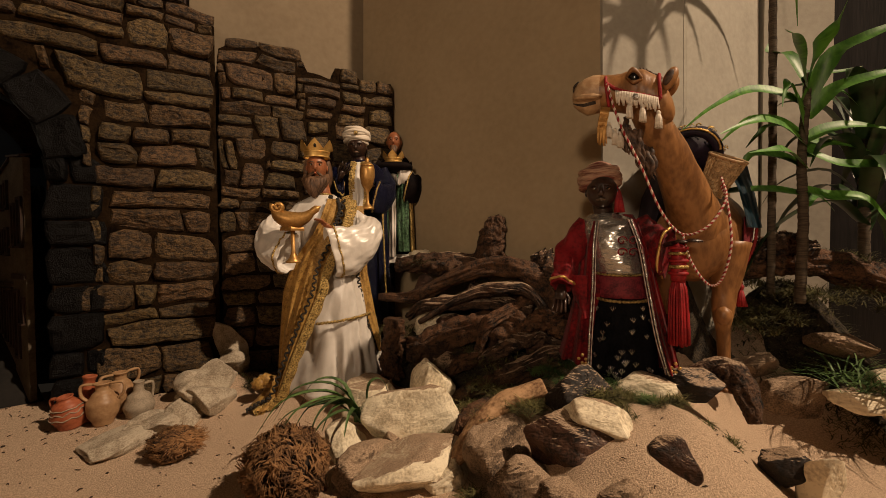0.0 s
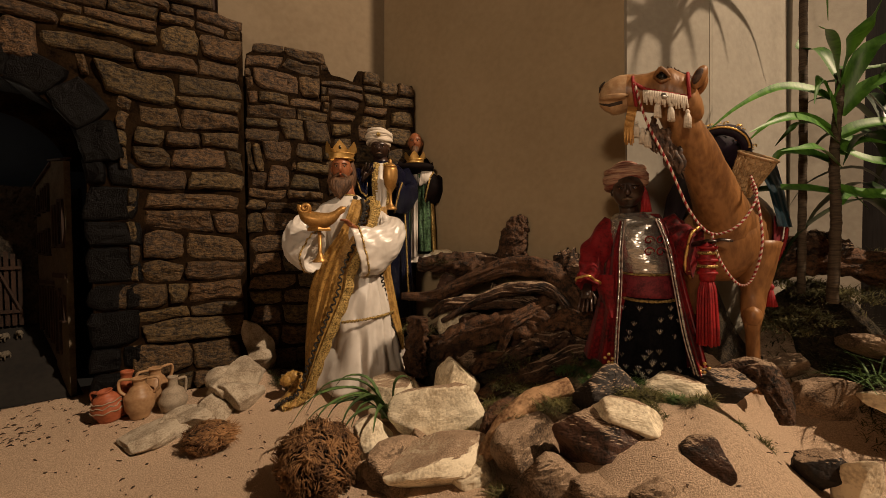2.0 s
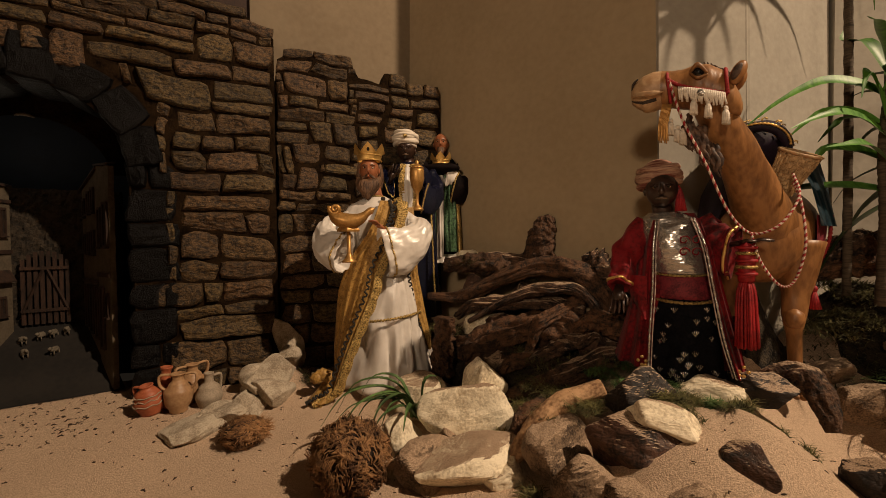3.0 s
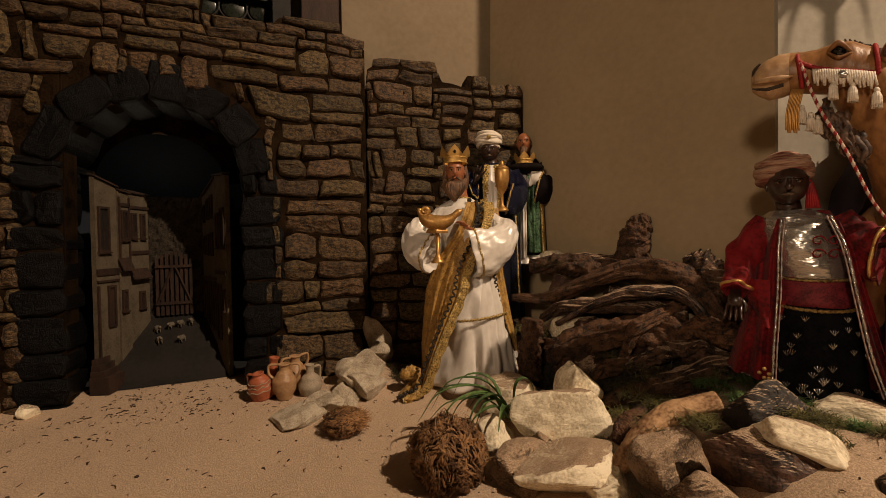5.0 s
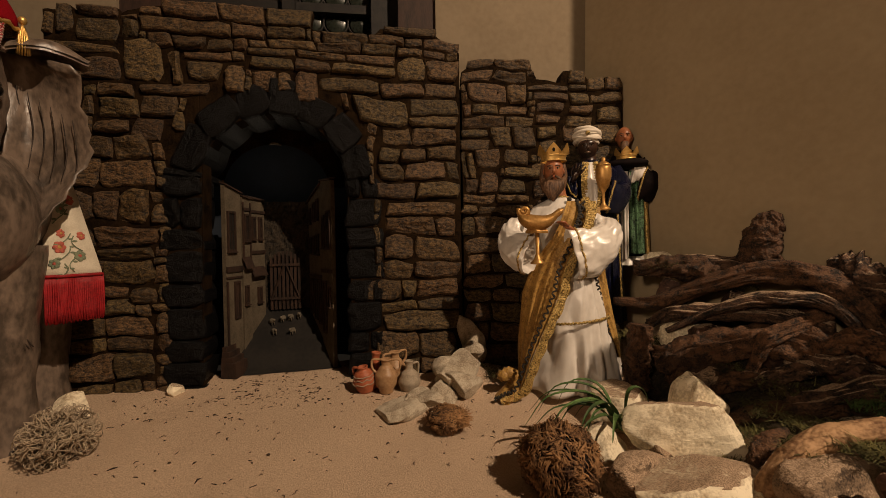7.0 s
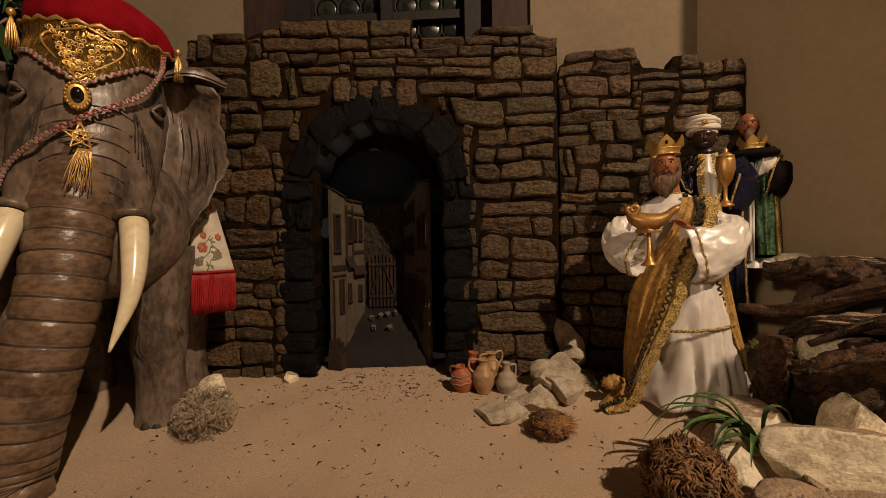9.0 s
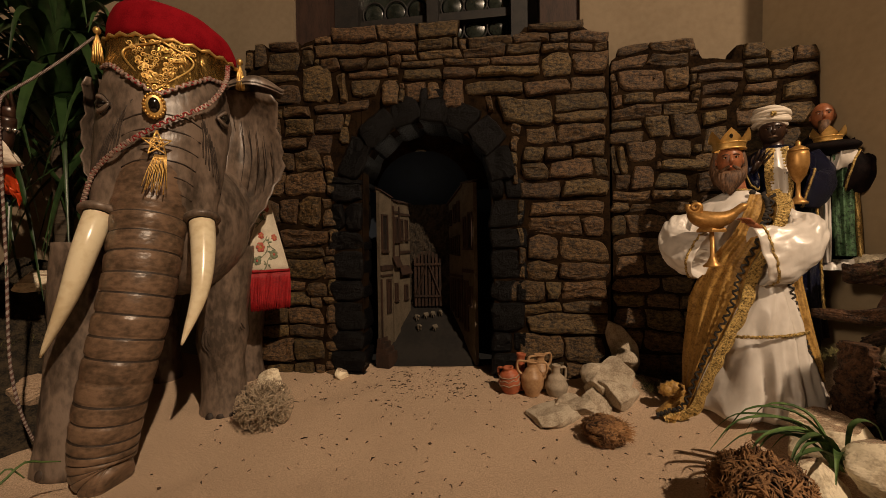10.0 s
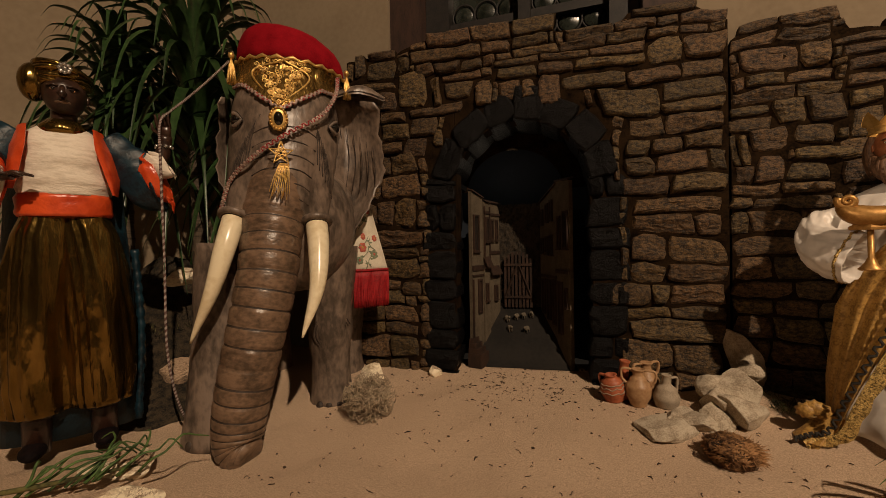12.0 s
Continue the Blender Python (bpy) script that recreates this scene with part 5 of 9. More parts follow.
def king_in_blue():
    g = Geo()
    robe(g, [(0.0, -0.02, 0.0, 0.085, 0.065, 1), (0.15, -0.02, 0, 0.078, 0.06, 0.8), (0.28, -0.02, 0, 0.070, 0.055, 0.4), (0.36, -0.02, 0, 0.074, 0.052, 0.2), (0.41, -0.02, 0, 0.072, 0.046, 0.1), (0.435, -0.022, 0, 0.045, 0.035, 0), (0.445, -0.024, 0, 0.022, 0.022, 0)], "blue", 8, 0.07)
    drape(g, [(0.435, -0.042, -0.006, -0.034, -0.036), (0.38, -0.046, 0.002, -0.054, -0.056), (0.34, -0.042, 0.0, -0.058, -0.06), (0.305, -0.036, -0.006, -0.06, -0.06)], "satin", 10, 0.004, 3)
    lace_edge(g, [(-0.044, -0.04, 0.437), (-0.048, -0.058, 0.38), (-0.044, -0.062, 0.33), (-0.036, -0.064, 0.30)], 0.018, side=-1)
    lace_edge(g, [(-0.004, -0.04, 0.437), (0.004, -0.06, 0.38), (0.002, -0.064, 0.33), (-0.004, -0.064, 0.30)], 0.018, side=1)
    trim(g, [(0.04, -0.045, 0.36), (0.045, -0.058, 0.22), (0.052, -0.066, 0.05)], 0.003, "gold_lace", 60)
    head(g, (-0.030, -0.008, 0.478), 0.026, 0.035, "dark_skin")
    g.tube([(-0.024, 0, 0.425), (-0.028, -0.002, 0.455)], 0.02, "dark_skin", 10)
    wound_turban(g, (-0.032, 0.002, 0.514), 0.038, 0.030, "turban", 6, 0.4)
    g.ball((-0.03, -0.04, 0.515), (0.006, 0.004, 0.006), "gold_lace", 10, 8)
    sleeve(g, [(-0.080, 0.0, 0.415), (-0.105, -0.02, 0.36), (-0.085, -0.05, 0.355), (-0.070, -0.07, 0.385)], [0.022, 0.025, 0.023, 0.018], "blue", drop=0.03, cuff="gold_lace")
    sleeve(g, [(0.036, 0.0, 0.415), (0.060, -0.02, 0.36), (0.045, -0.055, 0.345), (0.018, -0.07, 0.360)], [0.022, 0.026, 0.026, 0.020], "blue", drop=0.045, cuff="gold_lace")
    hand(g, (-0.068, -0.072, 0.385), (-0.045, -0.085, 0.425), "dark_skin", 0.013, 0.6, up=(0, 1, 0))
    hand(g, (0.020, -0.070, 0.362), (-0.006, -0.092, 0.372), "dark_skin", 0.013)
    g.make("king_figure", pose(0.605, 1.055, 0.19, 0, 0, -32.3), label="turbaned king statue in sequined dark blue robe", category="statue", group="three kings")
    v = empty("goblet", pose(0.605, 1.055, 0.19, 0, 0, -32.3), "tall gilded lidded goblet held by a king", "goblet")
    g = Geo()
    g.loft([(0.006, -0.095, z, r, r) for z, r in ((0.300, 0.017), (0.304, 0.0175), (0.309, 0.011), (0.318, 0.0045), (0.345, 0.0038), (0.350, 0.007), (0.362, 0.014), (0.385, 0.0195), (0.405, 0.0195), (0.413, 0.0175))], "dull_gold", 22)
    g.make("cup", parent=v)
    g = Geo()
    g.loft([(0.006, -0.095, z, r, r) for z, r in ((0.413, 0.0185), (0.416, 0.018), (0.422, 0.011), (0.425, 0.005), (0.431, 0.0055), (0.436, 0.002))], "dull_gold", 22)
    g.make("lid", parent=v)


def king_with_tray():
    g = Geo()
    robe(g, [(0.0, 0.005, 0, 0.062, 0.05, 1), (0.12, 0.005, 0, 0.058, 0.048, 0.8), (0.22, 0.003, 0, 0.058, 0.045, 0.4), (0.275, 0.0, 0, 0.055, 0.04, 0.2), (0.305, -0.002, 0, 0.035, 0.03, 0), (0.318, -0.004, 0, 0.02, 0.02, 0)], "dark_velvet", 7, 0.08)
    for a, b, m in ((-0.044, -0.018, "green_brocade"), (-0.018, 0.004, "satin"), (0.006, 0.042, "green_brocade")):
        drape(g, [(0.25, a * 0.9, b * 0.9, -0.052, -0.052), (0.16, a, b, -0.056, -0.056), (0.08, a, b, -0.062, -0.062), (0.02 if m != "satin" else 0.005, a * 1.05, b * 1.05, -0.066, -0.066)], m, 12, 0.004, 2.5)
    drape(g, [(0.20, 0.040, 0.050, -0.05, -0.04), (0.10, 0.043, 0.056, -0.055, -0.045), (0.0, 0.046, 0.060, -0.06, -0.05)], "gold_lace", 6, 0.002, 1)
    drape(g, [(0.012, -0.045, 0.055, -0.06, -0.055), (0.0, -0.046, 0.056, -0.065, -0.06), (-0.012, -0.05, 0.056, -0.07, -0.065)], "satin", 20, 0.004, 5)
    head(g, (-0.005, -0.006, 0.352), 0.022, 0.033, "skin")
    g.tube([(-0.004, -0.026, 0.335), (-0.006, -0.032, 0.318), (-0.006, -0.030, 0.30)], [0.012, 0.010, 0.003], "beard", 10)
    sleeve(g, [(0.045, 0.0, 0.288), (0.072, -0.01, 0.24), (0.060, -0.04, 0.222), (0.030, -0.055, 0.245)], [0.020, 0.023, 0.024, 0.021], "dark_velvet", drop=0.06, cuff="gold_lace")
    sleeve(g, [(0.050, -0.035, 0.232), (0.030, -0.058, 0.246), (0.012, -0.066, 0.252)], [0.022, 0.022, 0.02], "satin", drop=0.02)
    sleeve(g, [(-0.045, 0.0, 0.288), (-0.06, -0.02, 0.24), (-0.04, -0.05, 0.25)], [0.020, 0.022, 0.018], "dark_velvet", drop=0.03)
    hand(g, (0.016, -0.066, 0.256), (-0.004, -0.076, 0.270), "skin", 0.011)
    g.make("king_figure", pose(0.715, 1.085, 0.355, 0, 0, -35.8), label="bald king statue in green sequined brocade robe", category="statue", group="three kings")
    v = empty("crown_on_cushion", pose(0.715, 1.085, 0.355, 0, 0, -35.8), "gold crown on a dark velvet cushion", "cushion")
    g = Geo()
    g.ball((0.0, -0.062, 0.268), (0.054, 0.034, 0.015), "dark_velvet", 24, 12, fn=lambda d: (abs(d.x) ** 3 + abs(d.y) ** 3 + abs(d.z) ** 2) ** -0.28)
    g.make("cushion", parent=v)
    g = Geo()
    crown_points(g, (-0.002, -0.066, 0.280), 0.024, 0.032, "gold", 6, 1.3)
    g.make("crown", parent=v)


king_in_white()
king_in_blue()
king_with_tray()


def camel_boy():
    g = Geo()
    robe(g, [(-0.005, 0.008, 0, 0.070, 0.055, 1), (0.06, 0.006, 0, 0.066, 0.052, 0.9), (0.12, 0.006, 0, 0.056, 0.046, 0.5), (0.160, 0.006, 0, 0.047, 0.040, 0.1)], "black_cloth", 9, 0.06)
    rnd = random.Random(4)
    for k in range(46):  # silver shell motifs
        a, z = rnd.uniform(-2.9, -0.25), rnd.uniform(0.0, 0.14)
        rx, ry = 0.0705 - 0.09 * z, 0.0565 - 0.07 * z
        c = Vector((0.006 + rx * math.cos(a), ry * math.sin(a) - 0.002, z))
        tn = Vector((-math.sin(a), math.cos(a), 0))
        for q in range(4):
            f = -0.5 + q / 3
            g.tube([c - Vector((0, 0, 0.004)), c + tn * f * 0.008 + Vector((0, 0, 0.002)) , c + tn * f * 0.010 + Vector((0, 0, 0.006 - abs(f) * 0.004))], 0.0006, "silver", 4)
    g.loft([(0.006, 0, 0.150, 0.049, 0.042), (0.006, 0, 0.158, 0.049, 0.042), (0.004, 0, 0.175, 0.046, 0.040), (0.002, 0, 0.195, 0.047, 0.040)], "burgundy", 30)
    trim(g, [(0.006 + 0.050 * math.cos(a), -0.044 * math.sin(a), 0.151 - 0.006 * math.sin(a)) for a in [math.pi * k / 8 for k in range(9)]], 0.0026, "gold_lace", 60)
    trim(g, [(0.003 + 0.048 * math.cos(a), -0.042 * math.sin(a), 0.196 - 0.005 * math.sin(a)) for a in [math.pi * k / 8 for k in range(9)]], 0.0020, "gold_lace", 60)
    rings = []
    for z, x, rx, ry in ((0.192, 0.002, 0.047, 0.040), (0.215, -0.002, 0.049, 0.043), (0.245, -0.008, 0.050, 0.043), (0.270, -0.014, 0.050, 0.038), (0.290, -0.018, 0.046, 0.030), (0.302, -0.022, 0.026, 0.022)):
        rings.append((x, 0, z, rx, ry, (lambda a, z=z: 1 + 0.03 * math.sin(3 * a + z * 160) + 0.02 * math.sin(5 * a - z * 110))))
    full = []
    for r0, r1 in zip(rings, rings[1:]):
        for k in range(5):
            t = k / 5
            full.append((*(r0[i] + (r1[i] - r0[i]) * t for i in range(5)), (lambda a, p=r0[5], q=r1[5], t=t: p(a) * (1 - t) + q(a) * t)))
    g.loft(full + [rings[-1]], "silver", 44)
    for k in range(4):  # red scrolls stitched on the silver
        c = Vector((0.006 + 0.018 * (k % 2), -0.0465, 0.232 + 0.020 * (k // 2)))
        g.tube([c + Vector((0.009 * math.cos(t) * (1 - t / 9), -0.0008, 0.009 * math.sin(t) * (1 - t / 9))) for t in [q * 0.6 for q in range(12)]], 0.0008, "red_felt", 4)
    g.tube([(-0.024, 0.0, 0.295), (-0.030, -0.004, 0.325)], [0.017, 0.016], "dark_skin", 12)
    head(g, (-0.028, -0.018, 0.340), 0.0265, 0.034, "dark_skin", 0.008)
    wound_turban(g, (-0.033, 0.004, 0.366), 0.037, 0.034, "stripe_cloth", 7, 0.22)
    for k in range(16):
        a = 2 * math.pi * k / 16
        g.tube(curve([(-0.004, -0.014, 0.352), (0.000 + 0.004 * math.cos(a), -0.018 + 0.004 * math.sin(a), 0.335), (0.002 + 0.008 * math.cos(a), -0.020 + 0.007 * math.sin(a), 0.303)], 6), 0.0016, "red_fringe", 5)
    # red coat
    drape(g, [(0.288, -0.052, -0.036, 0.0, -0.034), (0.24, -0.062, -0.040, 0.0, -0.046), (0.17, -0.072, -0.040, 0.0, -0.050), (0.09, -0.092, -0.044, 0.0, -0.056), (0.03, -0.108, -0.046, 0.0, -0.060)], "red_velvet", 28, 0.009, 2.2)
    drape(g, [(0.29, 0.018, 0.038, -0.034, 0.0), (0.24, 0.036, 0.052, -0.046, 0.0), (0.17, 0.048, 0.066, -0.048, 0.0), (0.09, 0.062, 0.086, -0.05, 0.0), (0.03, 0.078, 0.100, -0.052, 0.0)], "red_velvet", 28, 0.009, 2.2)
    for s in (-1, 1):
        xs = [(-0.036, 0.288, -0.038), (-0.040, 0.24, -0.050), (-0.041, 0.17, -0.054), (-0.045, 0.09, -0.060), (-0.047, 0.03, -0.064)] if s < 0 else [(0.020, 0.29, -0.038), (0.036, 0.24, -0.050), (0.048, 0.17, -0.053), (0.062, 0.09, -0.056), (0.078, 0.03, -0.058)]
        trim(g, [(x, y, z) for x, z, y in xs], 0.0019, "silver", 60)
        trim(g, [(x - s * 0.004, y - 0.0006, z) for x, z, y in xs], 0.0011, "rose_cord", 60)
        x, z, y = xs[-1]
        for k in range(5):
            g.ball((x + s * (0.004 + 0.006 * (k % 3)), y + 0.001, z + 0.006 + 0.007 * (k // 2)), (0.003, 0.0015, 0.003), "gold", 8, 6)
        trim(g, [(x, y, z), (x + s * 0.03, y + 0.03, z - 0.001), (x + s * (0.06 if s < 0 else 0.024), 0.0, z)], 0.0017, "silver", 40)
    g.loft([(-0.005, 0.012, z, rx, ry) for z, rx, ry in ((0.03, 0.095, 0.05), (0.15, 0.062, 0.045), (0.26, 0.052, 0.038), (0.30, 0.03, 0.025))], "red_velvet", 26)
    sleeve(g, [(-0.050, 0.0, 0.283), (-0.080, -0.012, 0.235), (-0.092, -0.03, 0.195), (-0.094, -0.045, 0.168)], [0.022, 0.028, 0.029, 0.026], "red_velvet", drop=0.0, amp=0.12, cuff="gold")
    drape(g, [(0.19, -0.088, -0.050, -0.03, -0.05), (0.15, -0.076, -0.050, -0.03, -0.055), (0.115, -0.058, -0.048, -0.04, -0.055)], "red_velvet", 8, 0.003, 1)
    sleeve(g, [(0.032, 0.0, 0.283), (0.055, -0.015, 0.255), (0.078, -0.03, 0.245)], [0.022, 0.027, 0.026], "red_velvet", drop=0.035, amp=0.12, cuff="gold")
    hand(g, (-0.095, -0.050, 0.165), (-0.098, -0.066, 0.122), "dark_skin", 0.013, 0.5, up=(0, 1, 0))
    hand(g, (0.080, -0.032, 0.246), (0.126, -0.048, 0.252), "dark_skin", 0.013, 0.4)
    g.make("boy_figure", pose(0.78, 0.40, 0.155, 0, 0, -60.9), label="camel driver statue in red velvet coat and striped turban", category="statue")


camel_boy()

# ---- carved camel ----
CAMEL = pose(0.90, 0.32, 0.0, 0, 0, -69.2)


def cord(g, path, r, light, dark, n=120, seg=8):
    """A twisted two-colour cord."""
    g.tube(curve(path, n), r, light, seg, pick=lambda i, j: light if (i + j) % seg < seg // 2 else dark, bumpy=lambda i, a: 1 + 0.10 * math.sin(2 * (a + i * 2 * math.pi / seg)))


def leg(g, path, radii, mat, foot, seg=18):
    n = len(path) * 5
    rr = [lerp([(k / (len(radii) - 1), r) for k, r in enumerate(radii)], i / (n - 1)) for i in range(n)]
    g.tube(curve(path, n), rr, mat, seg, bumpy=lambda i, a: 1 + 0.05 * math.sin(3 * a + i * 0.4))
    x, y, z = path[-1]
    for k in (-1, 0, 1):
        g.ball((x + k * foot * 0.55, y - foot * 0.8, z + foot * 0.2), (foot * 0.38, foot * 0.4, foot * 0.3), mat, 8, 6)


def nod(g, start=0):
    """Shortens the head towards the muzzle and lowers its back."""
    for i in range(start, len(g.v)):
        x, y, z = g.v[i]
        k = x + 0.18
        g.v[i] = (-0.18 + 0.80 * k, y, z - 0.20 * k)
    return g


def camel():
    g = Geo()
    # body, chest, hump
    g.ball((0.02, 0.20, 0.42), (0.082, 0.21, 0.095), "camel", 28, 18)
    g.ball((0.0, 0.03, 0.405), (0.072, 0.075, 0.078), "camel", 24, 16)
    g.ball((0.02, 0.20, 0.52), (0.05, 0.08, 0.06), "camel", 18, 12)
    # neck: a thick S rising towards the head
    p = curve([(0.005, 0.04, 0.40), (0.0, -0.02, 0.45), (-0.022, -0.065, 0.52), (-0.048, -0.105, 0.58), (-0.066, -0.125, 0.620), (-0.070, -0.128, 0.645)], 26)
    g.tube(p, [lerp(((0, 0.068), (0.2, 0.044), (0.45, 0.031), (0.75, 0.026), (1, 0.025)), k / 25) for k in range(26)], "camel", 22, bumpy=lambda i, a: 1 + 0.03 * math.sin(4 * a + i * 0.7) + 0.02 * math.sin(9 * a - i * 0.9))
    # beard-like carved curls under the throat
    rnd = random.Random(8)
    start = len(g.v)
    for k in range(34):
        f = rnd.random()
        x0, z0 = -0.082 + 0.05 * f + rnd.uniform(-0.008, 0.008), 0.628 - 0.045 * f + rnd.uniform(-0.012, 0.012)
        y0 = -0.152 + 0.012 * f + abs(f - 0.4) * 0.02
        g.tube([(x0 + 0.004 * math.sin(q * 1.1 + k) + 0.004 * q * 0.3, y0 - 0.002, z0 - 0.0055 * q) for q in range(8)], [0.005, 0.0058, 0.0055, 0.005, 0.005, 0.0045, 0.003, 0.001], "camel_hair", 6)
    # head: one long skull with a heavy rounded muzzle
    HEAD = ((-0.186, 0.6560, 0.003, 0.004), (-0.1840, 0.657, 0.014, 0.016), (-0.176, 0.660, 0.022, 0.025), (-0.160, 0.665, 0.0275, 0.0315), (-0.142, 0.671, 0.0290, 0.0330), (-0.126, 0.675, 0.0275, 0.0310), (-0.108, 0.676, 0.0265, 0.0305),
            (-0.088, 0.677, 0.0285, 0.0325), (-0.066, 0.681, 0.0335, 0.0365), (-0.044, 0.681, 0.0355, 0.0380), (-0.020, 0.675, 0.0325, 0.0350), (-0.004, 0.665, 0.0260, 0.0280), (0.008, 0.657, 0.014, 0.016), (0.012, 0.655, 0.003, 0.004))
    rows = []
    for k in range(53):
        f = k / 52 * (len(HEAD) - 1)
        i = min(int(f), len(HEAD) - 2)
        x, zc, ry, rz = (HEAD[i][q] + (HEAD[i + 1][q] - HEAD[i][q]) * (f - i) for q in range(4))
        yc = -0.128 - 0.09 * max(0, -x - 0.03)
        row = []
        for j in range(32):
            a = 2 * math.pi * j / 32
            e = 1 - 0.10 * math.exp(-((math.sin(a) + 0.28) / 0.07) ** 2) * (1 if x < -0.118 else 0)
            e *= 1 - 0.30 * max(0.0, min(1.0, (-x - 0.158) / 0.026)) * max(0.0, min(1.0, (-math.sin(a) - 0.25) / 0.3))
            e += 0.06 * math.exp(-((x + 0.060) / 0.018) ** 2) * math.exp(-((math.sin(a) - 0.62) / 0.16) ** 2)
            row.append((x, yc + ry * e * math.cos(a), zc + rz * e * math.sin(a)))
        rows.append(row)
    g.grid(rows, "camel", True, True, pick=lambda i, j: ("groove" if j in (16 + 3, 32 - 3) and i > 3 and i < 18 else "muzzle") if i < 20 else "camel")
    for s in (-1, 1):
        yc = -0.131 + s * 0.0305
        g.ball((-0.060, yc, 0.696), (0.0105, 0.006, 0.0085), "eye", 14, 10)
        g.tube(curve([(-0.074, yc + s * 0.003, 0.696), (-0.060, yc + s * 0.0065, 0.7065), (-0.044, yc + s * 0.002, 0.695)], 11), [0.0022, 0.0045, 0.0022], "camel", 8)
        g.tube(curve([(-0.074, yc + s * 0.003, 0.695), (-0.060, yc + s * 0.006, 0.6865), (-0.044, yc + s * 0.002, 0.694)], 11), [0.0018, 0.003, 0.0018], "camel", 8)
        g.tube(curve([(-0.183, -0.142 + s * 0.012, 0.668), (-0.178, -0.142 + s * 0.0195, 0.676), (-0.168, -0.142 + s * 0.0235, 0.684)], 8), [0.001, 0.0026, 0.0014], "groove", 6)
        g.tube(curve([(-0.180, -0.142 + s * 0.018, 0.655), (-0.160, -0.142 + s * 0.0290, 0.657), (-0.135, -0.141 + s * 0.0300, 0.660), (-0.120, -0.139 + s * 0.028, 0.664)], 12), [0.002, 0.0045, 0.0045, 0.001], "muzzle", 8)
        ear = Euler((0, radians(32), 0)).to_matrix()
        g.ball((0.004, -0.131 + s * 0.020, 0.700), (0.011, 0.009, 0.021), "camel", 14, 12, rot=ear)
        g.ball((0.002, -0.131 + s * 0.020 - 0.006, 0.700), (0.007, 0.004, 0.015), "camel_hair", 12, 9, rot=ear)
    for k in range(9):
        g.tube([(-0.050 + 0.006 * k, -0.128 + 0.003 * math.sin(k * 2), 0.716 - 0.0006 * k * k * 0.3), (-0.053 + 0.006 * k, -0.130, 0.724 - 0.0006 * k * k)], [0.004, 0.001], "camel_hair", 5)
    nod(g, start)
    # legs
    leg(g, [(0.050, 0.03, 0.40), (0.050, 0.02, 0.33), (0.048, 0.012, 0.275), (0.050, 0.018, 0.22), (0.052, 0.015, 0.13)], [0.044, 0.032, 0.020, 0.0175, 0.0115, 0.0105, 0.015], "camel", 0.017)
    g.ball((0.048, 0.000, 0.270), (0.0145, 0.014, 0.018), "camel", 16, 12, fn=lambda d: 1 + 0.05 * math.sin(14 * d.z))
    leg(g, [(-0.048, 0.05, 0.40), (-0.048, 0.045, 0.33), (-0.046, 0.05, 0.27), (-0.046, 0.06, 0.20), (-0.046, 0.06, 0.13)], [0.040, 0.028, 0.016, 0.016, 0.011, 0.010, 0.014], "camel", 0.016)
    for x in (-0.03, 0.065):
        leg(g, [(x, 0.34, 0.40), (x, 0.35, 0.31), (x, 0.36, 0.24), (x, 0.35, 0.13)], [0.05, 0.034, 0.018, 0.012, 0.015], "camel", 0.016)
    g.make("camel_statue", CAMEL, label="carved and painted tan camel statue standing on the mound", category="camel statue")


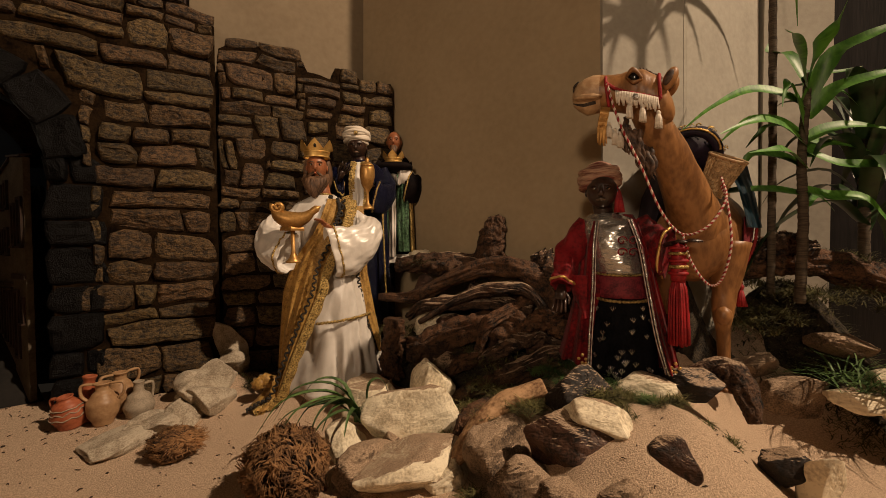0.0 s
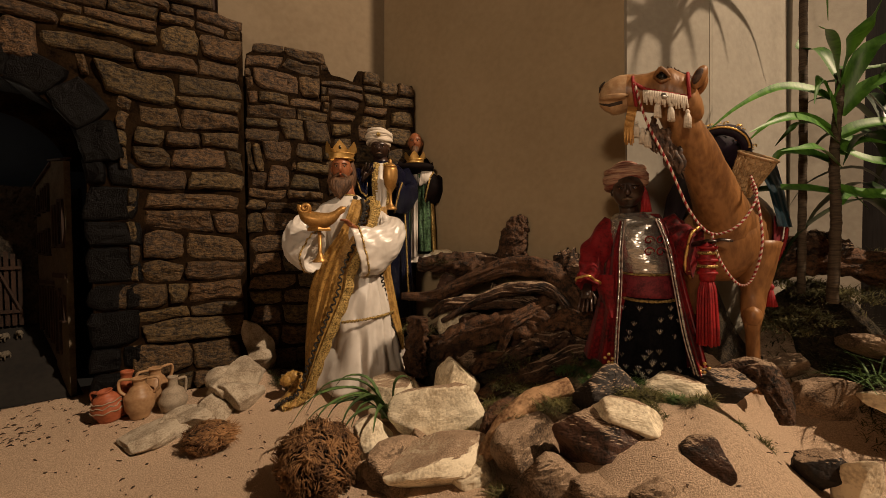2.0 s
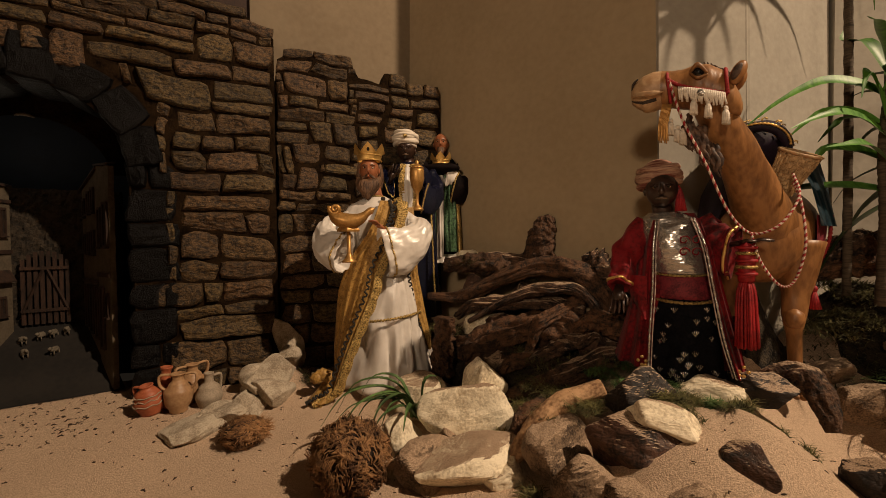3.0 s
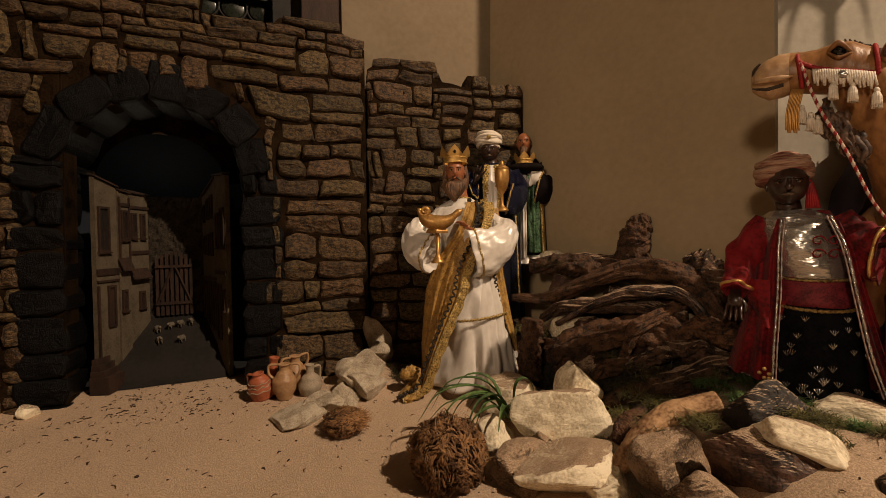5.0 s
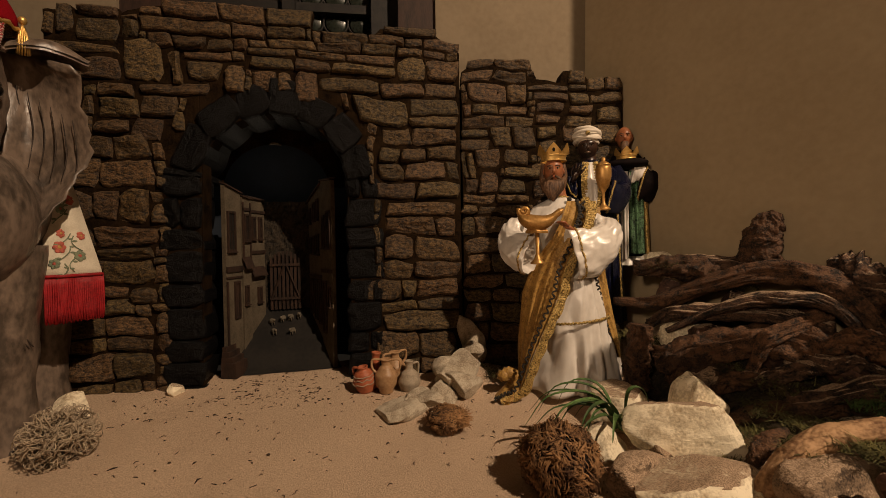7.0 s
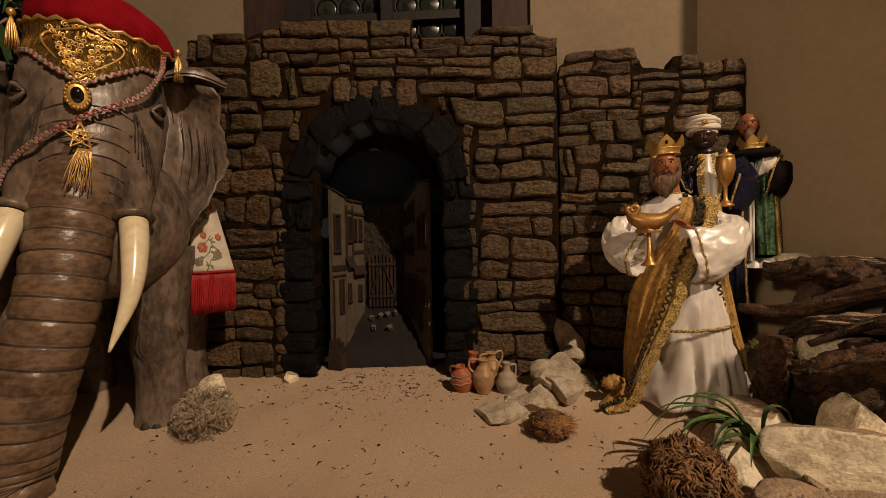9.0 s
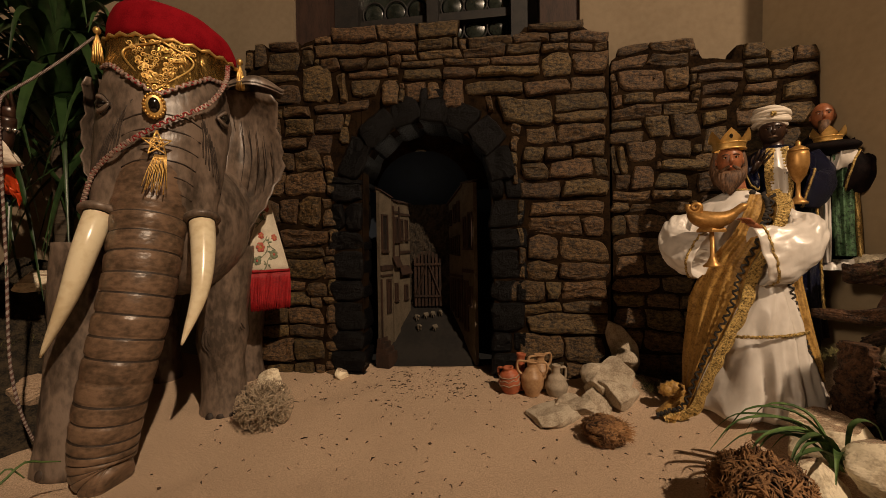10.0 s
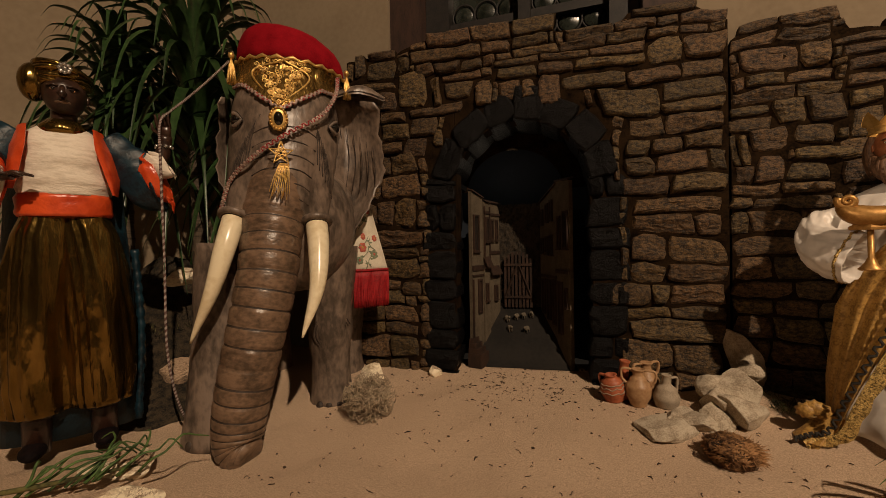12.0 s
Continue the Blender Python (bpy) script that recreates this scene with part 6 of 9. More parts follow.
def camel_gear():
    # bridle with cream fringe and tassels
    b = empty("bridle", CAMEL, "red camel bridle with cream fringe and tassels", "bridle")
    g = Geo()
    for path in ([(-0.112, -0.163, 0.684), (-0.088, -0.165, 0.674), (-0.050, -0.166, 0.668), (-0.012, -0.158, 0.666)], [(-0.116, -0.140, 0.703), (-0.114, -0.160, 0.690), (-0.110, -0.165, 0.668), (-0.108, -0.154, 0.646)], [(-0.012, -0.158, 0.666), (-0.014, -0.160, 0.690), (-0.016, -0.142, 0.708)]):
        g.tube(curve(path, 30), 0.0034, "rope_red", 7, bumpy=lambda i, a: 1 + 0.2 * math.sin(i * 2.4))
    nod(g).make("strap", parent=b)
    g = Geo()
    for k in range(26):
        f = k / 25
        x, y, z = -0.092 + 0.075 * f, -0.169 + 0.004 * f - 0.004 * math.sin(math.pi * f), 0.671 - 0.006 * f
        g.tube(curve([(x, y, z), (x + 0.001, y - 0.004, z - 0.009), (x + 0.002 + 0.002 * math.sin(k * 2.3), y, z - 0.020 - 0.003 * math.sin(k * 1.7))], 5), 0.0019, "turban", 6)
    nod(g).make("fringe", parent=b)
    for x, z in ((-0.066, 0.652), (-0.042, 0.648), (-0.014, 0.640), (-0.108, 0.620), (-0.096, 0.610), (-0.086, 0.606)):
        g = Geo()
        y = -0.171 if x > -0.08 else -0.152
        for k in range(12):
            a = 2 * math.pi * k / 12
            g.tube([(x, y, z), (x + 0.004 * math.cos(a), y + 0.004 * math.sin(a), z - 0.008), (x + 0.006 * math.cos(a), y + 0.006 * math.sin(a), z - 0.024)], [0.0022, 0.0024, 0.0014], "turban", 5)
        g.ball((x, y, z), (0.004, 0.004, 0.004), "turban", 8, 6)
        nod(g).make("tassel", parent=b)
    g = Geo()
    for k in range(9):
        x = -0.128 + 0.0020 * k
        g.tube(curve([(x + 0.006, -0.158, 0.646), (x - 0.001, -0.160, 0.612), (x - 0.002 + 0.001 * (k % 3), -0.158, 0.585 - 0.004 * (k % 2))], 8), 0.0014, "dull_gold", 5)
    nod(g).make("gold_fringe", parent=b, label="hanging gold cord fringe")
    g = Geo()
    g.loft([(-0.054, -0.176, 0.656, 0.004, 0.0012), (-0.054, -0.176, 0.661, 0.0068, 0.0012), (-0.054, -0.176, 0.666, 0.004, 0.0012)], "silver", 12)
    nod(g).make("coin", parent=b)
    # lead rope
    g = Geo()
    cord(g, [(-0.124, -0.168, 0.668), (-0.104, -0.166, 0.60), (-0.074, -0.150, 0.53), (-0.045, -0.120, 0.455), (-0.015, -0.110, 0.418), (0.020, -0.105, 0.43), (0.045, -0.080, 0.475), (0.040, -0.045, 0.515)], 0.0020, "rope_red", "rope_pale", 330)
    cord(g, [(-0.015, -0.112, 0.418), (-0.002, -0.112, 0.372), (0.022, -0.108, 0.336), (0.040, -0.102, 0.346), (0.052, -0.095, 0.40), (0.048, -0.075, 0.465), (0.040, -0.055, 0.50)], 0.0019, "rope_red", "rope_pale", 300)
    g.make("rope", CAMEL, label="red and white twisted lead rope of the camel", category="rope")
    # big red tassel
    t = empty("red_tassel", CAMEL, "large red silk tassel with gilt collar", "tassel")
    g = Geo()
    for k in range(40):
        a = 2 * math.pi * k / 40
        rr = 0.007 + 0.006 * ((k * 7) % 5) / 5
        g.tube(curve([(-0.020, -0.112, 0.345), (-0.020 + rr * math.cos(a), -0.112 + rr * math.sin(a), 0.325), (-0.018 + rr * 1.35 * math.cos(a), -0.112 + rr * 1.35 * math.sin(a), 0.233 + 0.004 * ((k * 3) % 4) / 4)], 7), 0.0022, "red_fringe", 5)
    g.make("fringe", parent=t)
    g = Geo()
    for z in (0.395, 0.386, 0.374, 0.364, 0.353):
        g.tube([(-0.020 + 0.0125 * math.cos(2 * math.pi * q / 18), -0.112 + 0.0125 * math.sin(2 * math.pi * q / 18), z) for q in range(19)], 0.003, "gold_lace" if z in (0.386, 0.364) else "red_fringe", 6)
    g.loft([(-0.020, -0.112, z, r, r) for z, r in ((0.340, 0.011), (0.35, 0.012), (0.395, 0.011), (0.405, 0.004))], "red_fringe", 16)
    g.make("collar", parent=t)
    # saddle, cloths
    s = empty("camel_saddle", CAMEL, "dark purple embroidered saddle with gilt edging", "saddle")
    g = Geo()
    g.ball((-0.006, 0.13, 0.59), (0.060, 0.10, 0.055), "purple", 24, 14, fn=lambda d: 1 + 0.03 * math.sin(6 * d.x + 4 * d.y))
    g.make("pad", parent=s)
    g = Geo()
    for c, r in (((-0.008, 0.035, 0.575), 0.046),):
        g.tube([(c[0] + r * math.cos(a), c[1] - 0.012 * math.sin(a), c[2] + r * 0.85 * math.sin(a)) for a in [math.pi * k / 24 for k in range(25)]], 0.009, "purple", 10)
        trim(g, [(c[0] + (r + 0.004) * math.cos(a), c[1] - 0.010 - 0.012 * math.sin(a), c[2] + (r + 0.004) * 0.85 * math.sin(a)) for a in [math.pi * k / 24 for k in range(25)]], 0.0022, "gold", 80)
    g.make("pommel", parent=s)
    g = Geo()
    rnd = random.Random(9)
    for k in range(34):
        d = Vector((rnd.gauss(0, 0.7), -abs(rnd.gauss(0, 0.7)) - 0.1, abs(rnd.gauss(0, 0.8)))).normalized()
        c = Vector((-0.006 + 0.0615 * d.x, 0.13 + 0.1025 * d.y, 0.59 + 0.0565 * d.z))
        g.tube([c + Vector((0.004 * math.cos(q), 0, 0.004 * math.sin(q))) for q in [w * 0.8 for w in range(7)]], 0.0009, "gold", 4)
    g.make("embroidery", parent=s, kind="stuff")
    g = Geo()
    drape(g, [(0.555, -0.072, -0.030, 0.10, 0.03), (0.50, -0.098, -0.045, 0.11, 0.02), (0.45, -0.106, -0.062, 0.11, 0.02), (0.40, -0.100, -0.072, 0.11, 0.04)], "purple", 12, 0.004, 2)
    drape(g, [(0.56, 0.045, 0.090, 0.03, 0.13), (0.50, 0.070, 0.104, 0.03, 0.13), (0.45, 0.082, 0.114, 0.03, 0.13), (0.43, 0.084, 0.118, 0.03, 0.13)], "teal", 12, 0.006, 3)
    drape(g, [(0.45, 0.080, 0.105, 0.045, 0.12), (0.40, 0.080, 0.100, 0.045, 0.12), (0.36, 0.074, 0.084, 0.05, 0.11)], "burgundy", 10, 0.005, 2)
    trim(g, [(0.106, 0.10, 0.45), (0.102, 0.10, 0.40), (0.086, 0.09, 0.355)], 0.003, "rope_red", 40)
    g.make("saddle_cloth", parent=s, label="teal and burgundy hanging saddle cloths")
    g = Geo()
    for k in range(14):
        a = 2 * math.pi * k / 14
        g.tube([(0.076, 0.03, 0.318), (0.076 + 0.009 * math.cos(a), 0.03 + 0.009 * math.sin(a), 0.285)], [0.0025, 0.0018], "red_fringe", 5)
    g.ball((0.076, 0.03, 0.32), (0.005, 0.005, 0.006), "red_fringe", 8, 6)
    g.tube([(0.08, 0.05, 0.37), (0.076, 0.03, 0.32)], 0.0018, "red_fringe", 5)
    g.make("tassel", parent=s)
    # wicker basket, woven strip by strip
    b = empty("wicker_basket", CAMEL @ pose(0.024, 0.0, 0.490, 14, 24, 0) @ Matrix.Scale(0.88, 4), "small pale wicker basket on the camel's saddle", "basket")
    for k in range(12):
        z0 = 0.0065 * k
        r = 0.022 + 0.0010 * k
        g = Geo()
        rows = [[], []]
        for j in range(49):
            a = 2 * math.pi * j / 48
            o = 0.0016 * (1 if ((j // 2) + k) % 2 else -1)
            for q, z in enumerate((z0, z0 + 0.0062)):
                rows[q].append(((r + o) * math.cos(a), (r + o) * math.sin(a), z))
        g.grid(rows, "wicker")
        g.grid([[(x * 0.93, y * 0.93, z) for x, y, z in q] for q in reversed(rows)], "wicker")
        g.make("weave", parent=b)
    g = Geo()
    for j in range(24):
        a = 2 * math.pi * j / 24
        g.tube([(0.0215 * math.cos(a), 0.0215 * math.sin(a), 0), (0.033 * math.cos(a), 0.033 * math.sin(a), 0.078)], 0.0014, "wicker", 4)
    g.loft([(0, 0, 0.001, 0.02, 0.02), (0, 0, 0.003, 0.02, 0.02)], "wicker", 20)
    g.make("stakes", parent=b)
    g = Geo()
    cord(g, [(0.034 * math.cos(2 * math.pi * q / 12), 0.034 * math.sin(2 * math.pi * q / 12), 0.079) for q in range(13)], 0.0028, "wicker", "clay", 90)
    g.make("rim", parent=b)


camel()
camel_gear()

# ---- carved elephant ----
ELEPHANT = pose(-0.75, 0.85, 0.0, 0, 0, 33.8)


def elephant():
    g = Geo()
    # body and legs
    g.ball((0.055, 0.30, 0.50), (0.150, 0.24, 0.175), "elephant", 30, 20)
    g.ball((0.02, 0.12, 0.47), (0.145, 0.12, 0.16), "elephant", 26, 16)
    for path, rr, foot in (([(0.105, 0.145, 0.42), (0.104, 0.145, 0.30), (0.100, 0.145, 0.20), (0.102, 0.150, 0.10), (0.102, 0.150, 0.005)], [0.068, 0.062, 0.055, 0.056, 0.048, 0.050, 0.056], 0.045),
                           ([(-0.125, 0.10, 0.42), (-0.140, 0.085, 0.30), (-0.148, 0.075, 0.20), (-0.158, 0.060, 0.10), (-0.160, 0.055, 0.0)], [0.066, 0.060, 0.052, 0.052, 0.048, 0.052, 0.060], 0.045),
                           ([(0.165, 0.34, 0.42), (0.168, 0.335, 0.25), (0.166, 0.335, 0.12), (0.166, 0.335, 0.0)], [0.07, 0.058, 0.048, 0.046, 0.056], 0.045),
                           ([(-0.04, 0.42, 0.42), (-0.045, 0.42, 0.22), (-0.045, 0.42, 0.0)], [0.07, 0.055, 0.05, 0.056], 0.045)):
        n = 30
        rad = [lerp([(k / (len(rr) - 1), r) for k, r in enumerate(rr)], i / (n - 1)) for i in range(n)]
        g.tube(curve(path, n), rad, "elephant", 22, bumpy=lambda i, a: 1 + 0.025 * math.sin(5 * a + i * 0.5) + 0.015 * math.sin(11 * a - i))
        x, y, z = path[-1]
        for k in (-1.5, -0.5, 0.5, 1.5):
            g.ball((x + k * 0.021, y - 0.050 + abs(k) * 0.008, z + 0.014), (0.012, 0.010, 0.015), "groove", 10, 7)
    for k in range(7):  # carved wrinkles at the knee
        g.tube(curve([(0.102 + (0.010 + 0.006 * k) * math.cos(t), 0.094 + 0.0016 * k, 0.205 + (0.008 + 0.007 * k) * math.sin(t)) for t in [0.3 + q * 0.6 for q in range(9 if k % 2 else 7)]], 24), 0.0012, "groove", 4)
    # head: a tapering face with brow, cheeks and tusk sockets
    FACE = ((0.850, 0.010, 0.125, 0.060, 0.050), (0.835, 0.008, 0.122, 0.088, 0.075), (0.80, 0.006, 0.112, 0.106, 0.095), (0.74, 0.006, 0.098, 0.116, 0.108), (0.69, 0.005, 0.088, 0.121, 0.110), (0.64, 0.000, 0.078, 0.118, 0.104),
            (0.58, -0.006, 0.062, 0.112, 0.094), (0.53, -0.010, 0.050, 0.108, 0.084), (0.495, -0.014, 0.042, 0.106, 0.074), (0.478, -0.014, 0.040, 0.103, 0.070))

    def face_at(ang, z):
        """A point of the face: ang from the front, in degrees, positive to its +x side."""
        t = [(-r[0], i) for i, r in enumerate(FACE)]
        q = lerp(t, -z)
        i = min(int(q), len(FACE) - 2)
        f = q - i
        x, y, rx, ry = (FACE[i][k] + (FACE[i + 1][k] - FACE[i][k]) * f for k in (1, 2, 3, 4))
        k = 1.0
        low = max(0.0, min(1.0, (0.70 - z) / 0.14))
        k += 0.035 * low * math.exp(-(ang / 24) ** 2)                                   # root of the trunk
        k -= 0.075 * low * math.exp(-((abs(ang) - 40) / 13) ** 2)                        # hollow beside it
        k += 0.045 * low * math.exp(-((abs(ang) - 68) / 16) ** 2)                        # tusk socket
        k -= 0.05 * math.exp(-((abs(ang) - 52) / 14) ** 2) * math.exp(-((z - 0.70) / 0.035) ** 2)  # eye hollow
        k += 0.04 * math.exp(-((abs(ang) - 50) / 18) ** 2) * math.exp(-((z - 0.745) / 0.03) ** 2)  # brow ridge
        k += 0.006 * math.sin(z * 150 + 3 * math.cos(radians(ang) * 3))
        r = radians(ang)
        return Vector((x + rx * k * math.sin(r), y - ry * k * math.cos(r), z))
    zs = [0.850, 0.842] + [0.835 - 0.0085 * i for i in range(43)]
    g.grid([[face_at(a, z) for a in range(0, 360, 6)] if z < 0.8499 else [face_at(a if a < 180 else a - 360, z) for a in range(0, 360, 6)] for z in zs] and
           [[face_at(a if a < 180 else a - 360, z) for a in range(0, 360, 6)] for z in reversed(zs)], "elephant", True, True)
    for s in (-1, 1):
        e = face_at(s * 56, 0.692)
        n = Vector((math.sin(radians(s * 56)), -math.cos(radians(56)), 0))
        t = Vector((n.y, -n.x, 0)) * -s
        g.ball(e + n * 0.005, (0.0135, 0.0135, 0.0125), "eye", 18, 12)
        for up in (1, -1):
            g.tube(curve([e - t * 0.017 + n * 0.003, e + n * 0.012 + Vector((0, 0, up * 0.0140)), e + t * 0.018 + n * 0.001], 11), [0.003, 0.0045, 0.003], "elephant", 8)
            g.tube(curve([e - t * 0.021 + n * 0.003, e + n * 0.008 + Vector((0, 0, up * 0.020)), e + t * 0.024 + n * 0.001], 11), 0.0012, "groove", 5)
        for k in range(7):  # carved cheek lines
            g.tube(curve([face_at(s * (26 + 4 * k), 0.70 - 0.012 * k), face_at(s * (34 + 4.5 * k), 0.655 - 0.014 * k), face_at(s * (40 + 5 * k), 0.60 - 0.012 * k)], 14), 0.0014, "groove", 4)
    for k in range(6):  # arched forehead wrinkles
        z = 0.675 - 0.030 * k
        g.tube(curve([face_at(-34, z - 0.016), face_at(-18, z - 0.004), face_at(0, z), face_at(18, z - 0.004), face_at(34, z - 0.016)], 24), 0.0016, "groove", 5)
    # trunk with carved rings, down to the sand and curled forward at its tip
    base = curve([(0.0, 0.062, 0.665), (-0.010, 0.036, 0.57), (-0.027, 0.006, 0.466), (-0.040, -0.022, 0.355), (-0.063, -0.038, 0.242), (-0.087, -0.044, 0.13), (-0.098, -0.044, 0.055), (-0.094, -0.052, 0.022), (-0.074, -0.068, 0.010)], 260)

    def width(f):
        return lerp(((0, 0.078), (0.14, 0.072), (0.28, 0.061), (0.5, 0.0565), (0.68, 0.0515), (0.84, 0.046), (0.95, 0.040), (1, 0.030)), f)
    steps = 25

    def ringed(i, a):
        f = (i / 259) * steps
        w = f - int(f)
        if i < 56:
            return 1.0 + 0.01 * math.sin(3 * a)
        sag = 0.5 + 0.5 * math.sin(a)
        return (1.0 + 0.022 * (0.5 - abs(w - 0.5)) * 2) * (0.955 if w < 0.13 else 1.0)
    g.tube(base, [width(k / 259) for k in range(260)], "trunk_brown", 30, up=(0, 1, 0), bumpy=ringed,
           pick=lambda i, j: "groove" if i >= 56 and ((i / 259) * steps) % 1 < 0.085 else "trunk_brown")
    # ears: thick folded flaps, the far one pressed back
    for s, back_, wide in ((1, 0.0, 1.0), (-1, 0.075, 0.42)):
        rows = []
        for i in range(21):
            f = i / 20
            z = 0.800 - 0.375 * f
            inn = lerp(((0, 0.100), (0.3, 0.110), (0.7, 0.104), (0.9, 0.116), (1, 0.132)), f)
            out = inn + wide * (lerp(((0, 0.205), (0.08, 0.226), (0.2, 0.224), (0.34, 0.238), (0.47, 0.241), (0.56, 0.226), (0.67, 0.206), (0.82, 0.176), (0.94, 0.150), (1, 0.137)), f) - inn) + 0.005 * math.sin(44 * f) * math.sin(17 * f + 1)
            row = []
            for j in range(17):
                t = j / 16
                x = inn + (out - inn) * t
                y = 0.135 + back_ - 0.030 * t + 0.030 * math.sin(math.pi * t) + 0.008 * math.sin(7 * f + 5 * t) + 0.003 * math.sin(16 * t + 9 * f)
                curl = max(0.0, 1 - f / 0.16)
                row.append((0.005 + s * x, y - 0.045 * curl * math.sin(math.pi * min(1, t * 0.8)), z - 0.02 * t * (1 - f) + 0.012 * curl * (1 - curl)))
            rows.append(row)
        rear = [[(x, y + 0.012, z) for x, y, z in r] for r in rows]
        loop = [[*a, *reversed(b)] for a, b in zip(rows, rear)]
        g.grid(loop, "elephant", True, True)
    # curled upper rim of the near ear
    rows = []
    for i in range(19):
        f = i / 18
        x = 0.120 + 0.118 * f
        row = []
        for j in range(13):
            a = -0.5 + 3.6 * j / 12
            r = (0.012 + 0.020 * math.sin(math.pi * min(1.0, 0.25 + f * 0.8))) * (1 + 0.06 * math.sin(9 * f + j))
            row.append((x + 0.006 * math.sin(a), 0.118 - 0.030 * f + r * 1.25 * math.cos(a) * 0.9, 0.792 + 0.010 * math.sin(math.pi * f) + r * 0.85 * math.sin(a)))
        rows.append(row)
    g.grid(rows, "elephant")
    g.grid([[(x, y + 0.002, z - 0.006) for x, y, z in r] for r in reversed(rows)], "elephant")
    # folds of the ear
    for k in range(6):
        x0 = 0.135 + 0.016 * k
        g.tube(curve([(x0, 0.146 - 0.006 * k, 0.74 - 0.012 * k), (x0 + 0.006, 0.150 - 0.006 * k, 0.66 - 0.012 * k), (x0 - 0.004, 0.147 - 0.005 * k, 0.575 - 0.006 * k)], 14), [0.0006, 0.0016, 0.0006], "groove", 4)
    # tusks
    for path, r0 in (([(0.061, -0.006, 0.482), (0.062, -0.045, 0.41), (0.054, -0.080, 0.33), (0.024, -0.101, 0.241)], 0.0215), ([(-0.099, 0.006, 0.494), (-0.116, -0.030, 0.42), (-0.142, -0.034, 0.33), (-0.184, -0.010, 0.231)], 0.0200)):
        g.tube(curve(path, 30), [r0 * (1 - (k / 29) ** 2.2) + 0.0020 for k in range(30)], "ivory", 20)
        c, d = Vector(path[0]), (Vector(path[1]) - Vector(path[0])).normalized()
        e1 = d.cross(Vector((0, 1, 0))).normalized()
        e2 = d.cross(e1)
        for o, rr, th, m in ((0.010, r0 + 0.006, 0.0075, "elephant"), (0.0165, r0 + 0.0015, 0.0024, "groove")):  # rolled lip of the socket
            g.tube([c + d * o + (e1 * math.cos(q) + e2 * math.sin(q)) * rr for q in [2 * math.pi * k / 28 for k in range(29)]], th, m, 8)
    g.make("elephant_statue", ELEPHANT, label="carved grey-brown elephant statue with trunk on the sand", category="elephant statue")


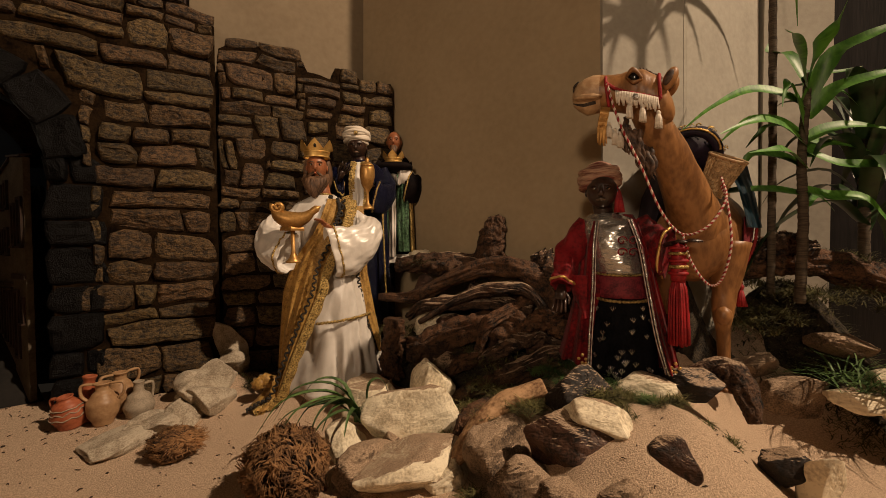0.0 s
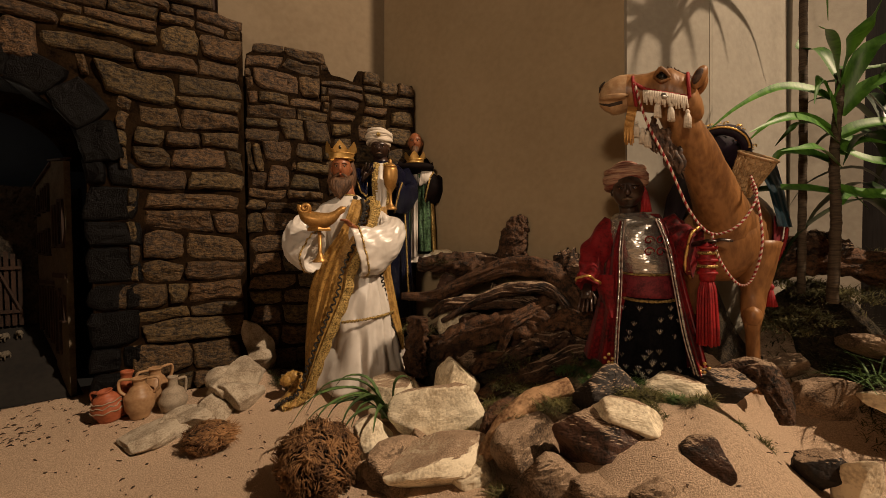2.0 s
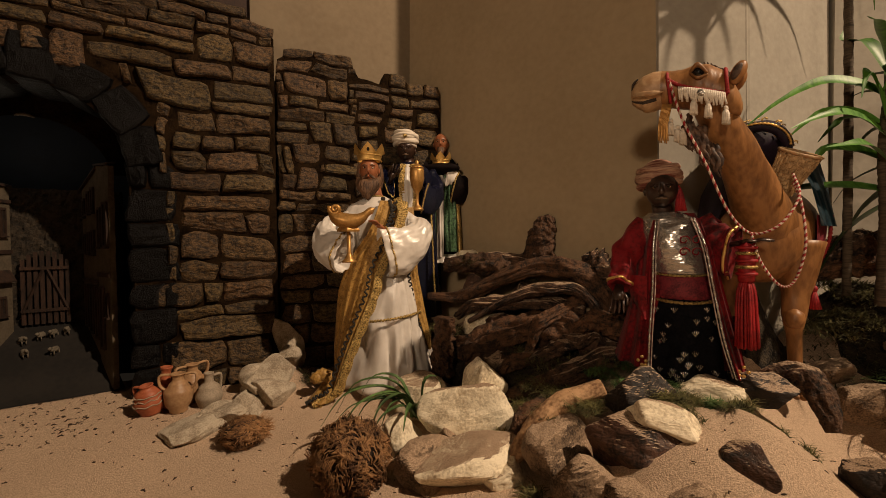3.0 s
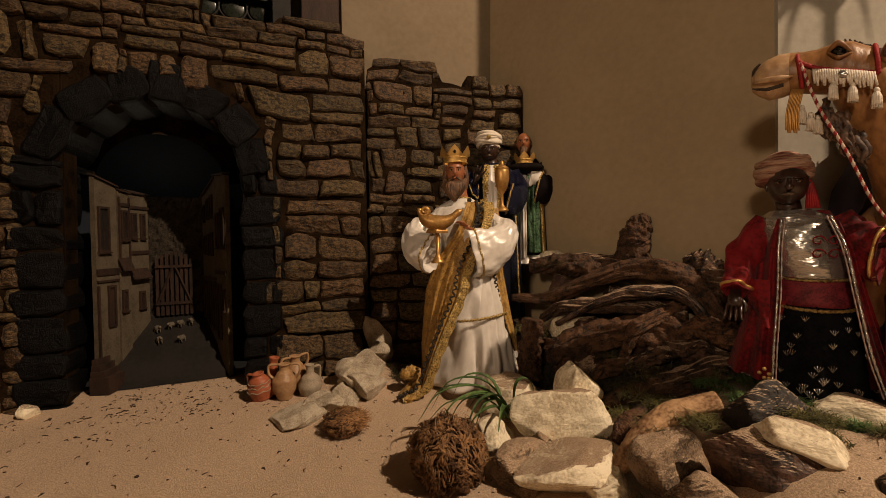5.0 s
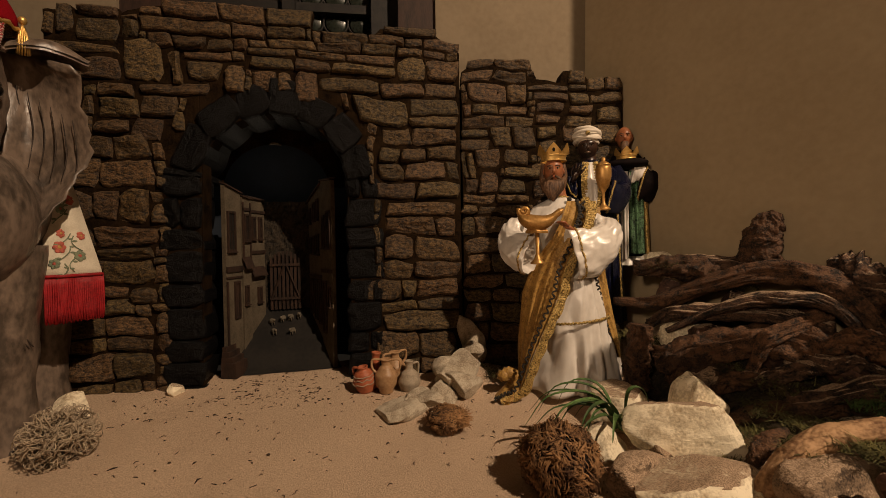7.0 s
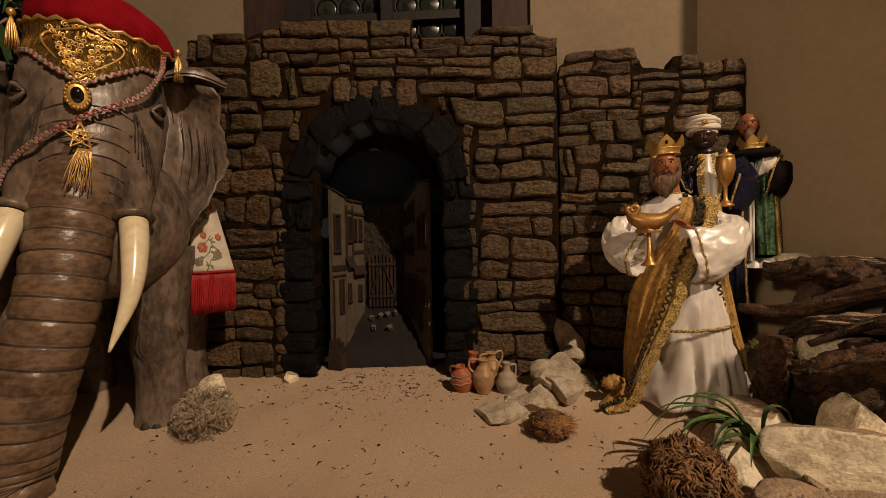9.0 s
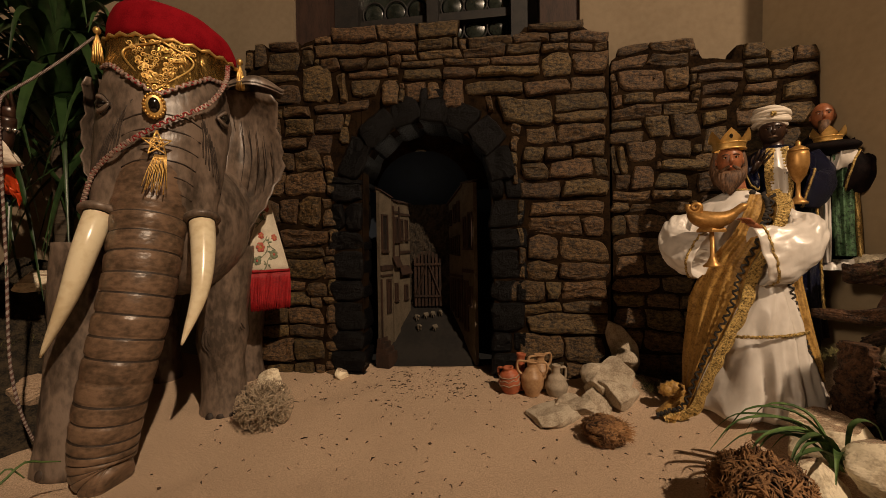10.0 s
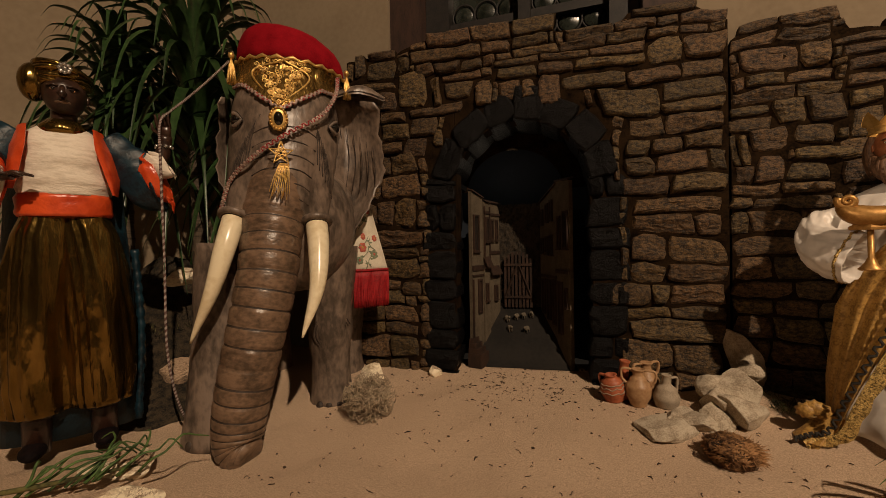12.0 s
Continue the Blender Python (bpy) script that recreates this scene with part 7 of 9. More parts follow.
def elephant_gear():
    h = empty("elephant_headdress", ELEPHANT, "red felt and gold headdress on the elephant", "headdress")
    # red cap: a soft felt hood, higher towards one side
    rows = []
    for i in range(15):
        ph = math.pi / 2 * i / 14
        row = []
        for j in range(48):
            a = 2 * math.pi * j / 48
            k = 1 + 0.02 * math.sin(4 * a + 2) - 0.05 * math.exp(-((a - 4.15) / 0.16) ** 2) * math.sin(ph * 1.4)
            row.append((0.020 + 0.120 * k * math.cos(a) * math.cos(ph) ** 0.45, 0.115 + 0.100 * k * math.sin(a) * math.cos(ph) ** 0.45, 0.836 - 0.006 * math.cos(a) + 0.092 * math.sin(ph) ** 0.8 * (1 - 0.16 * math.cos(a) * math.cos(ph) ** 0.45) + 0.004 * noise.noise(Vector((2 * math.cos(a), 2 * math.sin(a), 3 * ph)))))
        rows.append(row)
    Geo().grid(rows, "red_felt", True, True).make("cap", parent=h)
    g = Geo()
    edge = [(0.020 + 0.124 * math.cos(a), 0.115 + 0.102 * math.sin(a), 0.834 - 0.006 * math.cos(a) + 0.003 * math.cos(24 * a)) for a in [2 * math.pi * k / 96 for k in range(97)]]
    g.tube(edge, 0.0036, "gold", 6, bumpy=lambda i, a: 1 + 0.3 * math.sin(i * 1.6))
    g.make("cap_braid", parent=h)
    # gold band with a pointed bib
    rows = []
    n = 48
    for i in range(11):
        t = i / 10
        row = []
        for j in range(n + 1):
            ang = -96 + 192 * j / n
            mid = abs(j / n - 0.47)
            low = 0.775 - 0.066 * max(0, 1 - mid / 0.24) + 0.016 * max(0, mid - 0.28) / 0.2
            top = 0.836 - 0.006 * math.sin(radians(ang))
            z = top + (low - top) * t
            r = radians(ang)
            rr = 1.012 + 0.008 * math.sin(9 * r + 5 * t) + 0.004 * math.sin(31 * r)
            a0 = Vector((0.020 + 0.122 * math.sin(r), 0.115 - 0.100 * math.cos(r), z))
            x, y, rx, ry = (lerp(c, -z) for c in (((-0.850, 0.010), (-0.74, 0.006), (-0.69, 0.005)), ((-0.85, 0.125), (-0.80, 0.112), (-0.74, 0.098), (-0.69, 0.088)), ((-0.835, 0.106), (-0.80, 0.110), (-0.74, 0.119), (-0.69, 0.124)), ((-0.835, 0.094), (-0.80, 0.100), (-0.74, 0.113), (-0.69, 0.116))))
            b0 = Vector((x + rx * rr * math.sin(r), y - ry * rr * math.cos(r), z))
            k = min(1.0, t * 2.5)
            row.append(a0 * (1 - k) + b0 * k + Vector((0, -0.003, 0)))
        rows.append(row)
    Geo().grid(rows, "bronze_band").make("band", parent=h)
    low = rows[-1]
    g = Geo()
    trim(g, low[::2], 0.0030, "rose_cord", 220, 0.0022, 3)
    trim(g, low[::2], 0.0018, "rope_red", 220, 0.0026, 4)
    g.make("band_braid", parent=h)
    # filigree: scrolls over the bib
    g = Geo()
    c = n * 0.47
    rnd = random.Random(6)
    mid = rows[5][int(c)]
    for k in range(95):
        f = rnd.random()
        j = int(c + (rnd.random() - 0.5) * 16 * (1 - f * 0.75))
        i = min(8, max(0, int(f * 8.5)))
        p = Vector(rows[min(10, i + 1)][max(0, min(n, j))]) + Vector((0, -0.003, 0))
        r = 0.0055
        g.tube([p + Vector((r * (1 - q / 16) * math.cos(q * 0.7 + k), 0, r * (1 - q / 16) * math.sin(q * 0.7 + k))) for q in range(13)], 0.0012, "gold", 5)
    for s in (-1, 1):
        p0, p1, p2 = Vector(rows[1][int(c)]), Vector(rows[5][int(c + s * 8)]), Vector(rows[10][int(c)])
        g.tube(curve([p0 + Vector((0, -0.004, 0.004)), p1 + Vector((0, -0.004, 0)), p2 + Vector((0, -0.004, 0.004))], 30), 0.0022, "gold", 6)
    g.make("filigree", parent=h, label="gold filigree ornament")
    tip = Vector(rows[10][int(c)])
    # brooch with a black stone
    b = Geo()
    bc = tip + Vector((0.0, -0.006, -0.026))
    b.ball(bc, (0.019, 0.007, 0.025), "gold", 24, 14, fn=lambda d: 1 + 0.06 * math.sin(18 * math.atan2(d.z, d.x)))
    for q in range(20):
        a = 2 * math.pi * q / 20
        b.ball(bc + Vector((0.0165 * math.cos(a), -0.005, 0.0225 * math.sin(a))), (0.0028, 0.0028, 0.0028), "gold", 8, 6)
    br = b.make("brooch", parent=h)
    Geo().ball(bc + Vector((0, -0.0055, 0)), (0.0095, 0.005, 0.0145), "eye", 18, 12).make("black_stone", parent=br)
    # diagonal cord, star pendant, gold threads
    g = Geo()
    for o, m in ((0, "rose_cord"), (1, "rope_red")):
        trim(g, [(0.118, 0.034 - 0.002 * o, 0.815), (0.110, 0.008, 0.765), (0.075, -0.022, 0.705), (0.0, -0.040 - 0.003 * o, 0.652), (-0.062, -0.030, 0.605), (-0.108, 0.006, 0.560), (-0.128, 0.018, 0.500)], 0.0021 if not o else 0.0013, m, 300, 0.0030, 3 + o)
    g.make("cord", parent=h, label="twisted rose and silver cord")
    g = Geo()
    sc = Vector((-0.008, -0.048, 0.612))
    pts = [sc + Vector(((0.024 if k % 2 == 0 else 0.010) * math.sin(math.pi * k / 5), -0.001, (0.024 if k % 2 == 0 else 0.010) * math.cos(math.pi * k / 5))) for k in range(11)]
    g.tube(pts, 0.0022, "gold", 6)
    for k in range(0, 10, 2):
        g.tube([pts[k], pts[(k + 4) % 10]], 0.0013, "gold", 5)
    for k in range(10):
        g.tube([sc + Vector((0.004 * math.cos(q) + 0.007 * math.cos(k), -0.002, 0.004 * math.sin(q) + 0.007 * math.sin(k))) for q in [w * 0.8 for w in range(8)]], 0.001, "gold", 4)
    g.make("star_pendant", parent=h)
    g = Geo()
    for k in range(14):
        x = -0.018 + 0.0022 * k
        g.tube(curve([(x * 0.6, -0.055, 0.590), (x - 0.004, -0.060, 0.562), (x * 1.2 - 0.010 + 0.004 * math.sin(k * 2.1), -0.064, 0.530 - 0.018 * ((k * 7) % 5) / 5)], 8), 0.0008, "gold", 4)
    g.make("gold_threads", parent=h)
    for x, y in ((-0.108, 0.07), (0.146, 0.085)):
        g = Geo()
        for k in range(14):
            a = 2 * math.pi * k / 14
            g.tube(curve([(x, y, 0.842), (x + 0.006 * math.cos(a), y + 0.006 * math.sin(a), 0.82), (x + 0.009 * math.cos(a), y + 0.009 * math.sin(a), 0.785)], 6), 0.0014, "gold", 4)
        g.ball((x, y, 0.848), (0.007, 0.007, 0.008), "gold", 10, 8)
        g.make("tassel", parent=h)
    # floral blanket with red fringe
    b = empty("elephant_blanket", ELEPHANT, "cream floral saddle blanket with deep red fringe", "blanket")

    def cloth_at(u, z):
        """A point of the hanging cloth: u across, z up."""
        x0, x1 = lerp(((0.35, 0.166), (0.45, 0.166), (0.56, 0.172), (0.66, 0.150)), z), lerp(((0.35, 0.264), (0.45, 0.244), (0.56, 0.222), (0.66, 0.185)), z)
        y0, y1 = lerp(((0.35, 0.160), (0.56, 0.190), (0.66, 0.21)), z), lerp(((0.35, 0.178), (0.56, 0.24), (0.66, 0.28)), z)
        w = 0.004 * math.sin(7 * u + 9 * z) + 0.002 * math.sin(15 * u)
        return Vector((x0 + (x1 - x0) * u, y0 + (y1 - y0) * u - 0.010 * math.sin(math.pi * u) + w, z))
    front = [[cloth_at(j / 20, 0.66 - 0.31 * i / 16) for j in range(21)] for i in range(17)]
    rear = [[p + Vector((0, 0.004, 0)) for p in r] for r in front]
    Geo().grid([[*a, *reversed(c)] for a, c in zip(front, rear)], "floral", True, True).make("cloth", parent=b)
    g = Geo()
    for u, z, m, r in ((0.30, 0.415, "print_red", 0.0085), (0.36, 0.445, "print_red", 0.006), (0.66, 0.395, "print_green", 0.008), (0.18, 0.380, "print_green", 0.007), (0.78, 0.440, "print_red", 0.006), (0.40, 0.500, "print_green", 0.008), (0.70, 0.520, "print_red", 0.007), (0.25, 0.535, "print_green", 0.006)):
        c = cloth_at(u, z)
        for k in range(6):
            a = 2 * math.pi * k / 6 + u * 7
            q = cloth_at(min(0.98, max(0.02, u + r * 8.5 * math.cos(a))), z + r * math.sin(a)) + Vector((0, -0.0015, 0))
            g.ball(q, (r * 0.62, 0.0012, r * 0.62), m, 8, 6)
        g.ball(c + Vector((0, -0.002, 0)), (r * 0.5, 0.0014, r * 0.5), "print_red" if m == "print_green" else "gold_velvet", 8, 6)
        p = [cloth_at(min(0.98, max(0.02, u + 0.22 * math.sin(2.2 * f + u * 5))), z - 0.034 * f) + Vector((0, -0.0015, 0)) for f in (0, 0.35, 0.7, 1.0)]
        g.tube(curve(p, 10), 0.0013, "print_green", 4)
        for f, sgn in ((0.35, 1), (0.7, -1)):
            q = cloth_at(min(0.97, max(0.03, u + 0.22 * math.sin(2.2 * f + u * 5) + sgn * 0.07)), z - 0.034 * f) + Vector((0, -0.0015, 0))
            g.ball(q, (0.0045, 0.001, 0.0024), "print_green", 8, 5)
    g.make("flower_print", parent=b)
    g = Geo()
    for k in range(84):
        u = k / 83
        p = cloth_at(u, 0.352)
        g.tube(curve([p, p + Vector((0.001 * math.sin(k * 2.0), -0.003, -0.045)), p + Vector((0.003 * math.sin(k * 3.1), -0.002 + 0.002 * math.sin(k * 1.7), -0.098 + 0.003 * math.sin(k * 5)))], 6), 0.0016, "red_fringe", 5)
    g.tube([cloth_at(k / 12, 0.353) + Vector((0, -0.002, 0)) for k in range(13)], 0.004, "red_fringe", 6)
    g.make("fringe", parent=b)


elephant()
elephant_gear()

# ---- the elephant's driver ----
DRIVER = pose(-1.05, 0.75, 0.0, 0, 0, 50.3)


def driver():
    g = Geo()
    cx = -0.098
    # legs and dark inside of the trousers
    for s in (-1, 1):
        g.tube([(cx + s * 0.045, 0.01, 0.20), (cx + s * 0.05, 0.0, 0.04)], [0.026, 0.020], "dark_skin", 12)
        g.ball((cx + s * 0.052, -0.02, 0.052), (0.020, 0.038, 0.014), "dark_velvet", 12, 8)
        robe(g, [(0.110, cx + s * 0.043, 0.0, 0.030, 0.034, 0.3), (0.120, cx + s * 0.046, -0.002, 0.050, 0.048, 1.0), (0.17, cx + s * 0.048, -0.004, 0.054, 0.055, 1.0), (0.28, cx + s * 0.046, 0.0, 0.053, 0.058, 1.0), (0.38, cx + s * 0.040, 0, 0.050, 0.056, 0.9), (0.45, cx + s * 0.032, 0, 0.046, 0.050, 0.6), (0.492, cx + s * 0.022, 0, 0.040, 0.042, 0.4)], "gold_lame", 5, 0.085, 96)
    # sash
    rr = []
    for z, k in ((0.484, 0.068), (0.490, 0.071), (0.503, 0.070), (0.518, 0.071), (0.526, 0.068)):
        rr.append((cx, 0, z, k, 0.052, (lambda a, z=z: 1 + 0.012 * math.sin(5 * a + z * 300))))
    g.loft(rr, "orange", 40)
    # white draped shirt
    rings = []
    for z, x, rx, ry in ((0.524, cx, 0.068, 0.052), (0.55, cx, 0.070, 0.056), (0.585, cx, 0.068, 0.056), (0.615, cx, 0.064, 0.050), (0.640, cx, 0.056, 0.040), (0.655, cx, 0.036, 0.03)):
        rings.append((x, 0, z, rx, ry, (lambda a, z=z: 1 + 0.028 * math.sin(z * 230 + 5 * math.cos(a + 1.57) ** 2) + 0.012 * math.sin(5 * a))))
    full = []
    for r0, r1 in zip(rings, rings[1:]):
        for k in range(6):
            t = k / 6
            z = r0[2] + (r1[2] - r0[2]) * t
            full.append((r0[0], 0, z, r0[3] + (r1[3] - r0[3]) * t, r0[4] + (r1[4] - r0[4]) * t, (lambda a, z=z: 1 + 0.020 * math.sin(z * 170 + 6 * math.sin(a + 0.5) + 2 * math.sin(2 * a)) + 0.016 * math.sin(z * 110 - 5 * math.sin(a - 0.4)) + 0.010 * math.sin(5 * a))))
    g.loft(full + [rings[-1]], "turban", 44)
    g.loft([(cx, -0.006, 0.640, 0.040, 0.036), (cx, -0.006, 0.655, 0.036, 0.032), (cx, -0.004, 0.668, 0.024, 0.024)], "gold_lame", 24)
    g.tube([(cx, 0.0, 0.655), (cx + 0.002, -0.006, 0.692)], [0.020, 0.019], "dark_skin", 12)
    head(g, (cx + 0.004, -0.014, 0.712), 0.033, 0.041, "dark_skin", 0.010)
    for s in (-1, 1):
        g.ball((cx + 0.004 + s * 0.0125, -0.0395, 0.7235), (0.0045, 0.002, 0.0028), "satin", 8, 6)
    wound_turban(g, (cx - 0.002, 0.008, 0.748), 0.047, 0.036, "gold_lame", 6, 0.5)
    g.ball((cx - 0.040, -0.005, 0.735), (0.022, 0.03, 0.035), "gold_lame", 16, 10)
    for k in range(9):
        a = 2 * math.pi * k / 8
        r = 0.0 if k == 8 else 0.0075
        g.ball((cx + 0.008 + r * math.cos(a), -0.050, 0.757 + r * math.sin(a)), (0.004, 0.003, 0.004), "silver", 8, 6)
    # orange lapels and teal velvet coat
    drape(g, [(0.650, cx - 0.062, cx - 0.046, -0.01, -0.038), (0.61, cx - 0.072, cx - 0.046, -0.02, -0.056), (0.56, cx - 0.078, cx - 0.054, -0.02, -0.060), (0.53, cx - 0.078, cx - 0.062, -0.02, -0.058)], "orange", 8, 0.002, 1)
    drape(g, [(0.652, cx + 0.044, cx + 0.058, -0.040, -0.01), (0.61, cx + 0.048, cx + 0.074, -0.058, -0.02), (0.56, cx + 0.062, cx + 0.084, -0.062, -0.02), (0.525, cx + 0.072, cx + 0.080, -0.060, -0.02)], "orange", 8, 0.002, 1)
    g.loft([(cx, 0.045, z, rx, ry, folds(7, 0.04, z * 9)) for z, rx, ry in ((0.055, 0.110, 0.045), (0.2, 0.105, 0.045), (0.4, 0.095, 0.045), (0.55, 0.088, 0.045), (0.64, 0.076, 0.040), (0.662, 0.050, 0.03))], "teal", 40)
    trim(g, [(cx + 0.104, 0.02, 0.42), (cx + 0.112, 0.02, 0.25), (cx + 0.104, 0.015, 0.06)], 0.008, "teal", 40)
    sleeve(g, [(cx + 0.062, 0.0, 0.640), (cx + 0.095, -0.008, 0.605), (cx + 0.125, -0.02, 0.575), (cx + 0.142, -0.032, 0.585)], [0.028, 0.036, 0.040, 0.036], "teal", drop=0.05)
    sleeve(g, [(cx + 0.118, -0.018, 0.580), (cx + 0.138, -0.032, 0.582), (cx + 0.146, -0.036, 0.592)], [0.032, 0.038, 0.034], "orange", drop=0.075, n=10)
    sleeve(g, [(cx + 0.125, -0.03, 0.582), (cx + 0.148, -0.04, 0.60), (cx + 0.154, -0.042, 0.615)], [0.022, 0.026, 0.024], "turban", drop=0.04, n=10)
    sleeve(g, [(cx - 0.062, 0.0, 0.638), (cx - 0.098, -0.01, 0.590), (cx - 0.098, -0.04, 0.555)], [0.028, 0.036, 0.036], "teal", drop=0.05)
    sleeve(g, [(cx - 0.100, -0.03, 0.565), (cx - 0.092, -0.055, 0.545)], [0.034, 0.032], "orange", drop=0.06, n=8)
    sleeve(g, [(cx - 0.098, -0.035, 0.560), (cx - 0.084, -0.066, 0.545)], [0.026, 0.022], "turban", drop=0.03, n=8)
    g.tube(curve([(cx + 0.150, -0.04, 0.60), (cx + 0.158, -0.045, 0.635), (cx + 0.160, -0.048, 0.655)], 6), [0.015, 0.0125, 0.012], "dark_skin", 10)
    hand(g, (cx + 0.160, -0.048, 0.652), (cx + 0.152, -0.062, 0.698), "dark_skin", 0.016, 0.1, up=(0, 1, 0))
    hand(g, (cx - 0.082, -0.070, 0.545), (cx - 0.035, -0.090, 0.552), "dark_skin", 0.016, 0.2)
    for k in range(9):
        a = 2 * math.pi * k / 9
        g.ball((cx + 0.157 + 0.014 * math.cos(a), -0.045 + 0.014 * math.sin(a), 0.632), (0.004, 0.004, 0.004), "silver", 8, 6)
    g.make("driver_figure", DRIVER, label="elephant driver statue in teal coat and gold trousers", category="statue")
    # lead cord from the elephant through his fist to the sand
    g = Geo()
    e = DRIVER.inverted() @ ELEPHANT @ Vector((-0.112, 0.07, 0.835))
    q = Vector((0.066, -0.060, 0.700))
    cord(g, [tuple(e), *(tuple(e + (q - e) * f - Vector((0, 0, 0.004 * math.sin(math.pi * f)))) for f in (0.25, 0.5, 0.75, 0.95)), (0.052, -0.066, 0.676), (0.051, -0.066, 0.60), (0.054, -0.060, 0.40), (0.056, -0.055, 0.20), (0.080, -0.045, 0.07), (0.112, -0.035, 0.035)], 0.0025, "lead_cord", "rope_dark", 1300)
    g.make("rope", DRIVER, label="twisted grey lead cord of the elephant", category="rope")


driver()

# ---- rocks ----
def rock_geo(size, seed, mat, cuts=11, rough=0.03, crisp=44, layers=0.006):
    """A broken stone: a ball cut by random planes into facets, with small chips off its edges, then weathered."""
    rnd = random.Random(seed)
    planes = []
    for _ in range(cuts):
        n = Vector((rnd.gauss(0, 1), rnd.gauss(0, 1), rnd.gauss(0, 0.9))).normalized()
        planes.append((n, rnd.uniform(0.50, 0.78)))
    for _ in range(cuts):
        n = Vector((rnd.gauss(0, 1), rnd.gauss(0, 1), rnd.gauss(0, 1))).normalized()
        planes.append((n, rnd.uniform(0.76, 0.86)))
    off = Vector((rnd.uniform(0, 50), rnd.uniform(0, 50), 0))
    axis = Vector((rnd.gauss(0, 0.5), rnd.gauss(0, 0.5), 1)).normalized()

    def shape(d):
        t = 1.0
        w = d + Vector((noise.noise(d * 3 + off), noise.noise(d * 3 + off * 2), noise.noise(d * 3 - off))) * 0.035
        for n, k in planes:
            c = w.dot(n)
            if c > 1e-3:
                t += (c / k) ** crisp
        r = t ** (-1 / crisp)
        ledge = d.dot(axis) * 6 + 0.9 * noise.noise(d * 2 + off)
        r *= 1 + layers * (ledge - math.floor(ledge) - 0.5) * (1 if noise.noise(d * 1.7 + off) > 0.05 else 0.1)
        return r * (1 + rough * 1.3 * noise.fractal(d * 2.2 + off, 1.0, 2.0, 4) + rough * (0.4 - abs(noise.noise(d * 6 + off))) * 0.8 + rough * 0.4 * noise.noise(d * 16 + off))
    g = Geo()
    g.ball((0, 0, 0), tuple(s * 1.3 for s in size), mat, 84, 56, fn=shape)
    return g


def rock(x, y, size, seed, mat="limestone", turn=0, lift=0.4, tilt=(0, 0), label="pale angular limestone rock on the sand", z=None, group="limestone rocks"):
    g = rock_geo(size, seed, mat, *((10, 0.024, 50, 0.006) if mat in ("limestone", "paper") else (11, 0.034, 34, 0.016) if mat in ("dark_rock", "black_rock") else (9, 0.040, 30, 0.0)))
    z = ground_z(x, y) if z is None else z
    return g.make("rock", pose(x, y, z + size[2] * lift, tilt[0], tilt[1], turn), label=label, category="rock", group=group, smooth=False)


# pale rocks in front of the king
rock(0.500, 0.662, (0.084, 0.056, 0.060), 3, turn=-30, lift=0.55, label="large pale limestone rock with sharp edges")
rock(0.560, 0.690, (0.044, 0.036, 0.078), 8, turn=-35, lift=0.45, tilt=(0, 12))
rock(0.486, 0.810, (0.070, 0.045, 0.050), 5, turn=-35, lift=0.75)
rock(0.372, 0.705, (0.043, 0.034, 0.040), 12, turn=10, lift=0.5, label="small pale limestone rock beside the grass")
rock(0.425, 0.565, (0.084, 0.056, 0.046), 21, turn=-25, lift=0.30, label="flat limestone rock half covered with sand")
rock(0.368, 0.605, (0.062, 0.050, 0.036), 24, "sandy_rock", turn=15, lift=0.2, label="low rock dusted with sand")
rock(0.470, 0.520, (0.050, 0.040, 0.030), 26, turn=60, lift=0.3)
rock(0.440, 0.640, (0.035, 0.030, 0.024), 28, "sandy_rock", turn=40, lift=0.35, label="small sandy rock between larger ones")
rock(0.700, 0.835, (0.070, 0.036, 0.034), 33, turn=-45, lift=0.55, label="long pale rock lying on the driftwood")
rock(0.640, 0.735, (0.045, 0.035, 0.032), 35, "sandy_rock", turn=-30, lift=0.55, label="rounded brown rock beside the driftwood")
rock(0.745, 1.000, (0.055, 0.035, 0.030), 41, turn=-40, lift=0.5, z=0.33, label="pale rock below the green-robed king")
# rocks of the mound under the camel
M_LABEL = "dark rock half buried in the sandy mound"
rock(0.650, 0.385, (0.054, 0.042, 0.050), 51, "black_rock", turn=-30, z=0.138, lift=0.3, label="black rock with a sandy top", group="mound rocks")
rock(0.588, 0.316, (0.046, 0.026, 0.026), 53, turn=-72, z=0.148, lift=0.3, tilt=(0, 8), label="pale limestone rock on the sandy mound", group="mound rocks")
rock(0.568, 0.330, (0.074, 0.036, 0.046), 57, "dark_rock", turn=-62, z=0.098, lift=0.30, tilt=(6, 0), label="broad dark layered rock in the sandy mound", group="mound rocks")
rock(0.545, 0.262, (0.030, 0.022, 0.020), 63, "sandy_rock", turn=-50, z=0.088, lift=0.3, label="small sandy rock under the pale one", group="mound rocks")
rock(0.497, 0.378, (0.052, 0.036, 0.040), 56, "sandy_rock", turn=-50, z=0.055, lift=0.4, label="pitted sandy lump in front of the mound", group="mound rocks")
rock(0.500, 0.315, (0.048, 0.026, 0.022), 58, "sandy_rock", turn=-62, z=0.070, lift=0.3, label=M_LABEL, group="mound rocks")
rock(0.532, 0.452, (0.056, 0.045, 0.052), 59, "sandy_rock", turn=0, z=0.052, lift=0.3, label="smooth sandy boulder under the log", group="mound rocks")
rock(0.755, 0.345, (0.056, 0.026, 0.024), 54, turn=-66, z=0.150, lift=0.3, label="pale rock below the camel driver", group="mound rocks")
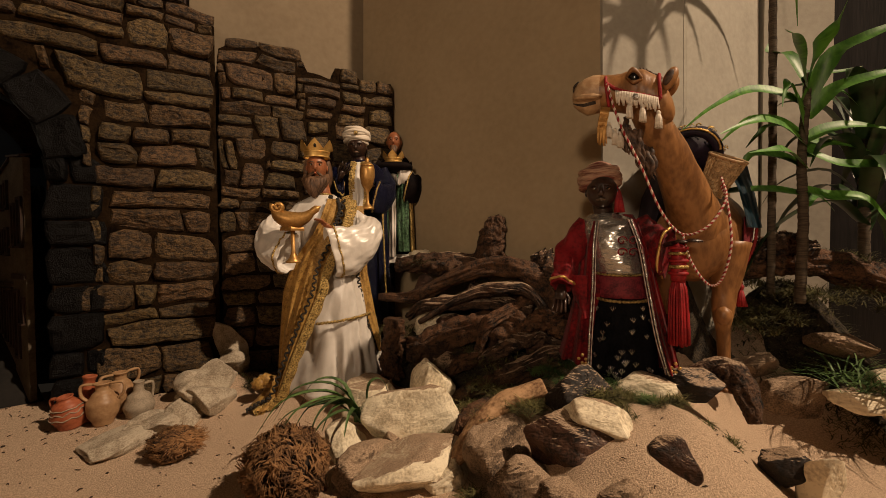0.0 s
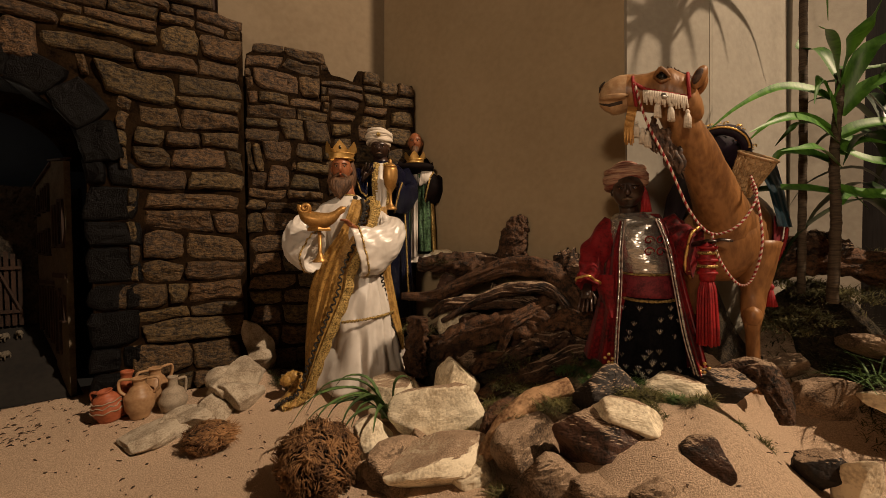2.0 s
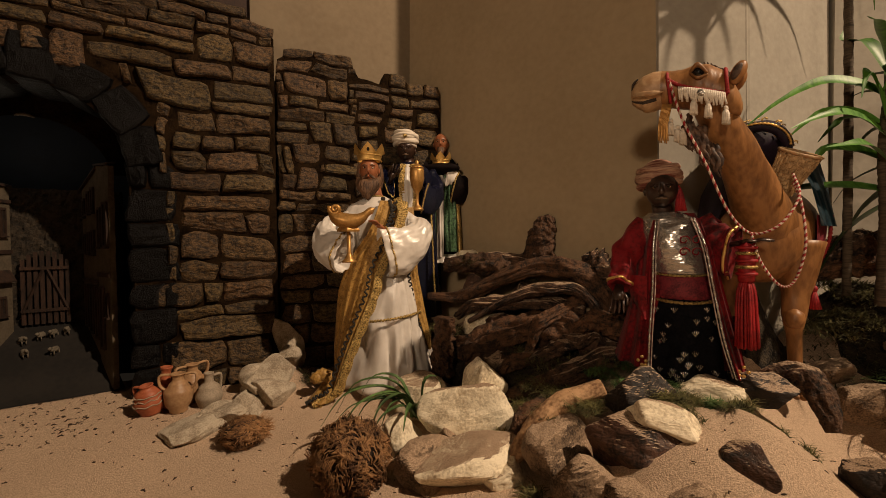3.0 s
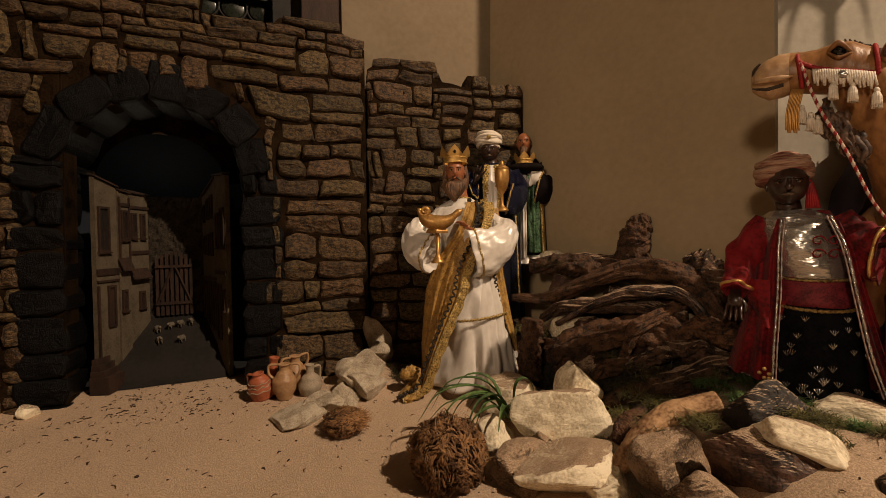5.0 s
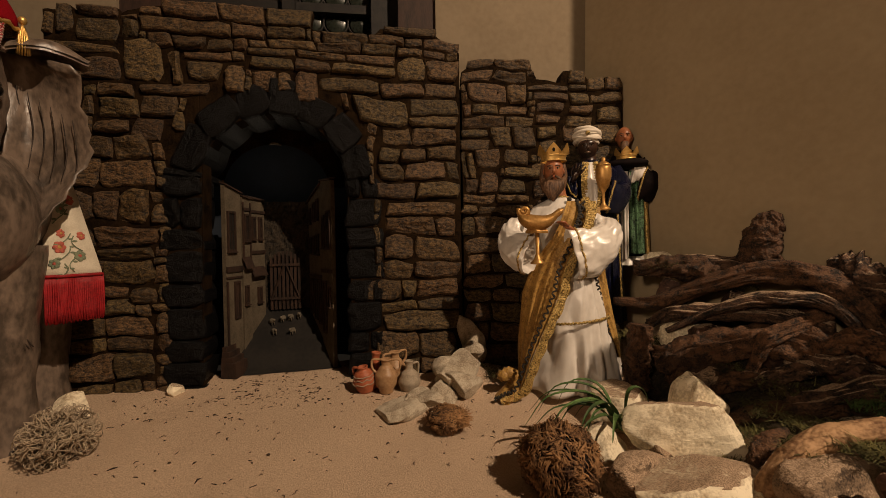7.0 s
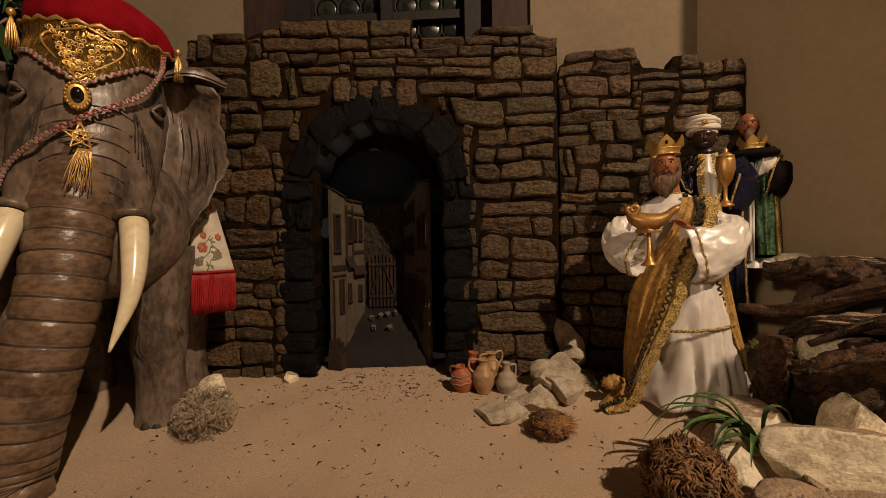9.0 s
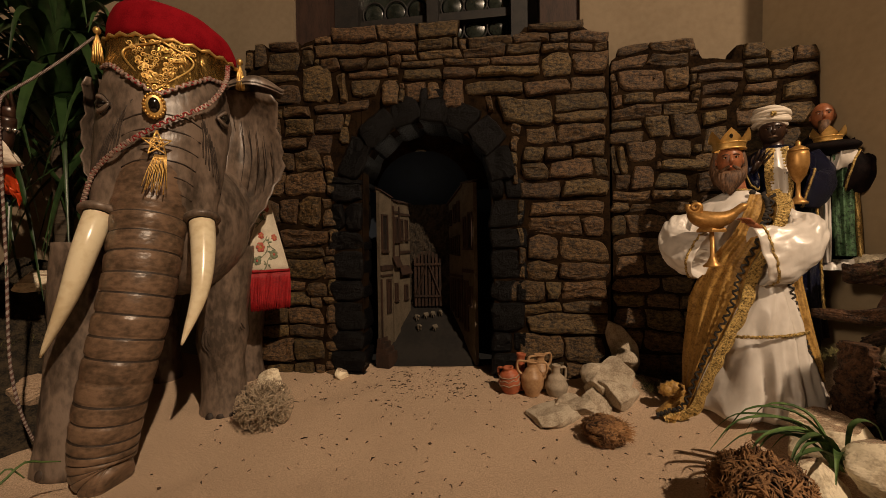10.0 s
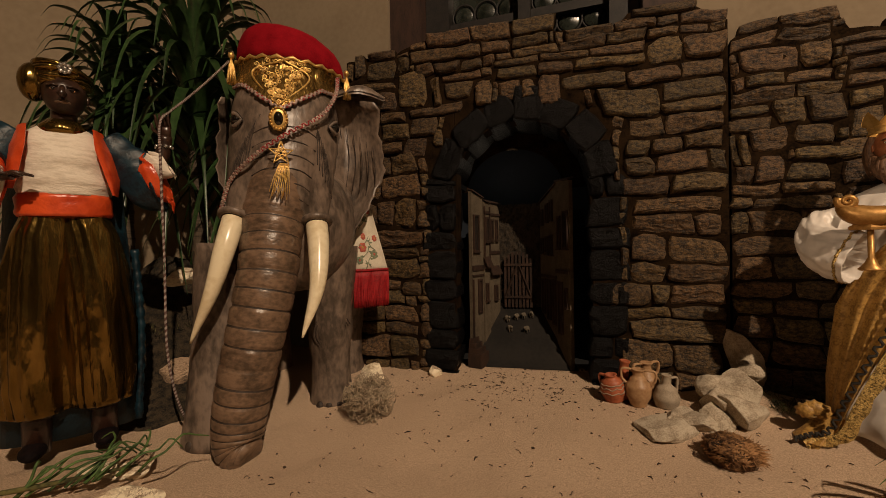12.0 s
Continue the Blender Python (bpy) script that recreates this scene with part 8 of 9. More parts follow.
rock(0.800, 0.285, (0.044, 0.028, 0.028), 55, "black_rock", turn=-66, z=0.158, lift=0.3, label="black rock at the camel's feet", group="mound rocks")
rock(0.608, 0.226, (0.026, 0.020, 0.026), 64, "dark_rock", turn=-70, z=0.120, lift=0.3, label=M_LABEL, group="mound rocks")
rock(0.785, 0.118, (0.020, 0.016, 0.044), 60, turn=-70, z=0.072, lift=0.3, tilt=(0, 20), label="pale upright rock in the sand", group="mound rocks")
rock(0.792, 0.160, (0.036, 0.024, 0.028), 61, "black_rock", turn=-70, z=0.080, lift=0.3, label=M_LABEL, group="mound rocks")
rock(0.700, 0.470, (0.044, 0.032, 0.030), 62, "sandy_rock", turn=-30, lift=0.5, label="sandy rock with moss below the driver", group="mound rocks")
# crusted lumps that fill the driftwood heap
for k, (x, y, z, r) in enumerate(((0.705, 0.80, 0.165, 0.045), (0.765, 0.70, 0.175, 0.045), (0.735, 0.665, 0.115, 0.040), (0.665, 0.845, 0.115, 0.038), (0.80, 0.585, 0.165, 0.040), (0.785, 0.80, 0.245, 0.050), (0.715, 0.905, 0.265, 0.045), (0.835, 0.68, 0.265, 0.042), (0.690, 0.595, 0.065, 0.032))):
    rock(x, y, (r, r * 0.8, r * 0.85), 140 + k, "dark_rock", turn=37 * k, z=z, lift=0.2, tilt=(11 * (k % 3), 9 * (k % 2)), label="dark crusted lump between the driftwood roots", group="heap lumps")
# bank on the right
rock(1.060, 0.195, (0.060, 0.024, 0.042), 71, "sandy_rock", turn=-45, lift=0.35, z=0.10, label="wedge-shaped sandy rock in the sand", group="bank rocks")
rock(1.120, 0.150, (0.046, 0.028, 0.020), 72, "sandy_rock", turn=-80, lift=0.3, z=0.205, label="flat grey rock on the mossy bank", group="bank rocks")
rock(1.100, 0.060, (0.050, 0.040, 0.040), 73, turn=-80, lift=0.3, z=0.13, label="pale rock beside the dark grass", group="bank rocks")
rock(1.060, 0.120, (0.050, 0.030, 0.018), 74, turn=-80, lift=0.3, z=0.125, label="flat pale stone under the grass", group="bank rocks")
rock(1.060, 0.262, (0.036, 0.03, 0.024), 75, "sandy_rock", turn=-60, lift=0.3, z=0.15, label="small brown rock at the foot of the bank", group="bank rocks")
# around the elephant
rock(-0.640, 1.035, (0.036, 0.030, 0.052), 81, turn=20, lift=0.75, label="pale upright rock behind the lichen")
rock(-0.515, 1.212, (0.020, 0.016, 0.018), 82, turn=0, lift=0.4, label="small pale pebble at the gateway")
rock(-1.160, 0.985, (0.050, 0.030, 0.022), 83, turn=50, lift=0.4, z=0.335, label="pale flat stone under the yucca")
rock(-0.955, 0.640, (0.055, 0.035, 0.026), 84, turn=30, lift=0.2, label="pale rock half buried below the driver")
rock(-0.870, 0.560, (0.060, 0.040, 0.024), 85, turn=60, lift=0.15)
rock(-1.115, 0.960, (0.060, 0.045, 0.050), 86, "sandy_rock", turn=40, lift=0.3, label="brown rock behind the lead cord", group="shaded rocks")
rock(-1.050, 1.010, (0.055, 0.040, 0.035), 87, "sandy_rock", turn=10, lift=0.3, label="brown rock in the shade", group="shaded rocks")
# chain of pale broken slabs from the wall into the sand
SLABS = "pale broken limestone slab beside the jugs"
for k, (x, y, sx, sy, sz, tn, tx, ty) in enumerate((
        (0.035, 0.985, 0.058, 0.036, 0.014, 20, 8, -4), (0.080, 1.030, 0.050, 0.026, 0.014, 45, 14, 10), (0.105, 1.010, 0.040, 0.030, 0.016, -15, -12, 8), (0.150, 1.035, 0.052, 0.030, 0.020, 50, 20, -12),
        (0.195, 1.040, 0.046, 0.038, 0.030, 20, 18, 14), (0.165, 1.075, 0.045, 0.030, 0.024, 70, -10, 20), (0.215, 1.095, 0.046, 0.036, 0.034, -20, 25, 6), (0.195, 1.125, 0.050, 0.030, 0.028, 30, -18, 4))):
    rock(x, y, (sx * 1.05, sy * 1.2, sz * 1.05), 90 + k, "paper", turn=tn, lift=0.7, tilt=(tx, ty), label=SLABS, group="limestone slabs")
rock(0.258, 1.150, (0.032, 0.026, 0.026), 101, "paper", lift=1.6, turn=30, label="pale knob of stone on the slabs", group="limestone slabs")
rock(0.268, 1.180, (0.034, 0.014, 0.070), 102, "paper", lift=0.80, turn=-20, tilt=(6, -16), label="pale slab leaning against the stone wall", group="limestone slabs")


# ---- driftwood ----
def driftwood(path, radii, seed, mat="wood", flat=0.75, label="dark weathered driftwood branch", n=80, seg=60, gnarl=0.32):
    off = seed * 3.7

    def bark(i, a):
        z = i * 46 / 80
        w = a + 0.5 * math.sin(z * 0.16 + off) + 0.9 * noise.noise(Vector((z * 0.12, off, 0)))
        c, s_ = math.cos(w), math.sin(w)
        v = 1 + gnarl * 1.1 * noise.noise(Vector((c * 1.2, s_ * 1.2, z * 0.10 + off))) + gnarl * 0.8 * noise.noise(Vector((c * 2.6, s_ * 2.6, z * 0.22 + off)))
        v += gnarl * 1.1 * (0.30 - abs(noise.noise(Vector((c * 3.2, s_ * 3.2, z * 0.10 + off)))))
        v += 0.16 * (0.28 - abs(noise.noise(Vector((c * 6.5, s_ * 6.5, z * 0.09 + off))))) + 0.10 * (0.28 - abs(noise.noise(Vector((c * 13, s_ * 13, z * 0.14 + off)))))
        v += gnarl * 0.6 * noise.noise(Vector((c * 1.6, s_ * 1.6, z * 0.42 + off))) + 0.05 * noise.noise(Vector((c * 9, s_ * 9, z * 0.8 + off)))
        return max(0.22, v)
    g = Geo()
    p0 = Vector(path[0])
    p = curve([Vector(q) - p0 for q in path], n)
    r = [lerp([(k / (len(radii) - 1), v) for k, v in enumerate(radii)], i / (n - 1)) for i in range(n)]
    g.tube(p, r, mat, seg, flat=flat, bumpy=bark)
    return g.make("driftwood", pose(*p0), label=label, category="driftwood", group="driftwood")


driftwood([(0.458, 0.515, 0.028), (0.482, 0.495, 0.072), (0.520, 0.490, 0.108), (0.566, 0.476, 0.136), (0.618, 0.440, 0.160)], [0.010, 0.017, 0.020, 0.021, 0.016], 1, "pale_wood", 0.85, "pale split driftwood log lying on the rocks", gnarl=0.07)
driftwood([(0.500, 0.540, 0.050), (0.525, 0.545, 0.085), (0.560, 0.550, 0.102), (0.600, 0.560, 0.105)], [0.006, 0.012, 0.012, 0.006], 2, "wood", 0.7, "short splintered driftwood stub")
driftwood([(0.600, 0.985, 0.255), (0.660, 0.900, 0.262), (0.720, 0.800, 0.315), (0.780, 0.715, 0.345), (0.815, 0.650, 0.330), (0.835, 0.590, 0.275), (0.850, 0.55, 0.22)], [0.010, 0.018, 0.022, 0.025, 0.026, 0.022, 0.014], 3, "wood", 0.9, "long arched dark driftwood trunk")
driftwood([(0.640, 0.850, 0.20), (0.700, 0.770, 0.262), (0.760, 0.690, 0.292), (0.800, 0.620, 0.285), (0.820, 0.560, 0.20)], [0.008, 0.018, 0.024, 0.020, 0.010], 4, "sandy_wood", 0.6, "sand-dusted driftwood trunk under the arch")
driftwood([(0.620, 0.860, 0.13), (0.700, 0.760, 0.19), (0.770, 0.650, 0.21), (0.82, 0.56, 0.17)], [0.024, 0.032, 0.034, 0.024], 5, "wood", 0.9, "thick black driftwood trunk in the shade", gnarl=0.5)
driftwood([(0.822, 0.785, 0.325), (0.818, 0.775, 0.37), (0.815, 0.765, 0.415), (0.820, 0.752, 0.45), (0.826, 0.742, 0.470)], [0.046, 0.043, 0.036, 0.026, 0.010], 6, "wood", 0.8, "upright reddish driftwood stump against the wall", gnarl=0.22)
driftwood([(0.775, 0.815, 0.355), (0.800, 0.760, 0.352), (0.822, 0.700, 0.335)], [0.006, 0.012, 0.005], 31, "sandy_wood", 0.7, "short sandy stick at the foot of the stump", gnarl=0.25)
driftwood([(0.640, 0.960, 0.34), (0.700, 0.900, 0.345), (0.742, 0.850, 0.335), (0.77, 0.82, 0.30)], [0.022, 0.038, 0.040, 0.022], 7, "wood", 0.7, "gnarled driftwood root below the king")
driftwood([(0.870, 0.660, 0.36), (0.868, 0.615, 0.345), (0.866, 0.57, 0.30), (0.862, 0.53, 0.25)], [0.028, 0.034, 0.034, 0.022], 8, "sandy_wood", 0.8, "pale sandy driftwood knot by the wall", gnarl=0.4)
driftwood([(0.556, 0.850, 0.08), (0.560, 0.848, 0.15), (0.566, 0.846, 0.22)], [0.030, 0.026, 0.024], 9, "wood", 0.8, "short upright reddish driftwood post", gnarl=0.35)
driftwood([(0.580, 0.810, 0.135), (0.620, 0.775, 0.150), (0.665, 0.735, 0.135), (0.70, 0.70, 0.12)], [0.020, 0.028, 0.024, 0.012], 10, "wood", 0.7, "twisted reddish root beside the white rock", gnarl=0.45)
driftwood([(0.690, 0.680, 0.13), (0.745, 0.630, 0.175), (0.790, 0.580, 0.20), (0.82, 0.53, 0.17)], [0.02, 0.034, 0.034, 0.02], 11, "sandy_wood", 0.5, "flat sandy driftwood plank in the shade", gnarl=0.4)
driftwood([(0.590, 0.660, 0.075), (0.640, 0.620, 0.105), (0.70, 0.570, 0.125), (0.745, 0.53, 0.14)], [0.014, 0.020, 0.022, 0.014], 12, "wood", 0.7, "low reddish driftwood branch in the moss")
driftwood([(0.835, 0.330, 0.150), (0.848, 0.280, 0.182), (0.850, 0.240, 0.190), (0.842, 0.215, 0.15), (0.836, 0.205, 0.12)], [0.010, 0.018, 0.021, 0.018, 0.010], 14, "sandy_wood", 0.9, "sandy stub of wood at the camel's foot", gnarl=0.18)
driftwood([(1.060, 0.300, 0.335), (1.130, 0.245, 0.360), (1.170, 0.180, 0.355), (1.20, 0.08, 0.315), (1.23, 0.0, 0.29)], [0.02, 0.032, 0.032, 0.030, 0.024], 15, "wood", 0.8, "reddish driftwood branch along the mossy bank", gnarl=0.3)
driftwood([(1.090, 0.285, 0.385), (1.130, 0.235, 0.395), (1.150, 0.19, 0.385)], [0.022, 0.030, 0.016], 16, "sandy_wood", 0.8, "pale knotted root at the dracaena's foot", gnarl=0.4)
driftwood([(0.845, 0.47, 0.20), (0.80, 0.52, 0.22), (0.77, 0.56, 0.235), (0.745, 0.60, 0.215)], [0.03, 0.036, 0.032, 0.014], 17, "wood", 0.7, "dark driftwood behind the camel driver", gnarl=0.4)


for k, (p, q, bend, r0, lb) in enumerate((
        ((0.66, 0.93, 0.20), (0.80, 0.62, 0.245), 0.03, 0.020, "gnarled dark root across the heap"), ((0.60, 0.80, 0.10), (0.80, 0.70, 0.19), 0.03, 0.022, "dark root at the foot of the heap"),
        ((0.70, 0.70, 0.14), (0.86, 0.62, 0.29), 0.03, 0.018, "forked dark root rising to the wall"), ((0.72, 0.95, 0.33), (0.86, 0.70, 0.345), 0.02, 0.020, "sandy root along the wall"),
        ((0.66, 0.62, 0.09), (0.80, 0.48, 0.185), 0.02, 0.020, "dark root below the driver's sleeve"), ((0.62, 0.72, 0.10), (0.76, 0.66, 0.14), 0.015, 0.018, "short reddish root in the moss"))):
    mid = [(p[i] + q[i]) / 2 for i in range(3)]
    driftwood([p, (mid[0] + (p[0] - mid[0]) * 0.4 - bend, mid[1] + (p[1] - mid[1]) * 0.4, mid[2] + (p[2] - mid[2]) * 0.4 + bend), (mid[0] + (q[0] - mid[0]) * 0.5 + bend * 0.4, mid[1] + (q[1] - mid[1]) * 0.5, mid[2] + (q[2] - mid[2]) * 0.5 + bend * 0.6), q],
              [r0 * 0.6, r0, r0 * 1.1, r0 * 0.5], 21 + k, "sandy_wood" if k in (0, 3, 4) else "wood", 0.75, lb, gnarl=0.4)


# ---- moss, grass and dry plants ----
def shade_soil_heap(cx, cy, rx, ry, h, seed, label, turn=0.0):
    """A dark crumbly soil-like sheet over the sand, its tone also standing in for shade, thinning out to an uneven
    edge.
    """
    g = Geo()
    rows = []
    ct, st = math.cos(math.radians(turn)), math.sin(math.radians(turn))
    for i in range(40):
        f = i / 39
        row = []
        for j in range(72):
            a = 2 * math.pi * j / 72
            k = f * (1 + 0.22 * noise.noise(Vector((math.cos(a) * 2, math.sin(a) * 2, seed))))
            u, v = rx * k * math.cos(a), ry * k * math.sin(a)
            x, y = cx + u * ct - v * st, cy + u * st + v * ct
            row.append((x, y, ground_z(x, y) + 0.004 + h * max(0.0, 1 - f * f) + 0.010 * noise.noise(Vector((x * 45, y * 45, seed))) * (1 - f) + 0.005 * noise.noise(Vector((x * 120, y * 120, seed))) - (0.02 if i == 39 else 0)))
        rows.append(row)
    g.grid(rows, "soil", True)
    return g.make("shade_soil_heap", label=label, category="soil", kind="stuff")


# the first two put the shade below heap and yuccas into dark colour
shade_soil_heap(0.73, 0.76, 0.21, 0.14, 0.010, 1.0, "dark sheet standing in for shade under the driftwood heap", -60)
shade_soil_heap(-1.28, 1.08, 0.36, 0.22, 0.06, 7.0, "dark mound standing in for the shadow under the yuccas", -50)
shade_soil_heap(0.99, 0.385, 0.13, 0.085, 0.010, 9.0, "dark mossy soil behind the camel", -30)
shade_soil_heap(1.22, 0.17, 0.17, 0.12, 0.008, 4.0, "dark mossy soil of the bank", -75)


def tuft_patch(name, spots, count, length, width, mat, seed, label, category, spread=0.8, kind="stuff"):
    """Many thin bent blades growing from the given spots (x, y, z, radius)."""
    rnd = random.Random(seed)
    g = Geo()
    for x, y, z, r in spots:
        for _ in range(count):
            a, q = rnd.uniform(0, 2 * math.pi), r * math.sqrt(rnd.random())
            px, py = x + q * math.cos(a), y + q * math.sin(a)
            pz = z if z is not None else ground_z(px, py)
            l, b = length * rnd.uniform(0.4, 1.2), rnd.uniform(0, 2 * math.pi)
            d = Vector((math.cos(b) * spread, math.sin(b) * spread, rnd.uniform(0.2, 1.0)))
            p0 = Vector((px, py, pz - 0.003 + r * 0.35 * max(0.0, 1 - (q / r) ** 2)))
            p1, p2 = p0 + d * l * 0.5, p0 + d * l + Vector((math.cos(b), math.sin(b), -0.7)) * l * 0.35
            s = Vector((-math.sin(b), math.cos(b), 0)) * width * rnd.uniform(0.6, 1.3)
            g.grid([[p0 - s, p0 + s], [p1 - s * 0.9, p1 + s * 0.9], [p2 - s * 0.2, p2 + s * 0.2]], mat)
    return g.make(name, label=label, category=category, kind=kind)


tuft_patch("moss", [(0.690, 0.905, 0.345, 0.05), (0.745, 0.86, 0.335, 0.05), (0.86, 0.83, 0.36, 0.03), (0.79, 0.80, 0.30, 0.04), (0.60, 0.90, 0.17, 0.05)], 330, 0.022, 0.0008, "moss", 1, "dark green moss on the driftwood heap", "moss")
tuft_patch("moss", [(0.640, 0.610, 0.105, 0.04), (0.700, 0.650, 0.13, 0.05), (0.76, 0.50, 0.16, 0.05), (0.80, 0.62, 0.15, 0.07), (0.68, 0.73, 0.14, 0.04), (0.83, 0.5, 0.17, 0.05)], 330, 0.022, 0.0008, "moss", 2, "brown-green moss between rocks and roots", "moss")
tuft_patch("moss", [(0.540, 0.485, 0.115, 0.030), (0.590, 0.460, 0.125, 0.034), (0.46, 0.44, 0.03, 0.02), (0.70, 0.34, 0.15, 0.02)], 260, 0.018, 0.0008, "moss", 3, "dark moss on the log and mound", "moss")
tuft_patch("moss", [(0.735, 0.450, 0.170, 0.035), (0.780, 0.400, 0.175, 0.03), (0.70, 0.50, 0.15, 0.03)], 300, 0.016, 0.0008, "grass", 4, "green moss at the driver's hem", "moss")
tuft_patch("moss", [(1.06, 0.245, 0.25, 0.06), (1.10, 0.20, 0.29, 0.06), (1.15, 0.14, 0.29, 0.07), (1.20, 0.05, 0.27, 0.07), (1.08, 0.30, 0.31, 0.05), (1.16, 0.27, 0.36, 0.06), (1.2, 0.16, 0.36, 0.05), (1.22, 0.0, 0.22, 0.06), (1.03, 0.27, 0.23, 0.05)], 420, 0.026, 0.0009, "moss", 5, "mossy bank below the dracaena", "moss")
tuft_patch("moss", [(0.33, 1.13, 0.06, 0.05), (0.36, 1.06, 0.05, 0.04), (0.31, 1.08, 0.05, 0.035), (0.42, 1.10, 0.06, 0.05)], 260, 0.02, 0.0008, "moss", 6, "dark moss at the foot of the stone wall", "moss")
tuft_patch("moss", [(0.62 + 0.24 * random.Random(k).random(), 0.56 + 0.38 * random.Random(k + 50).random(), None, 0.035) for k in range(34)], 150, 0.020, 0.0008, "moss", 15, "dark moss over the soil of the heap", "moss")
tuft_patch("moss", [(1.05 + 0.26 * random.Random(k).random(), -0.02 + 0.32 * random.Random(k + 50).random(), None, 0.04) for k in range(30)], 150, 0.022, 0.0009, "moss", 16, "dark moss over the soil of the bank", "moss")
tuft_patch("moss", [(0.575, 0.445, 0.135, 0.028), (0.60, 0.47, 0.13, 0.03), (0.64, 0.345, 0.165, 0.02), (0.745, 0.285, 0.150, 0.012), (0.48, 0.53, 0.03, 0.02), (0.52, 0.57, 0.04, 0.03), (0.60, 0.60, 0.07, 0.04), (0.66, 0.56, 0.10, 0.04)], 330, 0.021, 0.0007, "moss", 17, "brown-green moss round the log", "moss")
tuft_patch("moss", [(0.70, 0.40, 0.150, 0.028), (0.735, 0.385, 0.155, 0.028), (0.68, 0.43, 0.15, 0.026), (0.715, 0.31, 0.15, 0.015)], 380, 0.017, 0.0008, "grass", 18, "green moss below the camel driver", "moss")
tuft_patch("moss", [(0.665, 0.330, None, 0.016), (0.700, 0.285, None, 0.012), (0.745, 0.240, None, 0.013), (0.628, 0.300, None, 0.014), (0.780, 0.215, None, 0.010), (0.690, 0.350, None, 0.016)], 90, 0.014, 0.0007, "moss", 19, "sprigs of moss in the sandy mound", "moss")
tuft_patch("dark_grass", [(1.075, 0.125, 0.150, 0.035), (1.075, 0.08, 0.14, 0.03)], 70, 0.085, 0.0013, "grass", 7, "dark wiry grass tuft in front of the bank", "grass")
tuft_patch("moss", [(-1.22, 1.02, 0.20, 0.06), (-1.14, 1.06, 0.15, 0.06), (-1.26, 0.93, 0.20, 0.07)], 200, 0.02, 0.0008, "moss", 8, "dark moss under the yucca", "moss")


def strap_leaf(g, path, width, mat, n=14, keel=0.25, up=(0, 0, 1)):
    """A long leaf: a keeled strip, widest in its middle, on a bent midrib."""
    p = curve(path, n)
    rows = []
    for i, c in enumerate(p):
        d = (p[min(i + 1, n - 1)] - p[max(i - 1, 0)]).normalized()
        s = d.cross(Vector(up))
        s = s.normalized() if s.length > 0.02 else Vector((1, 0, 0))
        u = s.cross(d)
        f = i / (n - 1)
        w = width * (0.45 + 0.55 * math.sin(math.pi * min(1, f * 1.25 + 0.12))) * (1 - f ** 3) + 0.0006
        rows.append([c - s * w + u * w * keel, c - s * w * 0.5 + u * w * keel * 0.35, c, c + s * w * 0.5 + u * w * keel * 0.35, c + s * w + u * w * keel])
    g.grid(rows, mat)


def grass_clump():
    t = empty("grass_clump", pose(0.412, 0.715, 0.06), "green strap-leaved artificial grass among the rocks", "grass")
    for k, (tx, ty, h) in enumerate(((-0.135, -0.025, 0.085), (-0.150, 0.010, 0.095), (-0.120, 0.035, 0.105), (-0.100, -0.045, 0.080), (-0.080, 0.05, 0.105), (-0.105, 0.0, 0.07), (-0.07, -0.02, 0.06), (-0.12, 0.06, 0.08), (0.045, -0.010, 0.095), (-0.06, 0.03, 0.05), (-0.09, -0.03, 0.045), (-0.05, -0.05, 0.05), (-0.13, 0.02, 0.06))):
        g = Geo()
        tx, ty, h = tx * 1.25, ty * 1.25, h * 0.95
        strap_leaf(g, [(0.01 * math.sin(k), 0.01 * math.cos(k), 0.0), (tx * 0.30, ty * 0.30, h * 0.75), (tx * 0.75, ty * 0.75, h * 0.80), (tx, ty, h * 0.25 if k != 8 else 0.03)], 0.0062, "grass", 14, 0.5)
        g.make("leaf", parent=t)


grass_clump()


